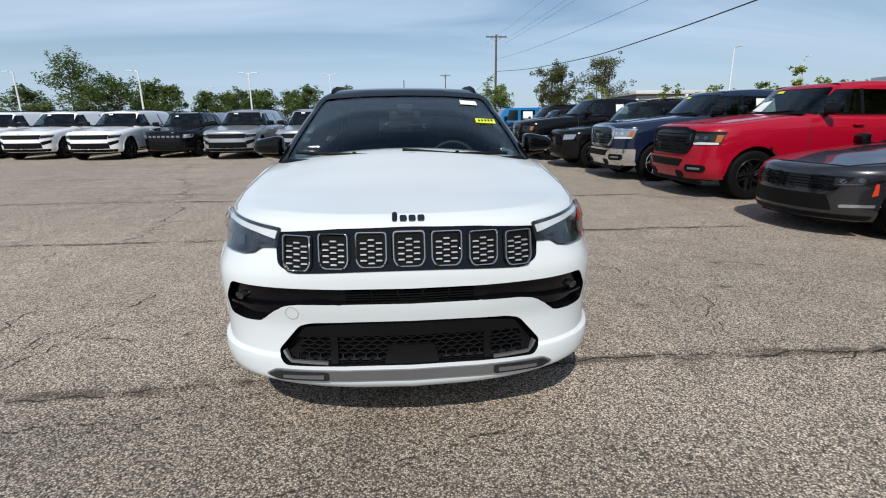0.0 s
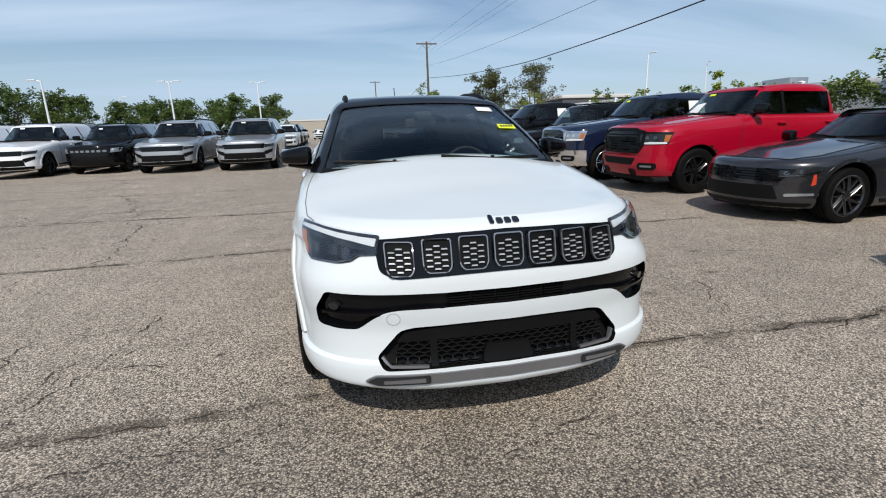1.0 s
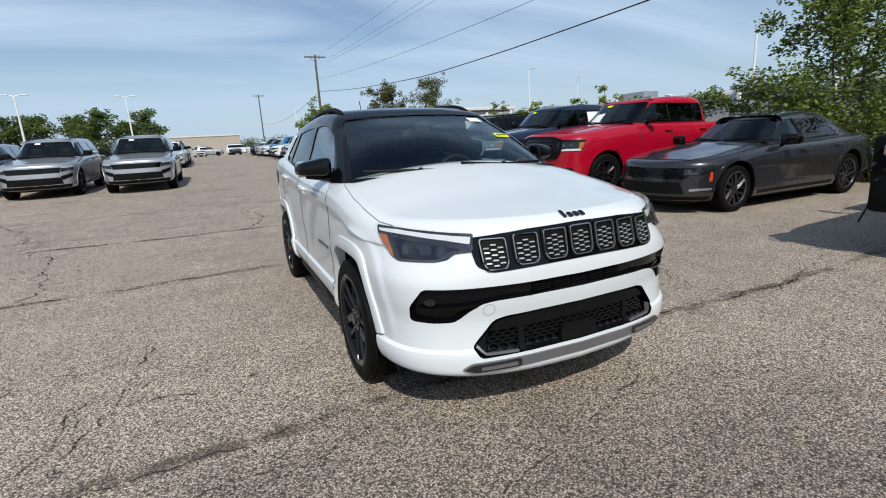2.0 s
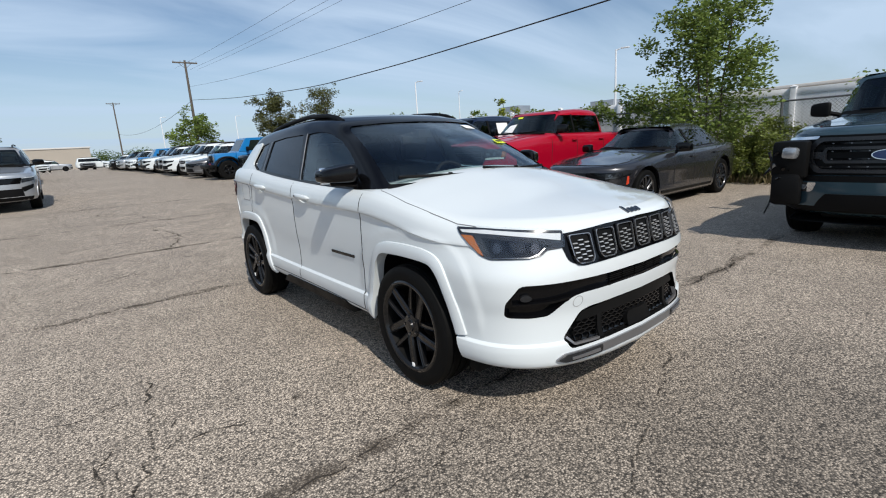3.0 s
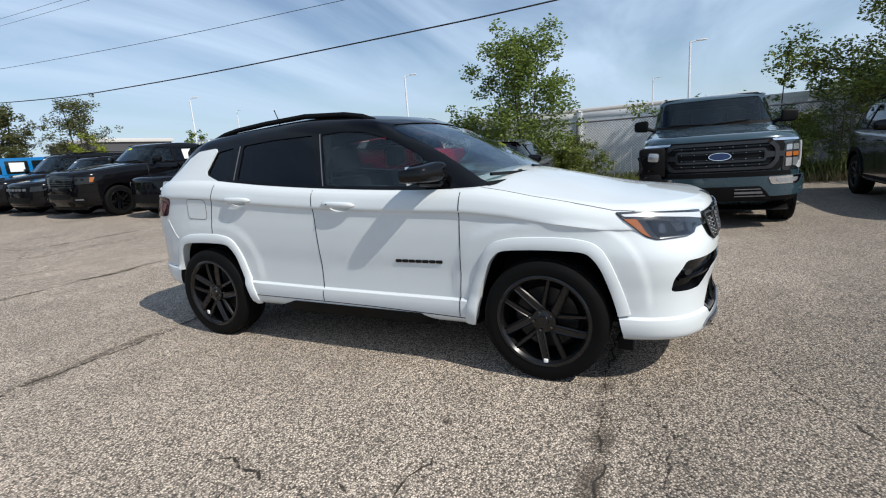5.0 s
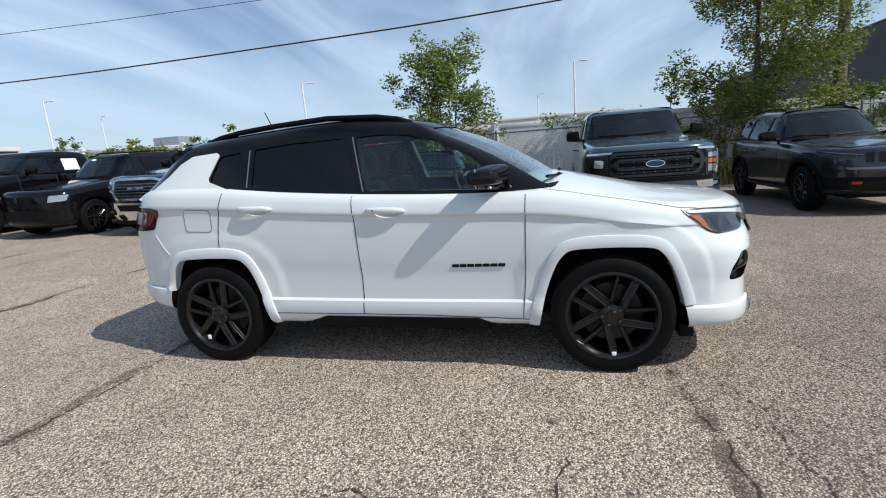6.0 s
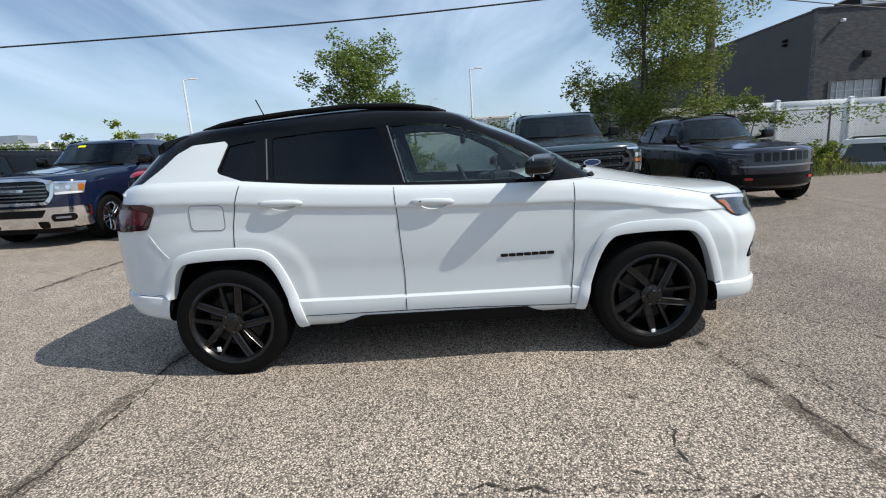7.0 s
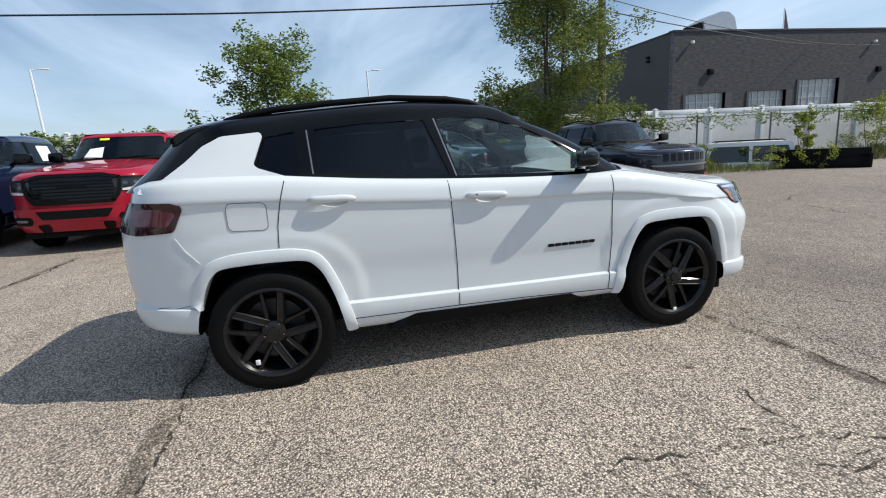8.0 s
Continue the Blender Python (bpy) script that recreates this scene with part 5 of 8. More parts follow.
        i2 = [(cx + (u - cx) * 0.92, cz + (v - cz) * 0.945) for u, v in oo]
        bez = [(cx + (u - cx) * 1.10, cz + (v - cz) * 1.075) for u, v in oo]
        n = len(oo)
        b = bmesh.new()
        for A, B, h in ((bez, oo, 0.010), (i2, ii, 0.009)):
            for i in range(n):
                skin.lay([A[i], A[(i + 1) % n], B[(i + 1) % n], B[i]], "f", h, 0.016, 0.5, b)
        bmesh.ops.remove_doubles(b, verts=b.verts, dist=0.0008)
        part("slot_bezel", b, GLOSS, g, "", 50)
        b = bmesh.new()
        for i in range(n):
            skin.lay([oo[i], oo[(i + 1) % n], i2[(i + 1) % n], i2[i]], "f", 0.017, 0.016, 0.5, b)
        bmesh.ops.remove_doubles(b, verts=b.verts, dist=0.0008)
        sl = part("grille_slot", b, RING, g, "dark chrome slot ring", 50)
        b = skin.lay(ii, "f", 0.006, 0.01, 0.08)
        part("slot_backing", b, TRIM, sl)
        b = bmesh.new()
        for j in (-1, 0, 1):
            for row in range(5):
                z = 0.784 + dz + row * 0.0225 + (0.0 if j == 0 else 0.0105)
                if j and row == 4:
                    continue
                c0 = x + j * 0.0300
                skin.lay([(c0 - 0.0125, z), (c0 + 0.0125, z), (c0 + 0.0105, z + 0.0055), (c0 - 0.0105, z + 0.0055)], "f", 0.014, 0.01, 0.2, b)
        tagged(part("slot_mesh", b, BARS, sl, "bright staggered bars"), kind="stuff")
    # emblem on the hood's edge: plain chrome strokes, no letters
    for i, (x0, x1, h) in enumerate(((-0.064, -0.044, 0.027), (-0.034, -0.006, 0.018), (0.001, 0.029, 0.018), (0.036, 0.064, 0.018))):
        b = bmesh.new()
        o = [(x0, 0.938), (x1, 0.938), (x1, 0.938 + h), (x0, 0.938 + h)]
        skin.lay(rounded(o, 0.007, 3), "f", 0.006, 0.008, 0.05, b)
        part("hood_emblem", b, DCHROME, e, "plain dark chrome emblem stroke")
    # skid plate
    sk = part("skid_plate", skin.lay(rounded([(-0.567, 0.328), (-0.3, 0.332), (0, 0.335), (0.3, 0.332), (0.567, 0.328), (0.612, 0.302), (0.56, 0.282), (0.3, 0.288), (0, 0.291), (-0.3, 0.288), (-0.56, 0.282), (-0.612, 0.302)], 0.012, 2), "f", 0.010, 0.02, 0.05), SATIN, e, "satin grey lower skid plate")
    for s in (-1, 1):
        q = rounded([(0.34, 0.289), (0.55, 0.285), (0.600, 0.302), (0.56, 0.322), (0.34, 0.327)], 0.01, 2)
        part("skid_end", skin.lay(q if s > 0 else mirror_poly(q), "f", 0.014, 0.012, 0.05), LAMPDARK, sk, "dark grey end cap")
        q = rounded([(0.36, 0.298), (0.53, 0.295), (0.53, 0.308), (0.36, 0.315)], 0.004, 2)
        part("skid_pad", skin.lay(q if s > 0 else mirror_poly(q), "f", 0.018, 0.01, 0.05), SATIN, sk)
    # headlights, laid square on the corners
    hl = rounded([(-0.318, 0.941), (-0.304, 0.912), (-0.206, 0.812), (-0.162, 0.796), (0.03, 0.798), (0.075, 0.806), (0.105, 0.829), (0.178, 0.834), (0.176, 0.911), (0.0, 0.923), (-0.18, 0.935)], 0.010, 3)
    drl = rounded([(-0.298, 0.927), (-0.289, 0.917), (-0.12, 0.906), (0.06, 0.886), (0.164, 0.868), (0.166, 0.898), (0.0, 0.912), (-0.18, 0.926)], 0.003, 2)
    amb = rounded([(-0.296, 0.906), (-0.212, 0.822), (-0.188, 0.808), (-0.238, 0.902)], 0.006, 2)
    inner = rounded([(-0.200, 0.896), (-0.148, 0.800), (0.02, 0.802), (0.06, 0.812), (0.09, 0.838), (0.13, 0.850), (-0.08, 0.880)], 0.01, 2)
    for flip in (False, True):
        f = flipped if flip else (lambda x: x)
        h = part("headlight", f(skin.lay(hl, "q", 0.006, 0.02, 0.04)), LAMPDARK, e, "clear-lens headlight with dark housing")
        part("lens_cover", f(skin.lay(hl, "q", 0.022, 0.003, 0.04)), LENS, h, "clear outer lens").visible_shadow = False
        part("daytime_strip", f(skin.lay(drl, "q", 0.010, 0.012, 0.04)), WHITELENS, h, "white light strip")
        part("turn_signal", f(skin.lay(amb, "q", 0.010, 0.012, 0.04)), AMBER, h, "amber lens")
        part("lamp_reflector", f(skin.lay(inner, "q", 0.0085, 0.01, 0.04)), GLOSS, h)
        part("reflector_facet", f(skin.lay(rounded([(-0.075, 0.872), (-0.045, 0.822), (0.005, 0.826), (-0.005, 0.868)], 0.006, 2), "q", 0.0110, 0.008, 0.05)), LAMPDARK, h)
        part("lamp_rim", f(skin.lay(band([(-0.150, 0.800), (0.02, 0.800), (0.06, 0.812), (0.09, 0.838)], 0.005), "q", 0.0125, 0.008, 0.05)), DCHROME, h)
        for u, zz in ((-0.125, 0.845), (0.045, 0.838)):
            b = skin.lay(oval(u, zz, 0.021, 0.025, 18), "q", 0.0125, 0.01, 0.05)
            part("lamp_bezel", f(b), RIMD, h)
            b = bmesh.new()
            c = skin.at(u, zz, "q", -0.004)
            bmesh.ops.create_uvsphere(b, u_segments=16, v_segments=10, radius=0.019, matrix=Matrix.Translation(c))
            part("projector", f(b), GLOSS, h, "round projector lens")
    # tail lamps on the rear corners
    tl = rounded([(-0.345, 1.090), (-0.315, 1.118), (-0.10, 1.125), (0.10, 1.12), (0.12, 0.985), (-0.12, 0.955), (-0.30, 0.965)], 0.02, 3)
    tl2 = rounded([(-0.32, 1.062), (-0.25, 1.09), (-0.08, 1.09), (-0.10, 1.01), (-0.28, 0.995)], 0.015, 3)
    for flip in (False, True):
        f = flipped if flip else (lambda x: x)
        h = part("tail_lamp", f(skin.lay(tl, "k", 0.010, 0.025, 0.05)), REDLENS, e, "dark smoked red tail lamp")
        part("lamp_core", f(skin.lay(tl2, "k", 0.014, 0.012, 0.05)), mat("red_core", (0.10, 0.006, 0.012), 0.12, 0, 0.8, 0.2, 20), h, "red inner lens")
    # sides: flares, seams, sill strip, handles, badge
    for side, s in (("r", -1), ("l", 1)):
        for y in (0.0, 2.62):
            def flare(shape, y=y):
                pts = flat_arch(y, shape, 0.30)[1:-1]
                return [q for i, q in enumerate(pts) if not (y > 1 and i < 6) and not (y < 1 and i > len(pts) - 4)]
            o, i_ = flare(ARCH_OUT), flare(ARCH_IN)
            b = bmesh.new()
            rows = []
            for p_, q_ in zip(o, i_):
                mx = lambda t: (p_[0] + (q_[0] - p_[0]) * t, p_[1] + (q_[1] - p_[1]) * t)
                rows.append([skin.at(*mx(0), side, -0.004), skin.at(*mx(0.06), side, 0.010), skin.at(*mx(0.22), side, 0.014), skin.at(*mx(0.75), side, 0.020), skin.at(*mx(1.06), side, 0.017), skin.at(*mx(1.10), side, -0.05)])
            vs = [[b.verts.new(c) for c in r] for r in rows]
            for a, c in zip(vs, vs[1:]):
                for j in range(5):
                    b.faces.new((a[j], a[j + 1], c[j + 1], c[j]))
            bmesh.ops.recalc_face_normals(b, faces=b.faces)
            part("wheel_arch", b, WHITE, e, "", 40)
        seams = [[(0.468, 1.075), (0.474, 0.9), (0.482, 0.6), (0.505, 0.335)], [(1.545, 1.12), (1.533, 0.93), (1.520, 0.60), (1.524, 0.36)], [(2.462, 1.19), (2.500, 1.06), (2.522, 0.95), (2.530, 0.83)],
                 [(0.455, 0.326), (1.1, 0.352), (1.52, 0.360), (2.215, 0.366)], [(3.02, 0.556), (3.09, 0.545), (3.20, 0.552)]]
        part("body_crease", skin.lay(band([(2.945, 0.785), (3.01, 0.86), (3.05, 0.93)], 0.008), side, 0.003, 0.008, 0.02), WHITE, e)
        for pts in seams:
            faint = len(pts) == 3
            part("panel_seam", skin.lay(band(pts, 0.003 if faint else 0.0045), side, 0.002, 0.006, 0.025), SEAM if faint else GAP, e)
        fu = rounded([(2.57, 0.935), (2.775, 0.945), (2.775, 1.095), (2.57, 1.085)], 0.035, 4)
        part("fuel_door", skin.lay(fu, side, 0.0022, 0.006, 0.05), WHITE, e)
        fr = fu + fu[:1]
        if side == "r":
            b = bmesh.new()
            for a, c in zip(fr, fr[1:]):
                if (Vector(a) - Vector(c)).length > 1e-4:
                    skin.lay(band([a, c], 0.0035), side, 0.0026, 0.004, 0.2, b)
            part("fuel_door_gap", b, SEAM, e)
        part("sill_strip", skin.lay(rounded([(0.70, 0.264), (0.67, 0.284), (0.775, 0.334), (1.79, 0.346), (1.91, 0.308), (1.97, 0.270)], 0.01), side, 0.008, 0.05, 0.1), TRIM, e, "black sill strip")
        for hy0, hy1, hz in ((1.19, 1.45, 1.018), (2.09, 2.35, 1.070)):
            b = bmesh.new()
            pts = []
            for i in range(13):
                t = i / 12
                y = hy0 + (hy1 - hy0) * t
                c = skin.at(y, hz + 0.010 * t, side, 0.004 + 0.016 * math.sin(math.pi * min(1, max(0, t))) ** 0.5)
                rad = 0.021 * (0.45 + 0.55 * math.sin(math.pi * t) ** 0.4) if 0 < i < 12 else 0.006
                pts.append((c, rad))
            rings = []
            for c, rad in pts:
                rings.append([b.verts.new(c + Vector((0.7 * rad * math.cos(a), 0, rad * math.sin(a)))) for a in (2 * math.pi * k / 10 for k in range(10))])
            for A, B in zip(rings, rings[1:]):
                for k in range(10):
                    b.faces.new((A[k], A[(k + 1) % 10], B[(k + 1) % 10], B[k]))
            b.faces.new(rings[0]); b.faces.new(rings[-1][::-1])
            bmesh.ops.recalc_face_normals(b, faces=b.faces)
            dh = part("door_handle", b, WHITE, e, "white door handle", 60)
            if hy0 < 1.5 and side == "r":
                b = bmesh.new()
                bmesh.ops.create_icosphere(b, subdivisions=1, radius=0.006, matrix=Matrix.Translation(skin.at(hy1 - 0.06, hz + 0.008, side, 0.033)))
                part("keyhole", b, GAP, dh)
        for k in range(7):
            y = 0.925 - k * 0.047
            part("side_badge", skin.lay(rounded([(y - 0.043, 0.656), (y, 0.656), (y, 0.675), (y - 0.043, 0.675)], 0.006, 2), side, 0.005, 0.006, 0.1), GLOSS, e, "plain black badge stroke")
        # bow seam of the hood and front tow cap
        b = skin.lay(band([(s * 0.745, 0.43), (s * 0.795, 0.34), (s * 0.820, 0.05), (s * 0.822, -0.18), (s * 0.808, -0.36), (s * 0.775, -0.46)], 0.0035), "t", 0.002, 0.006, 0.025)
        part("hood_seam", b, SEAM, e)
        b = bmesh.new()
        box(b, *sorted((s * 0.60, s * 0.80)), -0.46, -0.38, 0.19, 0.27, 0.01)
        part("air_deflector", b, TRIM, e, "black lower air deflector")
    # shut line between hood and grille
    ring = oval(-0.480, 0.573, 0.027, 0.027, 20)
    b = bmesh.new()
    for a, c in zip(ring, ring[1:] + ring[:1]):
        skin.lay(band([a, c], 0.003), "f", 0.001, 0.003, 0.2, b)
    part("tow_eye_cap", b, mat("cap_line", (0.35, 0.35, 0.35), 0.5), e, "round tow eye cap")
    for s in (-1, 1):
        b = bmesh.new()
        c = skin.at(s * 0.31, 0.27, "t")
        box(b, c.x - 0.011, c.x + 0.011, c.y - 0.012, c.y + 0.012, c.z - 0.004, c.z + 0.010, 0.004)
        part("washer_nozzle", b, TRIM, e)
    # ---- greenhouse ----
    gz = [(0.0, 1.495), (0.95, 1.50), (1.12, 1.535), (1.40, 1.572), (1.75, 1.590), (2.3, 1.565), (2.75, 1.530), (2.95, 1.505), (3.3, 1.49)]
    gb = [(0.0, 1.02), (0.3, 1.04), (1.0, 1.07), (1.5, 1.095), (2.3, 1.165), (3.3, 1.18)]
    gp = [(0, 0.835, 0.09, 3.38), (0.10, 0.822, 0.165, 3.34), (0.4, 0.762, 0.405, 3.23), (0.7, 0.698, 0.68, 3.13), (0.86, 0.655, 0.86, 3.08), (0.93, 0.620, 0.955, 3.06), (0.97, 0.580, 1.04, 3.03), (1.0, 0.50, 1.16, 2.98)]
    gc_ = [(0.0, 0.045), (3.3, 0.045)]
    top = shell(gp, gz, gb, gc_, 10.0, 4.6, 1.30, 2.45, (40, 26, 24), 22, 4, 0.12)
    ts = CornerSkin(top)
    ip = [(v, w - 0.05, yf + 0.06, yr - 0.06) for v, w, yf, yr in gp]
    inn = shell(ip, [(y, z - 0.045) for y, z in gz], [(y, z - 0.35) for y, z in gb], gc_, 10.0, 4.6, 1.32, 2.42, (28, 18, 16), 14, 2, 0.12)
    wsp = rounded([(-0.735, 1.115), (-0.3, 1.118), (0.3, 1.118), (0.735, 1.115), (0.585, 1.510), (0.3, 1.528), (0, 1.533), (-0.3, 1.528), (-0.585, 1.510)], 0.04, 4)
    rwp = rounded([(-0.60, 1.27), (0.60, 1.27), (0.50, 1.455), (-0.50, 1.455)], 0.04, 4)
    fwin = rounded([(1.465, 1.142), (1.555, 1.485), (1.40, 1.492), (1.22, 1.478), (1.0, 1.412), (0.80, 1.312), (0.545, 1.118), (0.56, 1.108)], 0.02, 4)
    rwin = rounded([(1.515, 1.145), (1.635, 1.487), (2.00, 1.482), (2.285, 1.462), (2.270, 1.212)], 0.02, 4)
    qwin = rounded([(2.375, 1.212), (2.385, 1.455), (2.555, 1.432), (2.600, 1.285), (2.585, 1.265), (2.43, 1.212)], 0.02, 4)
    cut_list = [(inn, CABIN)]
    c = bmesh.new(); prism(c, wsp, lambda u, v, d: (u, d, v), -1.0, 1.5); cut_list.append((c, GLOSS))
    c = bmesh.new(); prism(c, rwp, lambda u, v, d: (u, d, v), 2.7, 4.0); cut_list.append((c, GLOSS))
    for w in (fwin, rwin, qwin):
        c = bmesh.new(); prism(c, w, lambda u, v, d: (d, u, v), -1.5, 1.5); cut_list.append((c, GLOSS))
    roof = mesh_part("roof", cut(top, cut_list, [GLOSS], 32), e, "gloss black roof and pillars")
    ws = part("windshield", ts.lay([(x * 1.005, z) for x, z in wsp], "f", -0.006, 0.005, 0.08), GLASS_WS, e, "curved windshield glass")
    ws.visible_shadow = False
    rw = part("rear_window", ts.lay(rwp, "b", -0.006, 0.005, 0.1), GLASS_DK, e)
    for side, s in (("r", -1), ("l", 1)):
        for nm, w, gm in (("front_window", fwin, GLASS), ("rear_door_window", rwin, GLASS_DK), ("quarter_window", qwin, GLASS_DK)):
            pn = part(nm, ts.lay(w, side, -0.007, 0.004, 0.1), gm, e)
            pn.visible_shadow = False
        qp = rounded([(2.395, 1.165), (2.43, 1.203), (2.595, 1.262), (2.618, 1.285), (2.560, 1.440), (2.575, 1.458), (2.78, 1.445), (2.88, 1.396), (2.97, 1.315), (3.085, 1.232), (3.20, 1.208), (3.21, 1.165)], 0.012, 3)
        part("rear_quarter", ts.lay(qp, side, 0.010, 0.03, 0.05), WHITE, e, "white rear quarter pillar", 25)
        # window chrome edge and pillar strips
        part("pillar_strip", ts.lay(band([(1.478, 1.14), (1.57, 1.49)], 0.008), side, 0.002, 0.004, 0.1), SATIN, e)
        part("pillar_strip", ts.lay(band([(2.305, 1.215), (2.32, 1.46)], 0.008), side, 0.002, 0.004, 0.1), SATIN, e)
        part("belt_moulding", ts.lay(band([(0.53, 1.096), (1.0, 1.112), (1.47, 1.134), (2.0, 1.176), (2.28, 1.202), (2.44, 1.204), (2.58, 1.256)], 0.016), side, 0.006, 0.02, 0.08), GLOSS, e)
        # roof rails
        b = bmesh.new()
        path = [(1.20, -0.012), (1.30, 0.006), (1.45, 0.018), (1.8, 0.024), (2.2, 0.024), (2.5, 0.020), (2.66, 0.008), (2.78, -0.012)]
        tube(b, [ts.at(s * (0.545 - 0.004 * i), y, "t", o) for i, (y, o) in enumerate(path)], 0.019, 8)
        part("roof_rail", b, TRIM, e, "black roof rail", 60)
        # mirrors
        b = bmesh.new()
        bmesh.ops.create_icosphere(b, subdivisions=4, radius=1)
        for v in b.verts:
            q = Vector([math.copysign(abs(c) ** 0.46, c) for c in v.co])
            taper = 1 - 0.22 * q.x
            x = 0.910 + q.x * 0.105
            y = 0.70 + q.y * 0.115 * (1 if q.y < 0 else 0.38) + 0.05 * q.x
            z = 1.190 + q.z * (0.058 if q.z > 0 else 0.050) * taper - 0.006 * q.x
            v.co = Vector((s * x, y, z))
        if s < 0:
            bmesh.ops.reverse_faces(b, faces=b.faces)
        m = part("wing_mirror", b, GLOSS, e, "gloss black wing mirror", 60)
        b = bmesh.new()
        tube(b, [(s * 0.765, 0.58, 1.118), (s * 0.82, 0.63, 1.124), (s * 0.88, 0.66, 1.130), (s * 0.96, 0.68, 1.140)], 0.026, 10, 0.014)
        part("mirror_arm", b, GLOSS, m)
        b = bmesh.new()
        box(b, *sorted((s * 0.825, s * 1.0)), 0.728, 0.736, 1.135, 1.240, 0.003)
        part("mirror_glass", b, CHROME, m)
        part("mirror_sail", ts.lay(rounded([(0.54, 1.105), (0.70, 1.115), (0.66, 1.19)], 0.01), side, 0.004, 0.012, 0.06), GLOSS, e)
    # rear spoiler, antenna, wipers
    b = bmesh.new()
    rows = []
    for y, z0, z1, hw in ((2.72, 1.480, 1.562, 0.57), (2.90, 1.430, 1.553, 0.60), (3.04, 1.410, 1.522, 0.60), (3.09, 1.425, 1.494, 0.585)):
        rows.append([b.verts.new((x * hw, y + 0.0 - 0.03 * x * x, z0 + (z1 - z0) * t - 0.035 * x * x)) for x, t in [(-1, 0)] + [(-1 + 0.25 * k, 1) for k in range(9)] + [(1, 0)]])
    for a, c in zip(rows, rows[1:]):
        for k in range(len(a) - 1):
            b.faces.new((a[k], a[k + 1], c[k + 1], c[k]))
        b.faces.new((a[0], c[0], c[-1], a[-1]))
    b.faces.new(rows[0]); b.faces.new(rows[-1][::-1])
    bmesh.ops.recalc_face_normals(b, faces=b.faces)
    part("roof_spoiler", b, GLOSS, e, "gloss black roof spoiler")
    b = bmesh.new()
    a = ts.at(0.0, 2.52, "t")
    tube(b, [a, a + Vector((0, 0.02, 0.03))], 0.016, 8, 0.007)
    tube(b, [a + Vector((0, 0.015, 0.02)), a + Vector((0, 0.085, 0.19))], 0.0045, 6)
    part("antenna", b, TRIM, e, "short black roof antenna")
    for pts in (((0.05, 1.135), (-0.20, 1.128), (-0.66, 1.145)), ((0.62, 1.128), (0.30, 1.130), (-0.02, 1.158))):
        b = bmesh.new()
        tube(b, [ts.at(x, z, "f", 0.018) for x, z in pts], 0.011, 6)
        w = part("wiper", b, TRIM, e)
    part("cowl", ts.lay(rounded([(-0.78, 1.055), (0.78, 1.055), (0.735, 1.118), (-0.735, 1.118)], 0.02), "f", 0.006, 0.012, 0.08), TRIM, e, "black plastic cowl")
    part("window_sticker", ts.lay([(0.40, 1.462), (0.525, 1.455), (0.52, 1.485), (0.40, 1.492)], "f", 0.002, 0.002, 0.1), PAPER, e, "white paper sticker")
    st = part("stock_label", ts.lay([(0.475, 1.330), (0.615, 1.322), (0.613, 1.350), (0.475, 1.358)], "f", 0.002, 0.002, 0.1), YELLOW, e, "yellow label with dark bars")
    for k in range(5):
        x = 0.492 + k * 0.023
        part("label_bar", ts.lay([(x, 1.336), (x + 0.014, 1.335), (x + 0.014, 1.348), (x, 1.349)], "f", 0.0035, 0.001, 0.1), INK, st)
    b = bmesh.new()
    c = ts.at(0.0, 1.475, "f", -0.05)
    box(b, -0.06, 0.06, c.y + 0.05, c.y + 0.14, 1.40, 1.47, 0.015)
    part("camera_housing", b, CABIN, e)
    b = bmesh.new()
    box(b, -0.12, 0.12, 1.06, 1.09, 1.36, 1.425, 0.012)
    part("rear_view_mirror", b, CABIN, e)
    # ---- cabin ----
    b = bmesh.new()
    box(b, -0.70, 0.70, 0.50, 0.92, 0.80, 1.075, 0.05)
    box(b, 0.18, 0.55, 0.62, 0.93, 1.04, 1.115, 0.03)
    part("dashboard", b, CABIN, e, "black dashboard")
    b = bmesh.new()
    box(b, -0.14, 0.14, 0.86, 0.885, 1.0, 1.145, 0.008)
    part("centre_screen", b, GLOSS, e)
    b = bmesh.new()
    bmesh.ops.create_uvsphere(b, u_segments=4, v_segments=3, radius=0.001, matrix=Matrix.Translation((0.36, 1.02, 1.02)))
    for k in range(28):
        a0, a1 = 2 * math.pi * k / 28, 2 * math.pi * (k + 1) / 28
        M = pose(0.36, 1.04, 1.02, 68, 0, 0)
        tube(b, [M @ Vector((0.185 * math.cos(a0), 0.185 * math.sin(a0), 0)), M @ Vector((0.185 * math.cos(a1), 0.185 * math.sin(a1), 0))], 0.016, 6)
    M = pose(0.36, 1.04, 1.02, 68, 0, 0)
    box(b, -0.07, 0.07, -0.06, 0.05, -0.03, 0.02, 0.015, M)
    box(b, -0.18, 0.18, -0.018, 0.018, -0.015, 0.005, 0.005, M)
    part("steering_wheel", b, CABIN, e)
    for x, y0 in ((-0.37, 1.30), (0.37, 1.30), (-0.40, 2.15), (0.40, 2.15)):
        b = bmesh.new()
        box(b, x - 0.24, x + 0.24, y0 - 0.35, y0 + 0.15, 0.55, 0.72, 0.05)
        box(b, x - 0.23, x + 0.23, y0 + 0.10, y0 + 0.24, 0.62, 1.20, 0.06, Matrix.Translation((x, y0 + 0.17, 0.62)) @ pose(0, 0, 0, -14) @ Matrix.Translation((-x, -y0 - 0.17, -0.62)))
        seat = part("seat", b, CABIN, e, "black cabin seat")
        b = bmesh.new()
        box(b, x - 0.13, x + 0.13, y0 + 0.26, y0 + 0.36, 1.22, 1.40, 0.045)
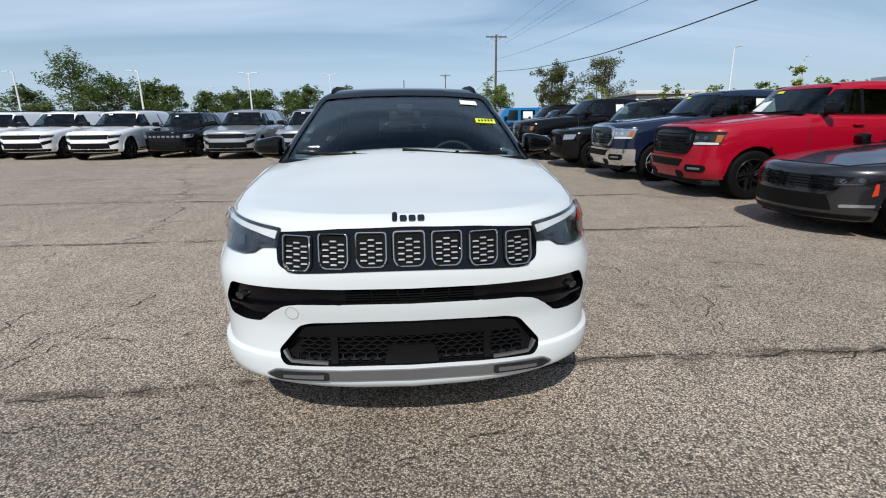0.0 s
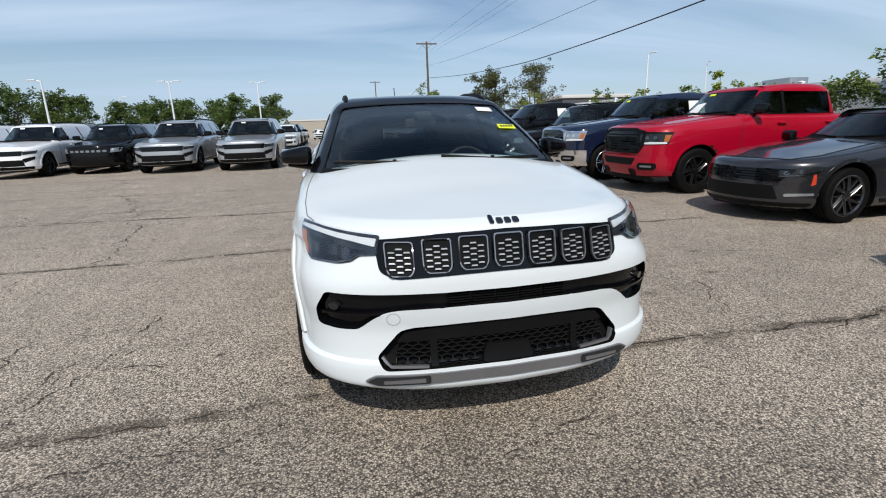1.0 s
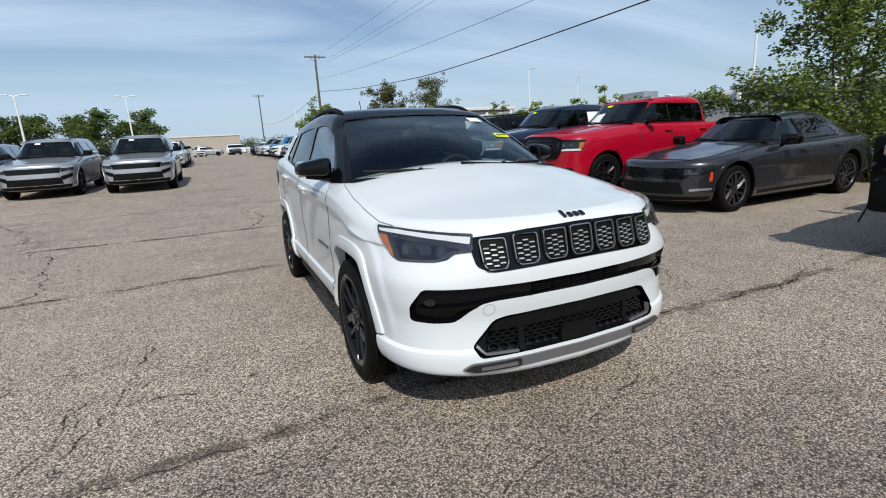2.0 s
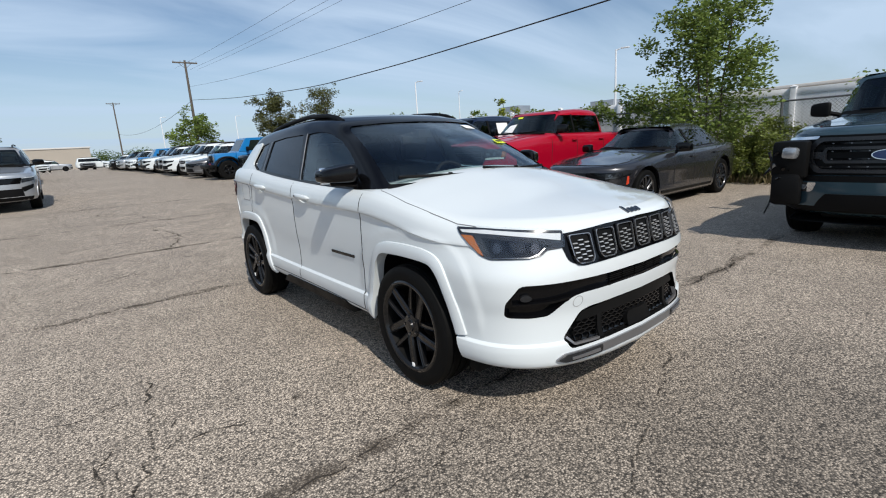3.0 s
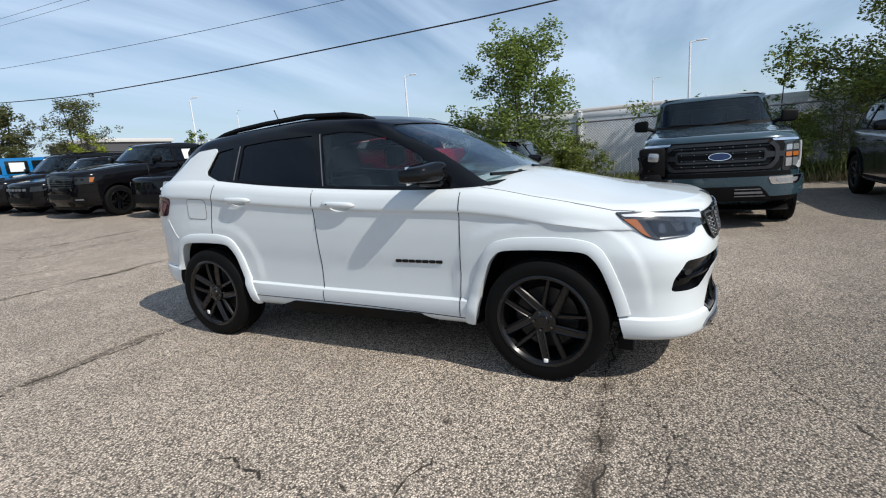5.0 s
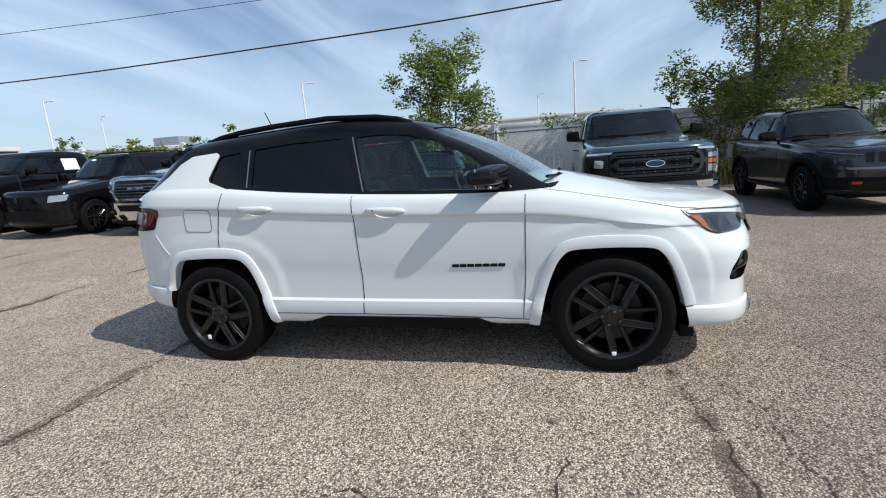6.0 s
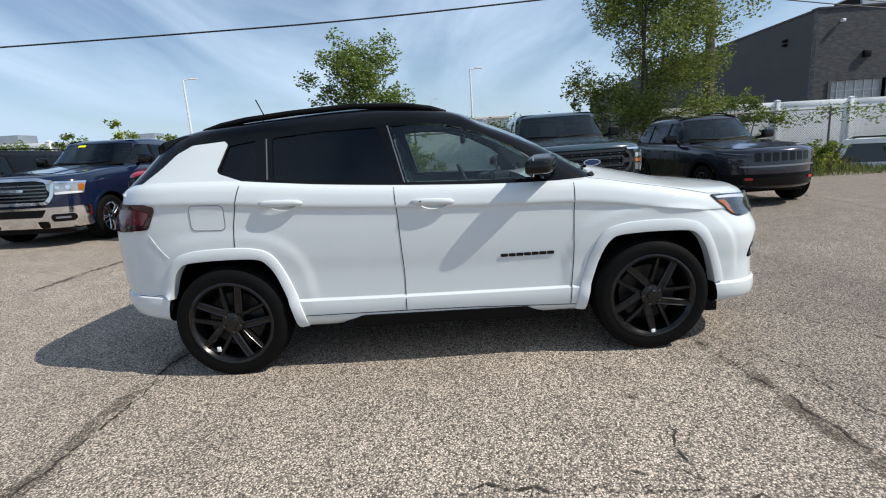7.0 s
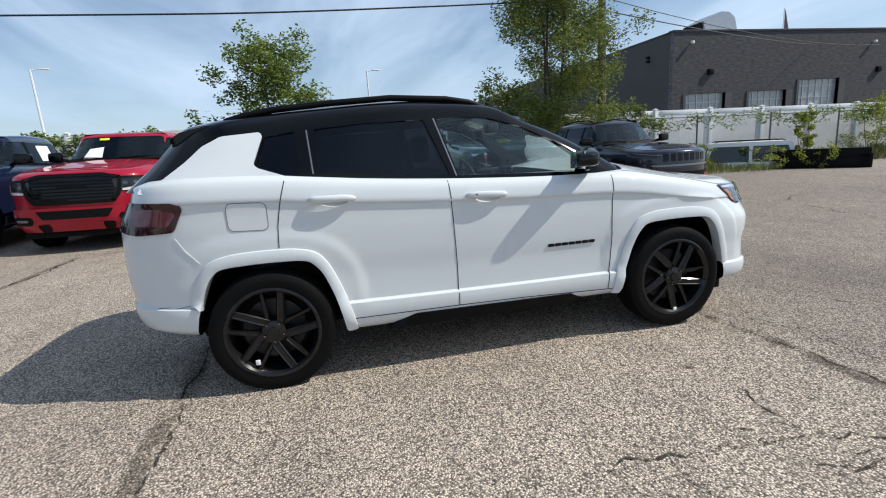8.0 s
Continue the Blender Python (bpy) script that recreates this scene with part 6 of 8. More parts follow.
        part("headrest", b, CABIN, seat)
    b = bmesh.new()
    box(b, -0.50, 0.50, -0.55, 3.1, 0.22, 0.52, 0.05)
    part("underbody", b, TRIM, e)
    for y, dy, dz in ((2.62, 0.105, 0.185), (0.0, -0.01, 0.115)):
        b = bmesh.new()
        box(b, -0.900, -0.892, y + dy - 0.012, y + dy + 0.014, dz - 0.016, dz + 0.016, 0.004)
        part("wheel_tag", b, PAPER, e, "small white wheel tag")
    put_wheels(e, (0, 2.62), 0.796, R, 0.235, 0.252, RIMB, seg=72, spoke_w=0.034)
    return e


hero()

# ---- parked vehicles, right-hand row ----
grey_sedan = vehicle("sedan", CHG, P_GREY)
grey_sedan.matrix_basis = row_x(3.1, 5.67)
tagged(grey_sedan, "dark grey low sedan with black wheels, parked nose out", "car", "parked row by the fence")
TRUCK_SURROUND = [(-0.55, 0.755), (0.55, 0.755), (0.645, 0.89), (0.675, 1.155), (0.42, 1.205), (-0.42, 1.205), (-0.675, 1.155), (-0.645, 0.89)]
TRUCK_RED = dict(TRUCK, bumper=P_RED, grmat=GLOSS, hlmat=LAMPDARK, bars=(0.82, 1.12, 0.56, 6, TRIM), frame=(TRUCK_SURROUND, TRIM, 0.022), sheet=PAPER)
truck_red = vehicle("pickup_truck", TRUCK_RED, P_RED)
truck_red.matrix_basis = row_x(6.08, 5.83)
tagged(truck_red, "bright red crew-cab pickup truck with black grille", "pickup truck", "parked row by the fence")
TRUCK_NAVY = dict(TRUCK, bumper=CHROME, grmat=GLOSS, hlmat=LAMP, logo=CHROME, brow=CHROME, eye=CHROME, paper=1, bars=(0.82, 1.12, 0.56, 5, DCHROME), frame=(TRUCK_SURROUND, CHROME, 0.026), rimmat=CHROME)
truck_navy = vehicle("pickup_truck", TRUCK_NAVY, P_NAVY)
truck_navy.matrix_basis = row_x(8.68, 5.55)
tagged(truck_navy, "navy blue crew-cab pickup truck with chrome bumper and grille", "pickup truck", "parked row by the fence")
dur = vehicle("suv", DUR, P_BLACK)
dur.matrix_basis = row_x(11.4, 5.20)
tagged(dur, "black three-row SUV with paper sticker, parked nose out", "suv", "parked row by the fence")
smashed_truck = vehicle("pickup_truck", SMASHED, P_STONE)
smashed_truck.matrix_basis = row_x(-1.165, 5.05)
tagged(smashed_truck, "blue-grey pickup truck with smashed front corner", "pickup truck", "parked row by the fence")
chk = vehicle("suv", CHK, P_CHK)
chk.matrix_basis = row_x(-4.55, 5.4)
tagged(chk, "dark blue-black compact SUV with black arches", "suv", "parked row by the fence")
gcl = vehicle("suv", GC, P_WHITE)
gcl.matrix_basis = on_lot(-11.0, 16.2)
tagged(gcl, "white large SUV with black grille, parked nose out", "suv", "parked row opposite")
cmpb = vehicle("suv", CMP, P_BLACK)
cmpb.matrix_basis = on_lot(-8.75, 16.8)
tagged(cmpb, "black compact SUV with chrome grille slots", "suv", "parked row opposite")
for x, y, pm, lb in ((-13.65, 16.8, P_WHITE, "white large SUV with black grille, parked nose out"), (-16.25, 17.2, P_WHITE, "white large SUV with black grille, parked nose out"),
                     (-6.2, 15.85, P_SILVER, "silver-grey large SUV with white paper sticker"), (-3.6, 15.5, P_SILVER, "silver-grey large SUV with white paper sticker"),
                     (-18.9, 17.4, P_SILVER, "silver-grey large SUV with white paper sticker")):
    tagged(recolour(gcl, pm, on_lot(x, y)), lb)
# more vehicles behind and further along
for x, y, pm, src in ((-12.6, 26.5, P_DGREY, dur), (-9.9, 26.8, P_SILVER, gcl), (-7.2, 26.2, P_BLACK, dur), (-4.4, 25.6, P_DGREY, gcl), (-15.4, 27.0, P_BLACK, gcl), (-18.2, 27.0, P_SILVER, gcl), (-3.9, 31.5, WHITE, cmpb), (-4.0, 36.5, P_BLACK, gcl), (-4.2, 42.0, P_GREY, dur), (-4.3, 47.0, WHITE, gcl)):
    tagged(recolour(src, pm, on_lot(x, y, 180 if y < 30 else 0)), "distant parked SUV in the rows behind", "suv", "rows behind")
for y, x, src, pm, lb in ((14.15, 4.75, truck_navy, P_BLACK, "black pickup truck parked nose out"), (16.7, 4.75, cmpb, P_BLACK, "black compact SUV parked nose out"), (19.0, 4.80, dur, P_BLACK, "black SUV with dark grille parked nose out")):
    c = recolour(src, pm, row_x(y, x))
    tagged(c, lb, "", "parked row by the fence")
    for o in c.children_recursive:
        if o.type == "MESH" and o.data.materials[0].name in ("chrome", "rim_silver"):
            o.data = o.data.copy()
            o.data.materials[0] = GLOSS
        elif o.type == "MESH" and o.data.materials[0].name in ("lamp_lens", "lamp_white"):
            o.data = o.data.copy()
            o.data.materials[0] = LAMPDARK

# ---- the blue off-roader and the long row beyond ----


def off_roader():
    """A boxy open-fendered off-road car."""
    e = group_of("off_road_car")
    R = 0.42
    bm = bmesh.new()
    box(bm, -0.72, 0.72, 0.45, 3.55, 0.55, 1.18, 0.04)
    box(bm, -0.62, 0.62, -0.45, 0.55, 0.60, 1.16, 0.06)
    part("body", bm, P_BLUE, e, "bright blue body tub and hood")
    bm = bmesh.new()
    prism(bm, [(0.55, 1.16), (0.95, 1.78), (3.48, 1.80), (3.56, 1.16)], lambda u, v, d: (d * (1 - 0.10 * (v - 1.16)), u, v), -0.72, 0.72)
    bmesh.ops.bevel(bm, geom=bm.edges[:], offset=0.03, segments=2, affect="EDGES")
    sk = Skin(bm)
    part("hard_top", bm, P_BLUE, e, "bright blue hard top")
    for side in "rl":
        for poly in ([(0.98, 1.22), (1.55, 1.22), (1.55, 1.68), (1.14, 1.68)], [(1.68, 1.22), (2.38, 1.22), (2.38, 1.68), (1.68, 1.68)], [(2.5, 1.22), (3.4, 1.22), (3.36, 1.68), (2.5, 1.68)]):
            part("side_window", sk.lay(rounded(poly, 0.04), side, 0.004, 0.01, 0.3), CARGLASS, e)
        part("price_sheet", sk.lay([(1.80, 1.30), (2.26, 1.30), (2.26, 1.62), (1.80, 1.62)], side, 0.008, 0.002, 0.4), PAPER, e, "white price sheet")
    part("windshield", sk.lay(rounded([(-0.60, 1.22), (0.60, 1.22), (0.55, 1.70), (-0.55, 1.70)], 0.04), "f", 0.006, 0.01, 0.3), CARGLASS, e)
    for s in (-1, 1):
        for y in (0.0, 2.95):
            bm = bmesh.new()
            o, i_ = arch_poly(y, R, 0.60, 0.60, 0.62), arch_poly(y, R, 0.54, 0.53, 0.62)
            prism(bm, o[1:-1] + i_[1:-1][::-1], lambda u, v, d: (d * s, u, v), 0.60, 0.94)
            part("fender", bm, TRIM, e, "wide black fender")
        for y in (1.62, 2.45):
            bm = bmesh.new()
            box(bm, *sorted((s * 0.715, s * 0.728)), y - 0.006, y + 0.006, 0.62, 1.18)
            part("door_seam", bm, GAP, e)
            bm = bmesh.new()
            box(bm, *sorted((s * 0.72, s * 0.76)), y - 0.18, y - 0.05, 1.04, 1.07, 0.01)
            part("door_handle", bm, TRIM, e)
        bm = bmesh.new()
        box(bm, *sorted((s * 0.72, s * 0.98)), 0.88, 0.98, 1.20, 1.40, 0.04)
        part("wing_mirror", bm, TRIM, e)
        bm = bmesh.new()
        tube(bm, [(s * 0.42, -0.40, 0.93), (s * 0.42, -0.475, 0.93)], 0.11, 16)
        part("headlight", bm, LAMP, e)
    bm = bmesh.new()
    box(bm, -0.60, 0.60, -0.465, -0.44, 0.72, 1.12, 0.02)
    g = part("grille", bm, P_BLUE, e)
    for k in range(7):
        bm = bmesh.new()
        box(bm, -0.27 + k * 0.09 - 0.025, -0.27 + k * 0.09 + 0.025, -0.475, -0.46, 0.76, 1.06, 0.005)
        part("grille_slot", bm, TRIM, g)
    bm = bmesh.new()
    box(bm, -0.85, 0.85, -0.78, -0.55, 0.50, 0.68, 0.04)
    part("bumper", bm, TRIM, e)
    bm = bmesh.new()
    box(bm, -0.5, 0.5, -0.5, 3.4, 0.35, 0.58, 0.03)
    part("underbody", bm, TRIM, e)
    put_wheels(e, (0, 2.95), 0.79, R, 0.29, 0.22, RIMB, seg=28, spokes=5, double=False, spoke_w=0.06)
    return e


wr = off_roader()
wr.matrix_basis = row_x(21.5, 3.85)
tagged(wr, "bright blue boxy off-road car with black fenders", "off-road car", "parked row by the fence")
wr2 = copy_thing(wr, row_x(45.2, 3.9))
for k in range(19):
    y = 24.4 + k * 2.62
    if abs(y - 45.2) < 1.8:
        continue
    src, pm, lb = [(grey_sedan, P_DGREY, "dark grey sedan parked in the far row"), (cmpb, WHITE, "white compact SUV parked in the far row"), (gcl, WHITE, "white SUV parked in the far row"), (dur, P_SILVER, "silver SUV parked in the far row"),
                   (cmpb, P_GREY, "dark compact SUV parked in the far row"), (gcl, WHITE, "white SUV parked in the far row"), (dur, P_BLACK, "black SUV parked in the far row"), (cmpb, P_BLUE, "blue compact SUV parked in the far row")][k % 8]
    tagged(recolour(src, pm, row_x(y, 3.85 + 0.2 * math.sin(k * 2.1))), lb, "", "far row by the fence")
for k in range(9):
    src, pm = [(gcl, P_DGREY), (dur, WHITE), (cmpb, P_SILVER)][k % 3]
    tagged(recolour(src, pm, on_lot(-14 + k * 2.7, 88 + (k % 2) * 1.2, 90 * (k % 2))), "distant vehicle at the end of the lot", "", "far end of the lot")

# ---- fences, trees, poles, buildings ----


def leaf_cloud(bm, centres, count, size, rnd, flat=0.35):
    """Leaves as small bent quads, scattered thickly about the centres (place, radius)."""
    verts, faces = [], []
    tot = sum(r * r for _, r in centres)
    for c, r in centres:
        for _ in range(int(count * r * r / tot)):
            d = Vector((rnd.gauss(0, 1), rnd.gauss(0, 1), rnd.gauss(0, 0.8)))
            d = d.normalized() * r * rnd.random() ** 0.45
            p = c + d
            a = Vector((rnd.gauss(0, 1), rnd.gauss(0, 1), rnd.gauss(0, flat))).normalized()
            b = a.cross(Vector((rnd.gauss(0, 1), rnd.gauss(0, 1), rnd.gauss(0, 1)))).normalized()
            s = size * rnd.uniform(0.6, 1.25)
            n = a.cross(b)
            q = [p - a * s, p + b * s * 0.55 + n * s * 0.12, p + a * s, p - b * s * 0.55 + n * s * 0.12]
            bm.faces.new([bm.verts.new(v) for v in q])


def tree(label, base, height, spread, leafmat, leaves, size, seed, trunk=0.10, stems=1, bare=0.25, limbs=16, lean=0.0, name="tree", squash=0.55):
    rnd = random.Random(seed)
    base = Vector((base[0], base[1], G(base[1]) - 0.03))
    e = group_of(name, Matrix.Translation(base))
    tagged(e, label, "tree")
    bt, tips = bmesh.new(), []
    for sidx in range(stems):
        ang = 2 * math.pi * sidx / stems + rnd.random()
        off = Vector((math.cos(ang), math.sin(ang), 0)) * (0.12 * (stems > 1))
        top = off * (3 + spread) + Vector((lean, 0, height * rnd.uniform(0.82, 0.95)))
        pts = [off.lerp(top, t) + Vector((rnd.gauss(0, 0.04), rnd.gauss(0, 0.04), 0)) * height * 0.25 * t for t in (0, 0.2, 0.4, 0.6, 0.8, 1)]
        tube(bt, pts, trunk / math.sqrt(stems), 8, trunk * 0.18)
        for k in range(limbs // stems):
            t = bare + (1 - bare) * (k + rnd.random()) / (limbs / stems)
            f = t * 5
            i = min(4, int(f))
            a = pts[i].lerp(pts[i + 1], f - i)
            an = rnd.random() * 6.28
            reach = spread * (1 - 0.62 * max(0, t - 0.35) / 0.65) * rnd.uniform(0.55, 1.1)
            tip = a + Vector((math.cos(an) * reach, math.sin(an) * reach, reach * rnd.uniform(0.1, 0.7)))
            midp = a.lerp(tip, 0.5) + Vector((0, 0, reach * 0.08))
            tube(bt, [a, midp, tip], trunk * 0.28 * (1.1 - t), 5, trunk * 0.05)
            tips += [(tip, spread * rnd.uniform(0.20, 0.36)), (midp, spread * rnd.uniform(0.16, 0.30))]
            for _ in range(2):
                tw = tip + Vector((rnd.gauss(0, 0.3), rnd.gauss(0, 0.3), rnd.gauss(0.1, 0.25))) * spread * 0.6
                tube(bt, [midp.lerp(tip, 0.6), tw], trunk * 0.05, 4, trunk * 0.02)
                tips.append((tw, spread * rnd.uniform(0.10, 0.22)))
        tips.append((pts[-1], spread * 0.22))
    part("trunk", bt, BARK, e)
    bl = bmesh.new()
    leaf_cloud(bl, tips, leaves, size, rnd)
    c = part("crown", bl, leafmat, e, "", 0)
    c["kind"] = "stuff"
    return e


def weeds(name, label, x0, x1, y0, y1, count, h, leafmat, seed, bias=0.0):
    rnd = random.Random(seed)
    bm = bmesh.new()
    for _ in range(count):
        x, y = rnd.uniform(x0, x1), rnd.uniform(y0, y1)
        clump = 0.5 + 0.9 * max(0, noise.noise(Vector((x * 0.7, y * 0.7, seed))))
        hh = h * rnd.uniform(0.4, 1.1) * clump
        a = rnd.random() * 6.28
        lean = Vector((math.cos(a), math.sin(a), 0)) * hh * rnd.uniform(0.1, 0.5)
        w = Vector((-math.sin(a), math.cos(a), 0)) * rnd.uniform(0.004, 0.011)
        p = Vector((x, y, G(y)))
        m = p + lean * 0.4 + Vector((0, 0, hh * 0.6))
        t = p + lean + Vector((0, 0, hh))
        v = [bm.verts.new(q) for q in (p - w, p + w, m + w, t, m - w)]
        bm.faces.new(v)
    ob = part(name, bm, leafmat, None, "", 0)
    tagged(ob, label, "weeds", "", "stuff")


def chain_fence(x, y0, y1, h):
    f = group_of("chain_link_fence", Matrix.Translation((x, y0, 0)))
    tagged(f, "chain-link fence with dark steel posts and top rail", "fence")
    L = y1 - y0
    n = int(L / 3.05)
    for k in range(n + 1):
        b = bmesh.new()
        tube(b, [(0, k * L / n, 0), (0, k * L / n, h + 0.04)], 0.03, 8)
        bmesh.ops.create_icosphere(b, subdivisions=1, radius=0.036, matrix=Matrix.Translation((0, k * L / n, h + 0.05)))
        part("post", drape(b, y0), STEEL, f)
    b = bmesh.new()
    tube(b, [(0, L * k / 60, h) for k in range(61)], 0.021, 8)
    part("top_rail", drape(b, y0), STEEL, f)
    b = bmesh.new()
    step = 0.078
    for k in range(int((L + h) / step)):
        for s in (0, 1):
            a0 = k * step - h
            p, q = (a0, 0.03), (a0 + h, h)
            if p[0] < 0:
                p = (0, 0.03 - p[0])
            if q[0] > L:
                q = (L, h - (q[0] - L))
            if q[1] - p[1] < 0.05:
                continue
            if s:
                p, q = (L - p[0], p[1]), (L - q[0], q[1])
            d = 0.003 if s else -0.003
            v = [b.verts.new((d, p[0] - 0.0042, p[1])), b.verts.new((d, p[0] + 0.0042, p[1])), b.verts.new((d, q[0] + 0.0042, q[1])), b.verts.new((d, q[0] - 0.0042, q[1]))]
            b.faces.new(v)
    tagged(part("wire_mesh", drape(b, y0), STEEL, f, "galvanised diamond wire mesh", 0), kind="stuff")


def white_fence(x, y0, y1, h):
    f = group_of("privacy_fence", Matrix.Translation((x, y0, 0)))
    tagged(f, "white vinyl privacy fence with square capped posts", "fence")
    L, w = y1 - y0, 2.42
    n = int(L / w)
    for k in range(n + 1):
        y = k * L / n
        b = bmesh.new()
        box(b, -0.065, 0.065, y - 0.065, y + 0.065, 0, h + 0.03, 0.006)
        box(b, -0.075, 0.075, y - 0.075, y + 0.075, h + 0.03, h + 0.05, 0.005)
        r = bmesh.ops.create_cone(b, cap_ends=True, segments=4, radius1=0.095, radius2=0.01, depth=0.03, matrix=pose(0, y, h + 0.065, 0, 0, 45))
        part("post", drape(b, y0), VINYL, f)
        if k < n:
            for z0, z1 in ((h - 0.16, h), (0.06, 0.22)):
                b = bmesh.new()
                box(b, -0.025, 0.025, y + 0.07, y + L / n - 0.07, z0, z1, 0.006)
                part("rail", drape(b, y0), VINYL, f)
            b = bmesh.new()
            m = 14
            for j in range(m):
                a = y + 0.07 + (L / n - 0.14) * j / m
                box(b, -0.012, 0.012, a + 0.003, a + (L / n - 0.14) / m - 0.003, 0.2, h - 0.14)
            tagged(part("infill", drape(b, y0), VINYL, f), kind="stuff")


def light_pole(base, h, arms, label="white lot light pole with flat lamp head"):
    e = group_of("light_pole", Matrix.Translation((base[0], base[1], G(base[1]))))
    tagged(e, label, "light pole")
    b = bmesh.new()
    tube(b, [(0, 0, 0), (0, 0, h)], 0.10, 8, 0.06)
    part("pole", b, POLEW, e)
    for dx, dy in arms:
        b = bmesh.new()
        d = Vector((dx, dy, 0)).normalized()
        tube(b, [(0, 0, h - 0.05), d * 0.3 + Vector((0, 0, h + 0.02))], 0.04, 6)
        M = pose(d.x * 0.65, d.y * 0.65, h + 0.05, 0, 0, math.degrees(math.atan2(d.y, d.x)))
        box(b, -0.30, 0.30, -0.15, 0.15, -0.035, 0.035, 0.015, M)
        part("lamp_head", b, POLEW, e)


def utility_pole(base, h, label, cross=True):
    e = group_of("utility_pole", Matrix.Translation((base[0], base[1], G(base[1]))))
    tagged(e, label, "utility pole")
    b = bmesh.new()
    tube(b, [(0, 0, 0), (0.02, 0, h * 0.5), (0, 0, h)], 0.17, 10, 0.11)
    part("pole", b, WOOD, e)
    if cross:
        b = bmesh.new()
        box(b, -1.25, 1.25, -0.06, 0.06, h - 0.32, h - 0.18, 0.01)
        part("crossarm", b, WOOD, e)
        for s in (-1, 1):
            b = bmesh.new()
            tube(b, [(0, 0.06, h - 0.85), (s * 0.62, 0.06, h - 0.3)], 0.025, 5)
            part("brace", b, STEEL, e)
            for x in (0.45, 1.15):
                b = bmesh.new()
                tube(b, [(s * x, 0, h - 0.18), (s * x, 0, h - 0.02)], 0.045, 6, 0.03)
                part("insulator", b, GALV, e)


def wire(pts, r, label):
    """A hanging cable, smooth through the points."""
    cs = [curve([(i, p[k]) for i, p in enumerate(pts)]) for k in range(3)]
    n = (len(pts) - 1) * 10
    b = bmesh.new()
    tube(b, [tuple(c(i * (len(pts) - 1) / n) for c in cs) for i in range(n + 1)], r, 6)
    tagged(part("overhead_cable", b, WIRE, None), label, "cable")


def sag(a, b, drop, n=9):
    a, b = Vector(a), Vector(b)
    return [tuple(a.lerp(b, i / (n - 1)) - Vector((0, 0, drop * 4 * (i / (n - 1)) * (1 - i / (n - 1))))) for i in range(n)]


def brick_wall_mat():
    m = bpy.data.materials.new("split_face_block")
    m.use_nodes = True
    nt = m.node_tree
    N, L = nt.nodes.new, nt.links.new
    p = nt.nodes["Principled BSDF"]
    tc, mp, br = N("ShaderNodeTexCoord"), N("ShaderNodeMapping"), N("ShaderNodeTexBrick")
    mp.inputs["Rotation"].default_value = (radians(90), 0, radians(90))
    L(tc.outputs["Object"], mp.inputs[0]); L(mp.outputs[0], br.inputs["Vector"])
    br.inputs["Scale"].default_value = 1
    br.inputs["Brick Width"].default_value, br.inputs["Row Height"].default_value, br.inputs["Mortar Size"].default_value = 0.41, 0.205, 0.014
    br.inputs["Color1"].default_value, br.inputs["Color2"].default_value, br.inputs["Mortar"].default_value = (0.105, 0.110, 0.120, 1), (0.165, 0.172, 0.186, 1), (0.060, 0.062, 0.066, 1)
    nz = N("ShaderNodeTexNoise")
    nz.inputs["Scale"].default_value, nz.inputs["Detail"].default_value = 2.6, 6
    flat = N("ShaderNodeMapping"); flat.inputs["Scale"].default_value = (1, 1, 3.2)
    L(tc.outputs["Object"], flat.inputs[0]); L(flat.outputs[0], nz.inputs["Vector"])
    mx = N("ShaderNodeMix"); mx.data_type = "RGBA"; mx.blend_type = "MULTIPLY"; mx.inputs[0].default_value = 0.7
    rg = N("ShaderNodeMapRange"); rg.inputs[1].default_value, rg.inputs[2].default_value, rg.inputs[3].default_value, rg.inputs[4].default_value = 0.3, 0.7, 0.5, 1.35
    L(nz.outputs["Fac"], rg.inputs[0]); L(br.outputs["Color"], mx.inputs[6]); L(rg.outputs[0], mx.inputs[7]); L(mx.outputs[2], p.inputs["Base Color"])
    p.inputs["Roughness"].default_value = 0.9
    bp = N("ShaderNodeBump"); bp.inputs["Strength"].default_value, bp.inputs["Distance"].default_value = 0.5, 0.03
    L(nz.outputs["Fac"], bp.inputs["Height"]); L(bp.outputs[0], p.inputs["Normal"])
    return m


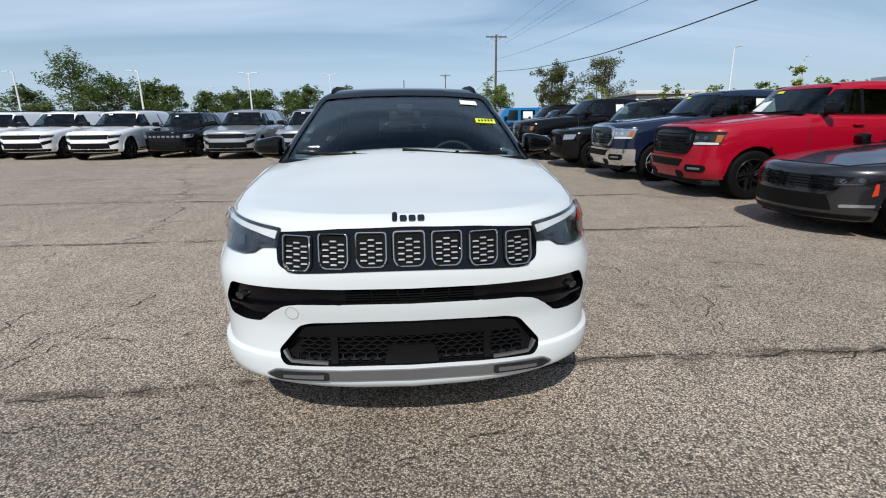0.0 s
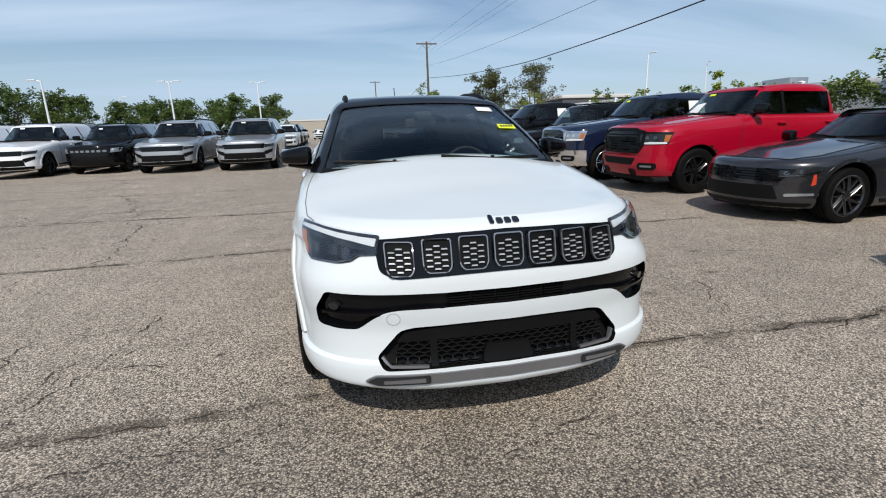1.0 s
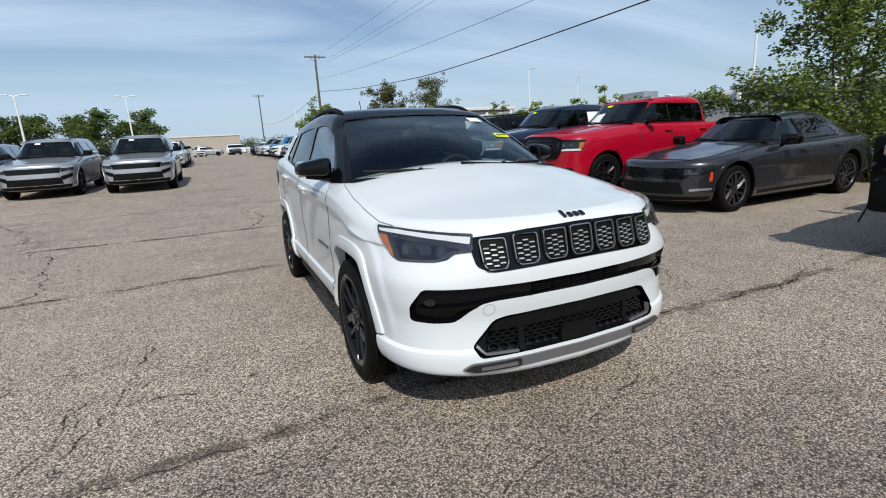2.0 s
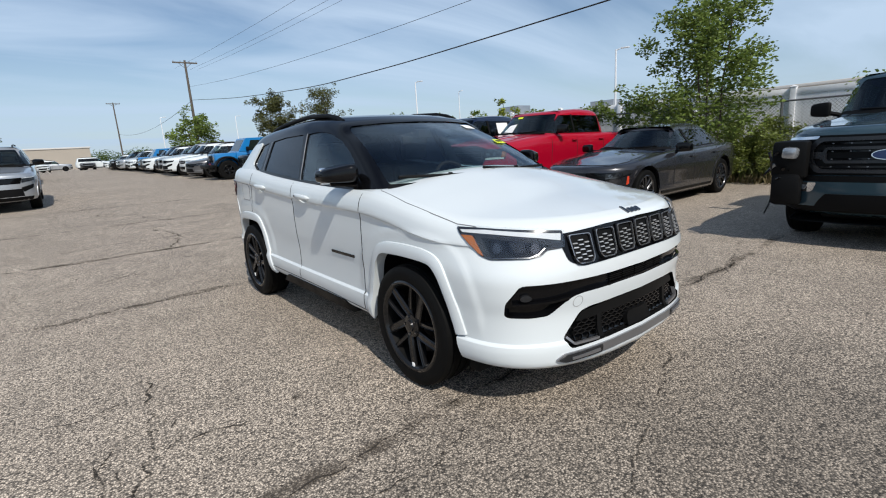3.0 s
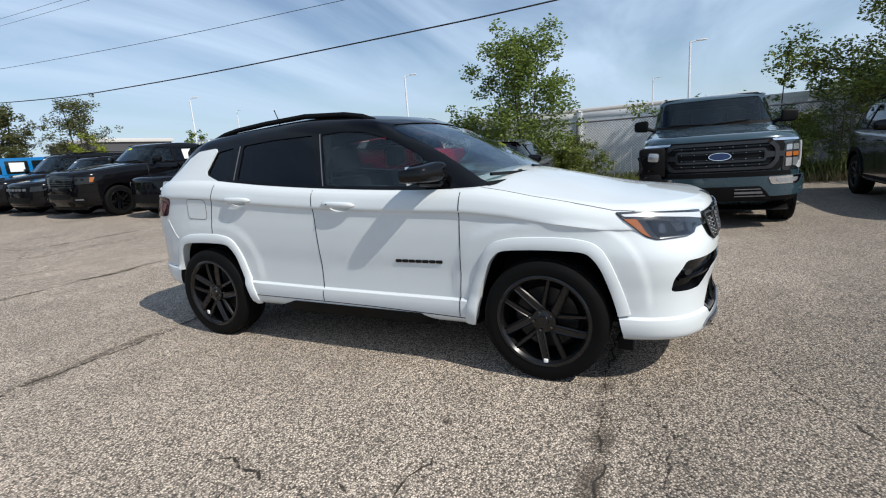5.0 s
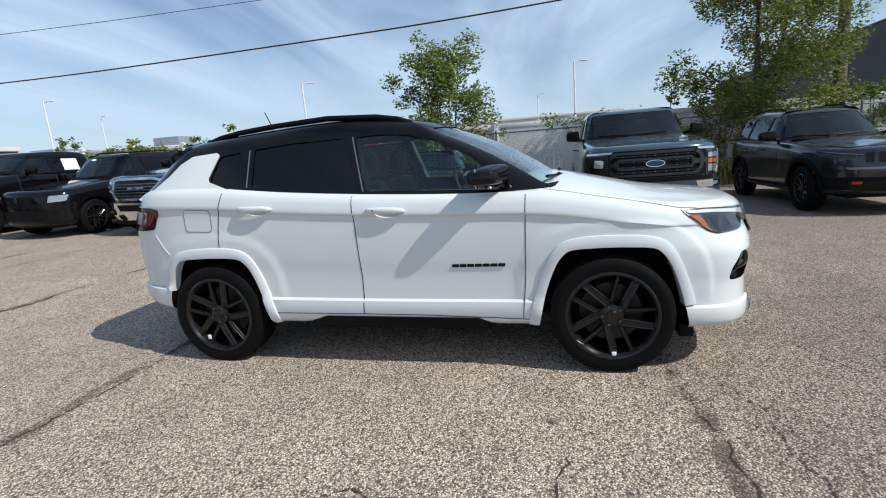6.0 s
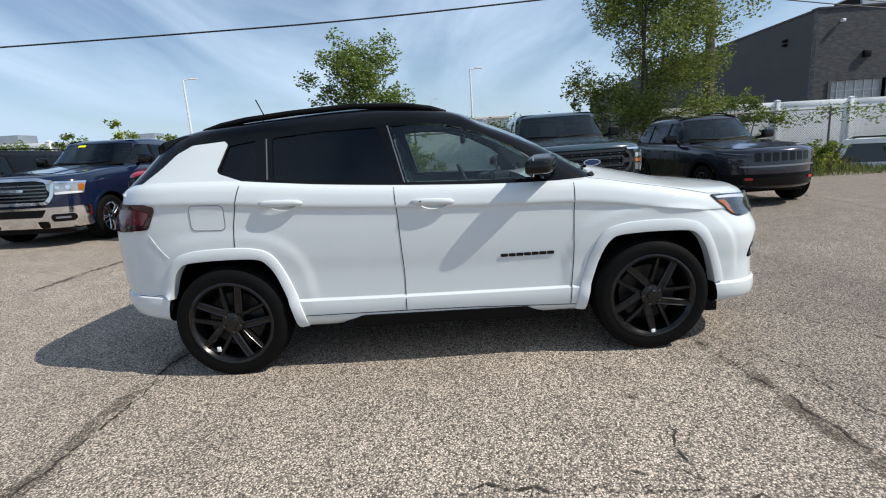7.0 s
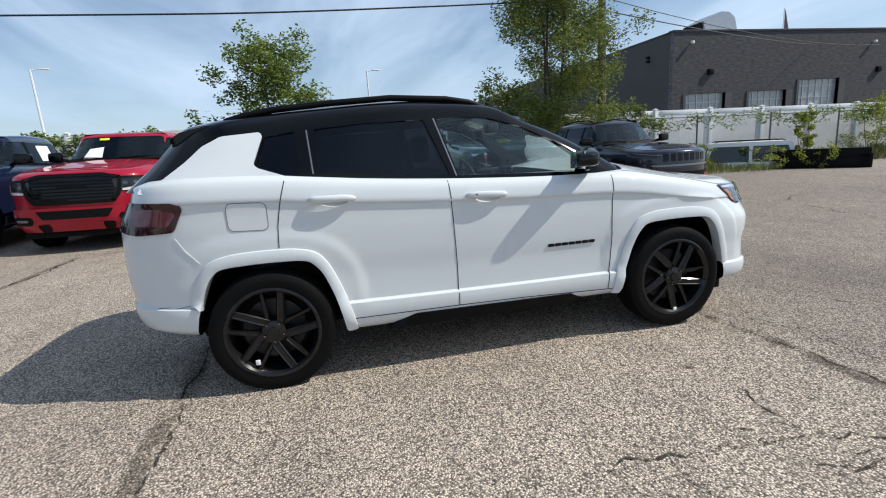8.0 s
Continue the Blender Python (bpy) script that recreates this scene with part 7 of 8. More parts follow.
def grey_building():
    e = group_of("workshop_building", Matrix.Translation((23.8, -19.4, 0)))
    tagged(e, "dark grey split-face block workshop with bay windows", "building")
    wins = [(-1.0, 3.0, 2.2, 3.70), (-5.84, 3.0, 2.2, 3.70), (-9.86, 3.4, 2.2, 4.32)]
    b = bmesh.new()
    box(b, 0, 0.3, -45, 0, -0.5, 7.4)
    cs = []
    for y, w, z0, z1 in wins:
        c = bmesh.new()
        box(c, -0.5, 0.8, y - w, y, z0 - 2.0, z1)
        cs.append((c, BLOCK_S))
    mesh_part("wall", cut(b, cs, [brick_wall_mat()], 0), e)
    b = bmesh.new()
    box(b, 0.3, 40, -0.3, 0.0, 0, 7.35)
    box(b, 12, 40, -45, -0.3, 0, 7.0)
    part("side_wall", b, BLOCK_S, e, "smooth dark grey side wall")
    b = bmesh.new()
    box(b, -0.06, 0.45, -45, 0.05, 7.4, 7.52, 0.02)
    box(b, 0.45, 40, -0.4, 0.05, 7.36, 7.48, 0.02)
    part("coping", b, BLOCK_S, e)
    b = bmesh.new()
    box(b, 0.3, 12, -44.7, -0.3, 6.9, 7.0)
    box(b, 6.0, 6.1, -44.7, -0.3, 0.0, 6.9)
    part("roof", b, CONC, e)
    for y, w, z0, z1 in wins:
        win = part("window", (lambda bb: (box(bb, 0.22, 0.26, y - w, y, z0 - 2.0, z1), bb)[1])(bmesh.new()), BAYPANE, e, "pale bay door glazing")
        for j in range(1, 6):
            bb = bmesh.new()
            yy = y - w * j / 6
            box(bb, 0.18, 0.24, yy - 0.03, yy + 0.03, z0 - 2.0, z1)
            part("glazing_bar", bb, GALV, win)
        for zz in (z0 + 0.2, z0 + 0.95, z0 + 1.7):
            if zz < z1:
                bb = bmesh.new()
                box(bb, 0.17, 0.23, y - w, y, zz - 0.03, zz + 0.03)
                part("glazing_bar", bb, GALV, win)
        for ja, jb in ((y, y + 0.18), (y - w - 0.5, y - w)):
            bb = bmesh.new()
            box(bb, -0.05, 0.2, ja, jb, z0 - 2, z1)
            part("window_jamb", bb, BLOCK_S, win)
    for y, z in ((-2.75, 4.95), (-16.6, 4.75)):
        bb = bmesh.new()
        box(bb, -0.18, 0, y - 0.2, y + 0.2, z - 0.14, z + 0.22, 0.04)
        part("wall_lamp", bb, TRIM, e, "black wall pack lamp")
    for y, z in ((-1.25, 6.75), (-15.9, 6.6)):
        bb = bmesh.new()
        tube(bb, [(0, y, z), (-0.12, y, z + 0.02)], 0.05, 6)
        box(bb, -0.26, -0.08, y - 0.09, y + 0.09, z - 0.07, z + 0.09, 0.03)
        part("security_camera", bb, POLEW, e)
    bb = bmesh.new()
    for k in (-1, 1):
        box(bb, 2.2, 2.45, 0.0, 0.2, 6.2 + 0.12 * k - 0.08, 6.2 + 0.12 * k + 0.08, 0.03)
    part("flood_lamp", bb, TRIM, e)
    # curved steel roof vent
    bb = bmesh.new()
    prism(bb, [(-0.9, 0), (1.0, 0), (1.15, 1.3), (0.95, 2.0), (0.5, 2.35), (-0.2, 2.4), (-1.7, 1.75), (-1.6, 1.0), (-0.9, 0.9)], lambda u, v, d: (4.0 + d, -6.4 - u, 7.0 + v), -1.0, 1.0)
    bmesh.ops.bevel(bb, geom=bb.edges[:], offset=0.06, segments=2, affect="EDGES")
    vent = part("roof_vent", bb, GALV, e, "galvanised hooded roof vent")
    # solid black prism: the shade inside the vent's mouth, put in as colour
    bb = bmesh.new()
    prism(bb, [(-1.76, 1.70), (-1.66, 1.02), (-1.50, 1.02), (-1.58, 1.78)], lambda u, v, d: (4.0 + d, -6.4 - u, 7.0 + v), -0.92, 0.92)
    part("vent_mouth_shade", bb, TRIM, vent, "black block in place of the shaded opening")
    bb = bmesh.new()
    tube(bb, [(3, -11.5, 7), (3, -11.5, 9.6)], 0.04, 6)
    part("flag_staff", bb, POLEW, e)
    bb = bmesh.new()
    prism(bb, [(0, 0), (0.25, 0.1), (0.55, 0.35), (0.1, 1.9), (0, 2.0)], lambda u, v, d: (3.0 + d, -11.5 - u, 7.5 + v), -0.02, 0.03)
    part("flag", bb, mat("flag_cloth", (0.05, 0.03, 0.05), 0.8, 0, 0, 0.4, 6), e, "limp dark red and blue flag")


def far_building(name, label, x0, x1, y0, y1, h, wallmat, units=()):
    e = group_of(name, Matrix.Translation(((x0 + x1) / 2, (y0 + y1) / 2, 0)))
    tagged(e, label, "building")
    a, c = (x1 - x0) / 2, (y1 - y0) / 2
    b = bmesh.new()
    box(b, -a, a, -c, c, 0, h)
    part("wall", b, wallmat, e)
    b = bmesh.new()
    box(b, -a - 0.2, a + 0.2, -c - 0.2, c + 0.2, h, h + 0.4, 0.05)
    part("roof", b, CONC, e)
    for ux, uy, w, d, hh in units:
        b = bmesh.new()
        box(b, ux - w / 2, ux + w / 2, uy - d / 2, uy + d / 2, h + 0.4, h + 0.4 + hh, 0.08)
        for k in range(4):
            box(b, ux - w / 2 - 0.04, ux - w / 2, uy - d / 2 + d * (k + 0.2) / 4, uy - d / 2 + d * (k + 0.8) / 4, h + 0.7, h + hh + 0.1)
        part("rooftop_unit", b, GALV, e)


chain_fence(11.5, -30.0, 34.0, 1.88)
white_fence(12.75, -44.0, 24.0, 2.22)
tree("young poplar tree with loose green leaves by the fence", (11.0, 3.4, 0), 4.8, 1.6, LEAF, 17000, 0.052, 19, 0.06, 3, 0.12, 30)
tree("dense green tree overhanging the fence", (12.2, -5.6, 0), 7.6, 2.25, LEAF_M, 42000, 0.050, 12, 0.13, 3, 0.16, 40)
tree("bushy shrub growing through the fence", (11.9, -8.3, 0), 2.4, 0.9, LEAF, 3600, 0.055, 21, 0.05, 3, 0.1, 18, name="shrub")
tree("conifer-like green tree beyond the parked row", (11.5, 34.5, 0), 5.6, 1.6, LEAF_O, 11000, 0.075, 13, 0.12, 3, 0.2, 24)
tree("thin-leaved green tree beyond the parked row", (13.4, 30.5, 0), 5.4, 1.7, LEAF_O, 8000, 0.060, 14, 0.10, 3, 0.2, 24)
tree("yellow-green bush beyond the parked row", (12.3, 27.5, 0), 3.2, 1.0, LEAF_Y, 2600, 0.07, 15, 0.05, 3, 0.1, 14, name="shrub")
tree("bright green bush at the foot of the utility pole", (10.6, 57.0, 0), 5.2, 2.6, LEAF, 6000, 0.13, 16, 0.08, 4, 0.1, 24, name="shrub")
tree("slender sapling above the fence", (12.2, -3.1, 0), 3.6, 0.35, LEAF, 700, 0.05, 17, 0.03, 1, 0.3, 12)
for i, (y, h) in enumerate(((9.5, 2.6), (11.2, 2.9), (13.0, 2.5), (15.5, 2.7), (18.5, 3.0))):
    tree("leafy vine shoot climbing the fence", (11.7, y, 0), h, 0.5, LEAF_Y if i % 2 else LEAF, 900, 0.055, 30 + i, 0.03, 2, 0.3, 10, name="vine")


def vines(label, y0, y1, x, z0, z1, count, seed):
    rnd = random.Random(seed)
    bm = bmesh.new()
    cs = []
    y = y0
    while y < y1:
        z = G(y) + z1 + 0.22 * noise.noise(Vector((y * 0.8, seed, 0)))
        cs.append((Vector((x + rnd.uniform(-0.15, 0.15), y, z - rnd.uniform(0, z1 - z0))), rnd.uniform(0.16, 0.34)))
        y += 0.16
    leaf_cloud(bm, cs, count, 0.05, rnd)
    tagged(part("fence_vine", bm, LEAF, None, "", 0), label, "vine", "", "stuff")


vines("green vine covering the chain-link fence", 4.2, 20.0, 11.5, 1.55, 2.05, 16000, 41)
vines("green vine trailing along the fence top", -2.2, 0.6, 11.6, 1.95, 2.1, 700, 42)
vines("green vine trailing along the fence top", -24.0, -8.8, 11.4, 1.5, 1.95, 2600, 43)
weeds("weeds", "tall green weeds along the foot of the fence", 10.8, 12.4, -24, 8, 18000, 0.80, GRASS, 51)
for i, (bx, by, bh, bs) in enumerate(((11.5, -3.2, 1.9, 0.8), (11.7, -4.3, 2.7, 1.0), (12.0, -6.9, 2.5, 0.9), (11.3, 1.9, 1.3, 0.7), (11.2, 2.6, 1.5, 0.7), (11.3, 4.6, 1.6, 0.7))):
    tree("leafy green shrub at the foot of the fence", (bx, by, 0), bh, bs, LEAF_M, 5200, 0.042, 80 + i, 0.03, 3, 0.05, 22, name="shrub")
for i, (bx, by, bh, bs) in enumerate(((11.2, -15.4, 2.2, 0.45), (11.2, -18.6, 2.3, 0.9), (11.4, -20.5, 2.4, 1.0), (10.6, -9.6, 0.9, 0.6), (10.9, -12.2, 0.9, 0.5))):
    tree("loose yellow-green shrub grown into the fence", (bx, by, 0), bh, bs, LEAF_Y if i < 3 else LEAF, 2600, 0.045, 120 + i, 0.025, 3, 0.1, 18, name="shrub")
weeds("weeds", "dry brown weeds along the foot of the fence", 10.5, 12.0, -24, 8, 11000, 0.50, GRASS_DRY, 53)
weeds("weeds", "dry weeds and grass at the edge of the asphalt", 9.3, 11.4, -14.5, -8.6, 1800, 0.5, GRASS, 52)
for i, (yy, xx) in enumerate(((-9.3, 9.9), (-11.6, 9.2), (-12.9, 8.7), (-13.6, 8.8))):
    tree("small leafy weed bush", (xx, yy, 0), 0.75, 0.42, LEAF_Y, 700, 0.03, 60 + i, 0.01, 3, 0.05, 12, name="weed_bush")

for (x, y, h), arms in (((32.0, 19.1, 7.15), [(0.3, -1)]), ((33.3, -1.3, 7.15), [(0.2, -1)]), ((30.6, 42.7, 7.6), [(0.3, -1)]), ((34.0, 82.0, 8.5), [(0.3, -1)]), ((28.0, 100.0, 8.5), [(1, 0)]),
                        ((14.0, 95.0, 8.0), [(1, 0)]), ((22.0, 120.0, 8.0), [(1, 0)]), ((-15.6, 50.0, 6.15), [(1, 0), (-1, 0)]), ((-23.3, 44.0, 5.75), [(-1, 0)]), ((-38.0, 50.0, 6.3), [(-1, 0)]), ((-52.6, 80.0, 7.2), [(-1, 0)]),
                        ((-31.0, 80.0, 7.1), [(1, 0)]), ((-8.95, 60.0, 6.95), [(1, 0), (-1, 0)]), ((-10.3, 90.0, 7.8), [(-1, 0)]), ((-47.7, 90.0, 5.8), [(1, 0)]), ((60.0, 2.0, 8.0), [(0, -1)]), ((52, 60, 9), [(0, -1)])):
    light_pole((x, y, 0), h, arms)
utility_pole((11.2, 58.5, 0), 11.3, "weathered wooden utility pole with crossarm")
utility_pole((10.3, 122.0, 0), 13.2, "weathered wooden utility pole with crossarm")
utility_pole((12.0, -7.3, 0), 7.4, "wooden utility pole half hidden by the tree", False)
wire([(11.2, 58.5, 8.0), (11.4, 40, 6.3), (11.5, 24.5, 5.38), (11.5, 15, 5.25), (11.5, 5.7, 5.28), (11.6, -1.4, 5.5), (11.9, -7.3, 5.85)], 0.024, "thick black overhead cable")
wire(sag((12.0, -7.3, 5.9), (23.7, -36, 6.4), 0.5), 0.014, "black service cable to the workshop")
wire(sag((12.0, -7.3, 5.5), (23.7, -30, 6.5), 0.15), 0.020, "black service cable to the workshop")
for dx, z in ((-1.15, 11.25), (0.45, 11.25), (1.15, 11.25)):
    wire(sag((11.2 + dx, 58.5, z), (12.0 + dx, -60, z), 1.6), 0.008, "thin overhead power line")
wire(sag((11.2, 58.5, 9.4), (12.0, -60, 9.0), 2.6), 0.010, "thin overhead power line")
wire(sag((11.2, 58.5, 7.9), (10.3, 122, 7.9), 1.4), 0.02, "thick black overhead cable")
grey_building()
far_building("warehouse", "long pale low building beyond the fence", 75, 120, -10, 120, 6.0, CONC, ((-16, 20, 4, 6, 2.6), (-14, -2, 3, 5, 1.6), (-18, 48, 5, 7, 2.2)))
far_building("warehouse", "long beige low building at the far end", -16, 7.5, 170, 190, 6.9, mat("beige_wall", (0.36, 0.32, 0.27), 0.8, 0, 0, 0.1, 0.2, 5))
far_building("storage_shed", "long dark grey shed roof behind the trees", 27, 36, 54, 62, 5.0, BLOCK_S)


def far_trees():
    rnd = random.Random(7)
    spots = [(-39.2, 60, 9.4, 0.36), (-46, 62, 6.2, 0.42), (-51, 60, 5.6, 0.42), (-56, 62, 7.0, 0.42), (-62, 62, 7.6, 0.42), (-35.0, 62, 7.2, 0.40), (-32.4, 65, 6.6, 0.36), (-29.8, 64, 6.3, 0.34), (-27.4, 69, 5.6, 0.4),
             (-24.6, 68, 5.5, 0.42), (-21.6, 66, 5.7, 0.40), (-18.6, 66, 6.1, 0.40), (-15.4, 68, 5.5, 0.42), (-12.7, 65, 6.1, 0.38), (-10.4, 70, 5.4, 0.38), (-8.4, 66, 6.2, 0.36), (-43, 70, 6.8, 0.40), (-37, 72, 6.4, 0.42)]
    for i, (x, y, h, k) in enumerate(spots):
        tree("broad dark green tree at the edge of the lot", (x, y, 0), h, h * k, LEAF_D, 4300, 0.15, 100 + i, 0.15, 1, 0.30 if h > 7 else 0.2, 24)
    bm = bmesh.new()
    cs = [(Vector((-75 + i * 0.8, 66 + rnd.uniform(-3, 3), rnd.uniform(1.0, 3.2))), rnd.uniform(0.9, 1.7)) for i in range(84)]
    cs += [(Vector((-5 + i * 1.6, 200 + rnd.uniform(-5, 5), rnd.uniform(1, 4.5))), rnd.uniform(2, 3.4)) for i in range(70)]
    leaf_cloud(bm, cs, 32000, 0.29, rnd)
    tagged(part("far_hedge", bm, LEAF_D, None, "", 0), "far belt of dark green woods and hedge", "woods", "", "stuff")


far_trees()


def truck_cap():
    e = group_of("truck_cap", on_lot(10.9, -12.3, -36))
    tagged(e, "white fibreglass pickup bed cap standing among weeds", "truck cap")
    hw, hl, h = 0.80, 1.45, 0.92
    bm = bmesh.new()
    prism(bm, rounded([(-hl, 0), (hl, 0), (hl - 0.30, h), (-hl + 0.20, h)], 0.09), lambda u, v, d: (d * (1 - 0.12 * v), u, v), -hw, hw)
    cs = []
    c = bmesh.new(); prism(c, [(-hl + 0.08, -0.2), (hl - 0.08, -0.2), (hl - 0.36, h - 0.06), (-hl + 0.26, h - 0.06)], lambda u, v, d: (d * (1 - 0.12 * v), u, v), -hw + 0.05, hw - 0.05); cs.append((c, TRIM))
    side = [rounded([(-hl + 0.16, 0.24), (-0.12, 0.24), (-0.12, h - 0.14), (-hl + 0.30, h - 0.14)], 0.05), rounded([(-0.02, 0.24), (hl - 0.20, 0.24), (hl - 0.38, h - 0.14), (-0.02, h - 0.14)], 0.05)]
    for q in side:
        c = bmesh.new(); prism(c, q, lambda u, v, d: (d, u, v), -2, 2); cs.append((c, VINYL))
    c = bmesh.new(); prism(c, rounded([(-0.64, 0.12), (0.64, 0.12), (0.56, h - 0.14), (-0.56, h - 0.14)], 0.06), lambda u, v, d: (u, d, v), -3, 3); cs.append((c, VINYL))
    mesh_part("shell", cut(bm, cs, [VINYL], 32), e, "white moulded shell")
    for s in (-1, 1):
        for q in side:
            b = bmesh.new()
            prism(b, q, lambda u, v, d: (s * d * (1 - 0.12 * v), u, v), hw - 0.035, hw - 0.028)
            part("side_pane", b, CARGLASS, e, "dark side pane")
    for s in (-1, 1):
        b = bmesh.new()
        tube(b, [(s * 0.5, -1.1, h), (s * 0.5, -1.0, h + 0.05), (s * 0.5, 0.9, h + 0.05), (s * 0.5, 1.0, h)], 0.02, 6)
        part("roof_bar", b, TRIM, e)


truck_cap()
bm = bmesh.new()
M = on_lot(8.9, -13.3, 42)
box(bm, -1.2, 1.2, -0.25, 0.25, 0.0, 0.30, 0.03, M)
box(bm, -1.2, 1.2, 0.12, 0.25, 0.28, 0.62, 0.03, M)
box(bm, -1.25, -0.9, -0.3, 0.25, 0.0, 0.45, 0.03, M)
tagged(part("bumper_assembly", bm, TRIM, None), "black steel truck bumper lying on the asphalt", "bumper")

# ---- cracks in the asphalt ----


def ribbon(line_, halves, z, bm, lay):
    """A strip along the line with a raised value along its middle."""
    prev = None
    for i, q in enumerate(line_):
        d = (line_[min(i + 1, len(line_) - 1)] - line_[max(i - 1, 0)]).normalized()
        nrm = Vector((-d.y, d.x, 0)) * halves[i]
        up = Vector((0, 0, G(q.y) + z))
        cur = [bm.verts.new(q + nrm * k + up) for k in (1.0, 0.45, -0.45, -1.0)]
        for v, k in zip(cur, (0.0, 1.0, 1.0, 0.0)):
            v[lay] = k if 0 < i < len(line_) - 1 else 0.0
        if prev:
            for k in range(3):
                bm.faces.new((prev[k], prev[k + 1], cur[k + 1], cur[k]))
        prev = cur


def wander(pts, seed, step, wide, fine):
    P = [Vector((*p, 0)) for p in pts]
    out = []
    for a, b in zip(P, P[1:]):
        n = max(2, int((b - a).length / step))
        nrm = Vector((-(b - a).y, (b - a).x, 0)).normalized()
        for i in range(n):
            q = a.lerp(b, i / n)
            out.append(q + nrm * (wide * noise.noise(q * 2.3 + Vector((seed, 0, 0))) + fine * noise.noise(q * 9 + Vector((0, seed, 0))) + 0.5 * fine * noise.noise(q * 31)))
    return out + [P[-1]]


def crack(pts, w, seed, rough=1.0, branches=2):
    """A ragged crack with crumbled edges and a few short side cracks."""
    rnd = random.Random(seed * 7 + 1)
    bm = bmesh.new()
    lay = bm.verts.layers.float.new("across")
    main = wander(pts, seed, 0.045, 0.07 * rough, 0.035 * rough)
    runs = [(main, w)]
    for _ in range(branches):
        i = rnd.randrange(len(main) // 6, max(len(main) // 6 + 1, len(main) - 3))
        a = rnd.uniform(0, 6.28)
        q, line_ = main[i].copy(), [main[i].copy()]
        for _ in range(rnd.randrange(6, 20)):
            a += rnd.gauss(0, 0.35)
            q = q + Vector((math.cos(a), math.sin(a), 0)) * 0.04
            line_.append(q)
        runs.append((line_, w * 0.6))
    for line_, ww in runs:
        n = len(line_)
        halves = [1.25 * ww * (0.45 + 1.1 * abs(noise.noise(q * 4 + Vector((0, seed, 0))))) * min(1, 0.25 + i / 8, 0.25 + (n - 1 - i) / 8) for i, q in enumerate(line_)]
        ribbon(line_, halves, 0.004, bm, lay)
    tagged(part("crack", bm, CRACK_EDGE, None, "", 0), "dark ragged crack in the asphalt", "crack", "cracks in the asphalt", "structure")


def joint(pts, w, seed):
    """A paving joint: a broad dirty stain along a nearly straight line."""
    bm = bmesh.new()
    lay = bm.verts.layers.float.new("across")
    line_ = wander(pts, seed, 0.12, 0.05, 0.02)
    ribbon(line_, [w * (0.6 + 0.8 * abs(noise.noise(q * 1.7 + Vector((seed, 0, 0))))) for q in line_], 0.003, bm, lay)
    tagged(part("joint_stain", bm, STAIN, None, "", 0), "dark dirty stain along a joint in the asphalt", "stain", "joints in the asphalt", "structure")


joint([(-13, -0.40), (-1.9, -0.38), (-0.8, -0.34), (1.0, -0.27), (2.8, -0.28), (4.6, -0.20)], 0.085, 61)
joint([(-14, 3.14), (-4.7, 3.09), (-2.5, 3.10), (-1.4, 3.15), (-0.6, 3.18), (2.2, 3.16), (4.5, 3.15)], 0.10, 62)
joint([(-13, 5.9), (-5.2, 6.2), (-2.4, 5.97), (1.5, 5.97), (4.4, 5.93)], 0.10, 63)
joint([(-16, 9.9), (-7.2, 9.79), (-4.0, 9.5), (3, 9.6)], 0.11, 64)
joint([(-16, 13.5), (4, 13.4)], 0.12, 65)
for k, (x, y, r) in enumerate(((-1.47, 0.35, 0.055), (-0.96, 1.95, 0.03), (1.75, 0.55, 0.09), (2.6, 0.9, 0.06), (1.2, 1.3, 0.05), (-2.9, 4.2, 0.07), (3.0, 1.6, 0.08))):
    bm = bmesh.new()
    lay_ = bm.verts.layers.float.new("across")
    mid_ = bm.verts.new((x, y, G(y) + 0.003))
    mid_[lay_] = 1.6
    rim_ = [bm.verts.new((x + r * 1.5 * math.cos(t), y + r * math.sin(t), G(y) + 0.003)) for t in (2 * math.pi * i / 14 for i in range(14))]
    for i in range(14):
        bm.faces.new((mid_, rim_[i], rim_[(i + 1) % 14]))
    tagged(part("oil_spot", bm, STAIN, None, "", 0), "small dark oil spot on the asphalt", "stain", "", "structure")

crack([(-13, -0.75), (-1.95, -0.42), (-0.97, -0.33), (0.99, -0.27), (2.8, -0.28), (4.2, 0.1)], 0.009, 0)
crack([(-14, 3.1), (-4.7, 3.07), (-3.05, 3.07), (-2.3, 3.1), (-1.0, 3.15), (2.2, 3.16), (4.5, 3.15)], 0.011, 1)
crack([(-13, 5.8), (-5.2, 6.3), (-2.4, 5.95), (0.4, 5.93), (1.5, 5.97), (4.4, 5.93)], 0.018, 2, 1.5)
crack([(-16, 9.0), (-9, 8.68), (-7.2, 8.2), (-4.7, 8.0), (-3.7, 8.33), (2.9, 8.7), (4.0, 8.6)], 0.020, 3, 2.0)
crack([(-12, 11.2), (-2.1, 11.1), (4, 10.9)], 0.022, 4, 2.0)
crack([(-14, 13.6), (4, 13.5)], 0.020, 5, 2.0)
crack([(-4.79, 8.29), (-4.04, 6.17), (-3.47, 4.49), (-3.35, 3.69), (-3.3, 3.1)], 0.016, 6, 2.4, 5)
crack([(4.4, 5.93), (4.8, 4.35)], 0.020, 7, 2.0)
crack([(-2.13, 1.3), (-2.13, 0.97), (-2.12, 0.62), (-2.18, 0.44), (-2.21, 0.16), (-2.4, -0.3)], 0.013, 8, 1.6, 5)
crack([(-2.16, 0.42), (-2.38, 0.40), (-2.35, 0.16), (-2.6, -0.2)], 0.010, 9, 1.5, 3)
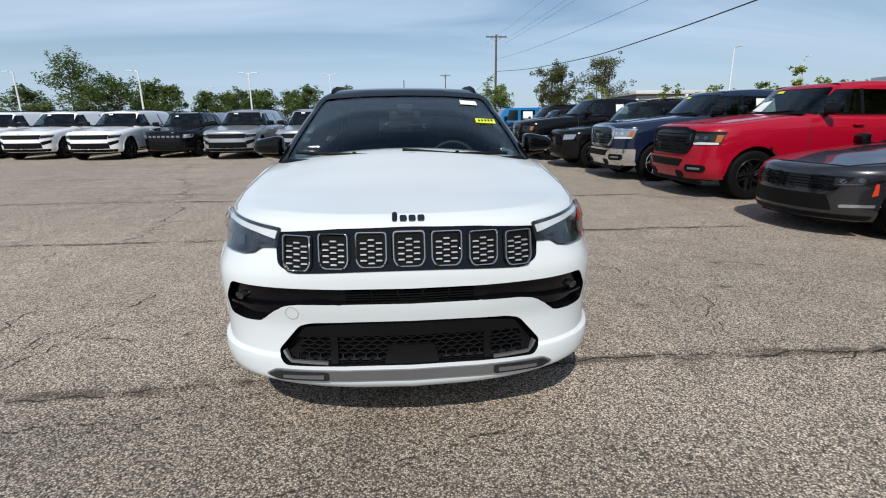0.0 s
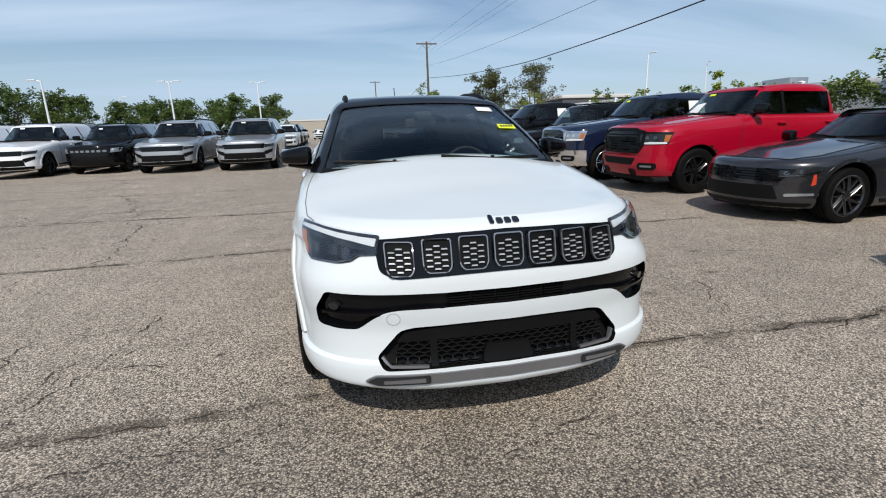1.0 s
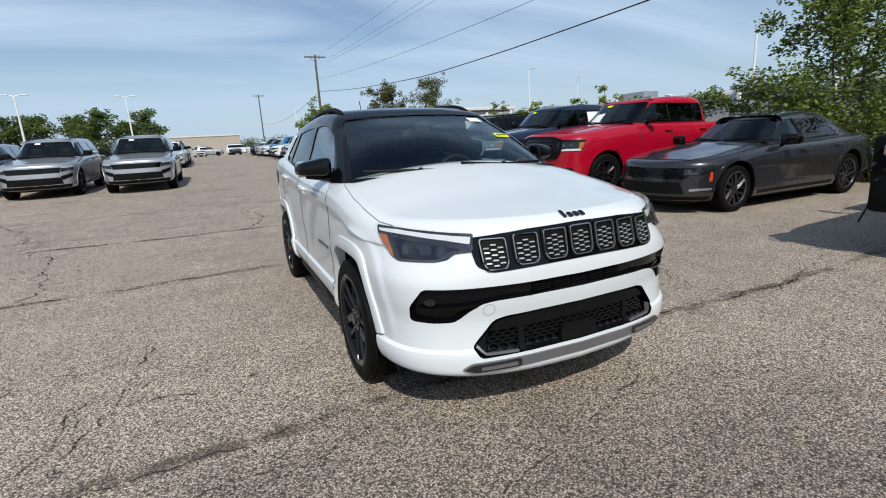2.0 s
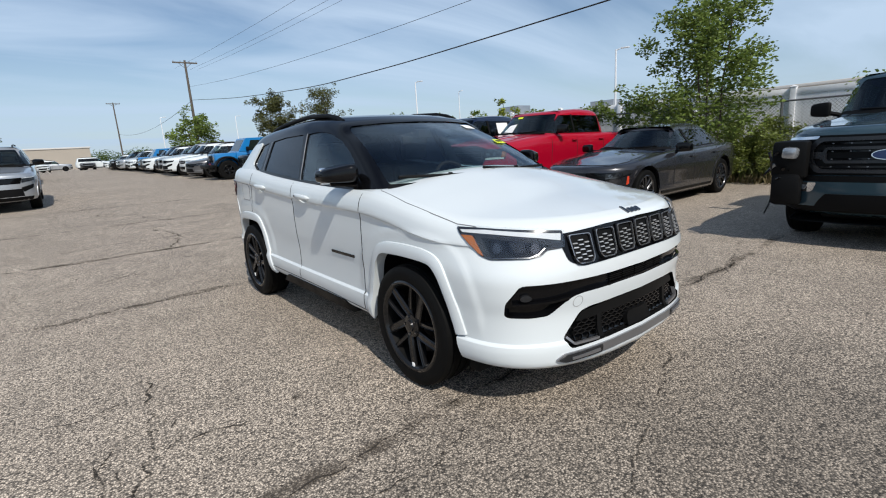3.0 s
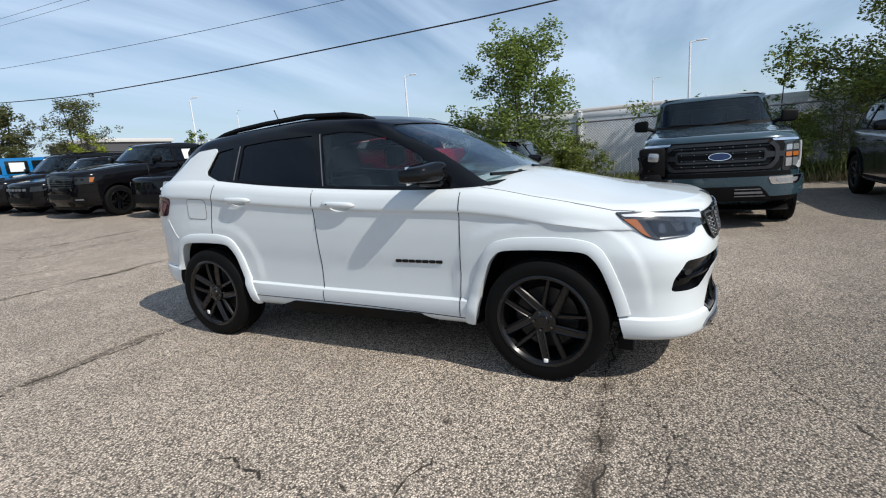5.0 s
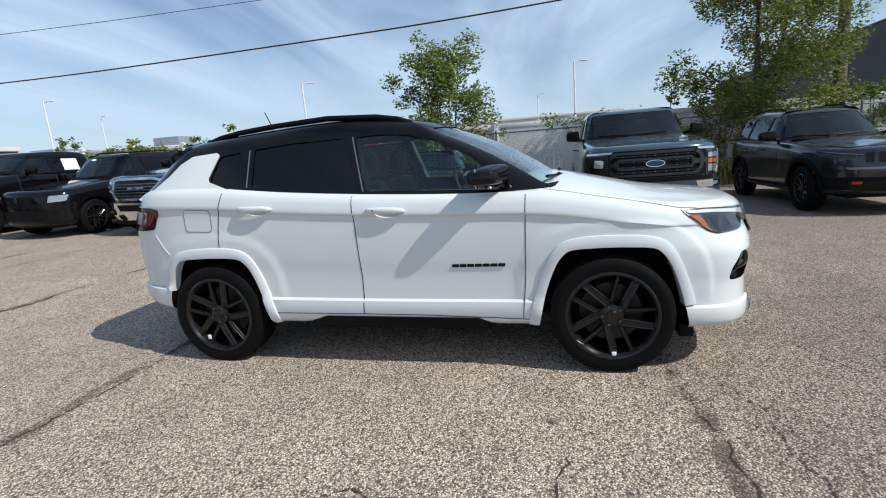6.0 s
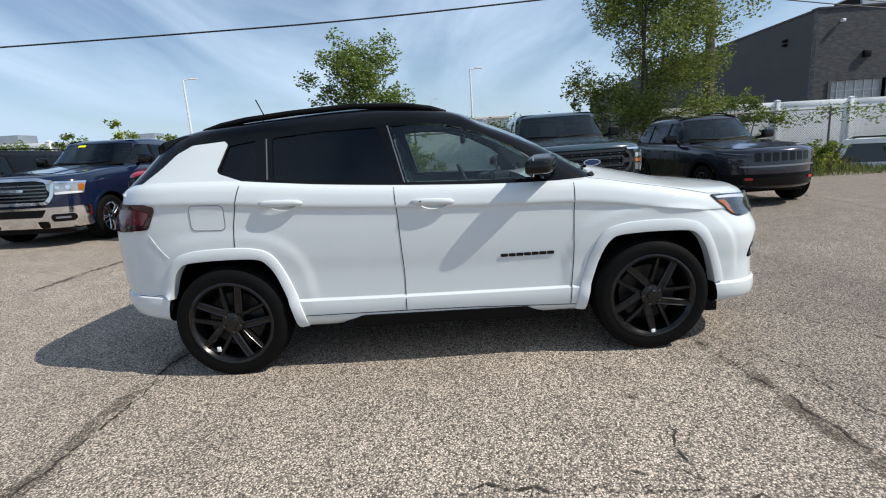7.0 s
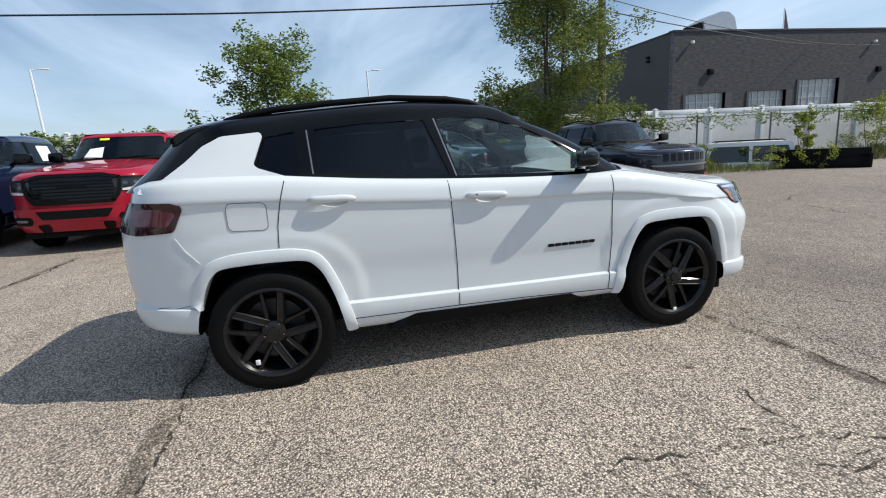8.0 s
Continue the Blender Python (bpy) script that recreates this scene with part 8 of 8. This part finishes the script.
crack([(0.61, -0.77), (-0.22, -1.05), (-0.68, -1.22), (-1.1, -1.5)], 0.008, 10, 1.5)
crack([(-0.70, -0.46), (-1.3, -0.60), (-1.84, -0.73), (-2.6, -0.9)], 0.008, 11, 1.4)
crack([(2.3, -0.46), (3.5, 0.02)], 0.010, 12, 1.4)
crack([(-2.9, 1.2), (-2.75, 0.5), (-2.9, -0.2), (-3.2, -0.6)], 0.008, 13, 2.0, 3)
crack([(2.2, 2.8), (2.7, 1.9), (3.9, 1.2)], 0.008, 14, 2.0)
crack([(-6.0, 10.2), (-5.2, 9.2), (-4.8, 8.2)], 0.019, 15, 2.4, 4)
crack([(-1.6, 12.2), (-1.0, 11.0)], 0.022, 16, 2.0, 3)
crack([(-2.2, 14.6), (-1.7, 13.6)], 0.026, 17, 2.0)
crack([(-3.9, 2.9), (-3.6, 1.9), (-3.9, 0.8), (-3.7, -0.4)], 0.008, 18, 2.4, 4)
crack([(1.4, 2.9), (1.9, 1.6), (2.2, 0.6), (2.0, -0.28)], 0.007, 19, 2.4, 4)
crack([(-1.2, 6.0), (-0.7, 7.2), (-1.0, 8.4)], 0.016, 20, 2.4, 4)
crack([(-2.9, 10.9), (-2.4, 12.0), (-2.7, 13.4)], 0.019, 21, 2.4, 4)
crack([(-5.4, 5.6), (-5.9, 4.4), (-5.6, 3.0)], 0.014, 22, 2.4, 4)
crack([(-6.8, 11.1), (-6.4, 12.3), (-6.9, 13.5)], 0.019, 23, 2.4)
crack([(0.3, 8.5), (0.9, 9.6), (0.6, 10.9)], 0.016, 24, 2.4, 4)
crack([(-1.75, 12.0), (-0.9, 10.6), (-0.95, 9.9), (-0.3, 9.2)], 0.018, 25, 2.4, 4)
crack([(-9, 4.4), (-4.5, 4.3), (-1.5, 4.5)], 0.012, 40, 2.4, 5)
crack([(-15, 7.2), (-8, 7.1), (-3, 7.0), (0.5, 7.25)], 0.018, 41, 2.4, 5)
crack([(-18, 12.4), (-9, 12.3), (-4, 12.5)], 0.025, 43, 2.4, 4)
crack([(-12, 2.0), (-7, 1.7), (-4.4, 1.9)], 0.012, 44, 2.4, 4)
crack([(-8.2, 8.6), (-7.7, 7.2), (-8.1, 5.8)], 0.016, 45, 2.4, 4)
crack([(-9.8, 3.1), (-9.3, 4.4), (-9.8, 5.7)], 0.014, 46, 2.4, 4)
crack([(3.2, -5.2), (4.2, -7.5), (3.6, -9.8)], 0.016, 47, 2.4, 5)
crack([(0.5, -4.6), (2.5, -5.4), (4.5, -5.6), (8.0, -6.4)], 0.014, 48, 2.4, 5)
crack([(1.0, -7.2), (4.5, -8.4), (8.5, -8.2)], 0.018, 49, 2.4, 5)
crack([(2.0, -10.4), (5.5, -10.9), (9, -11.4)], 0.018, 50, 2.4, 5)
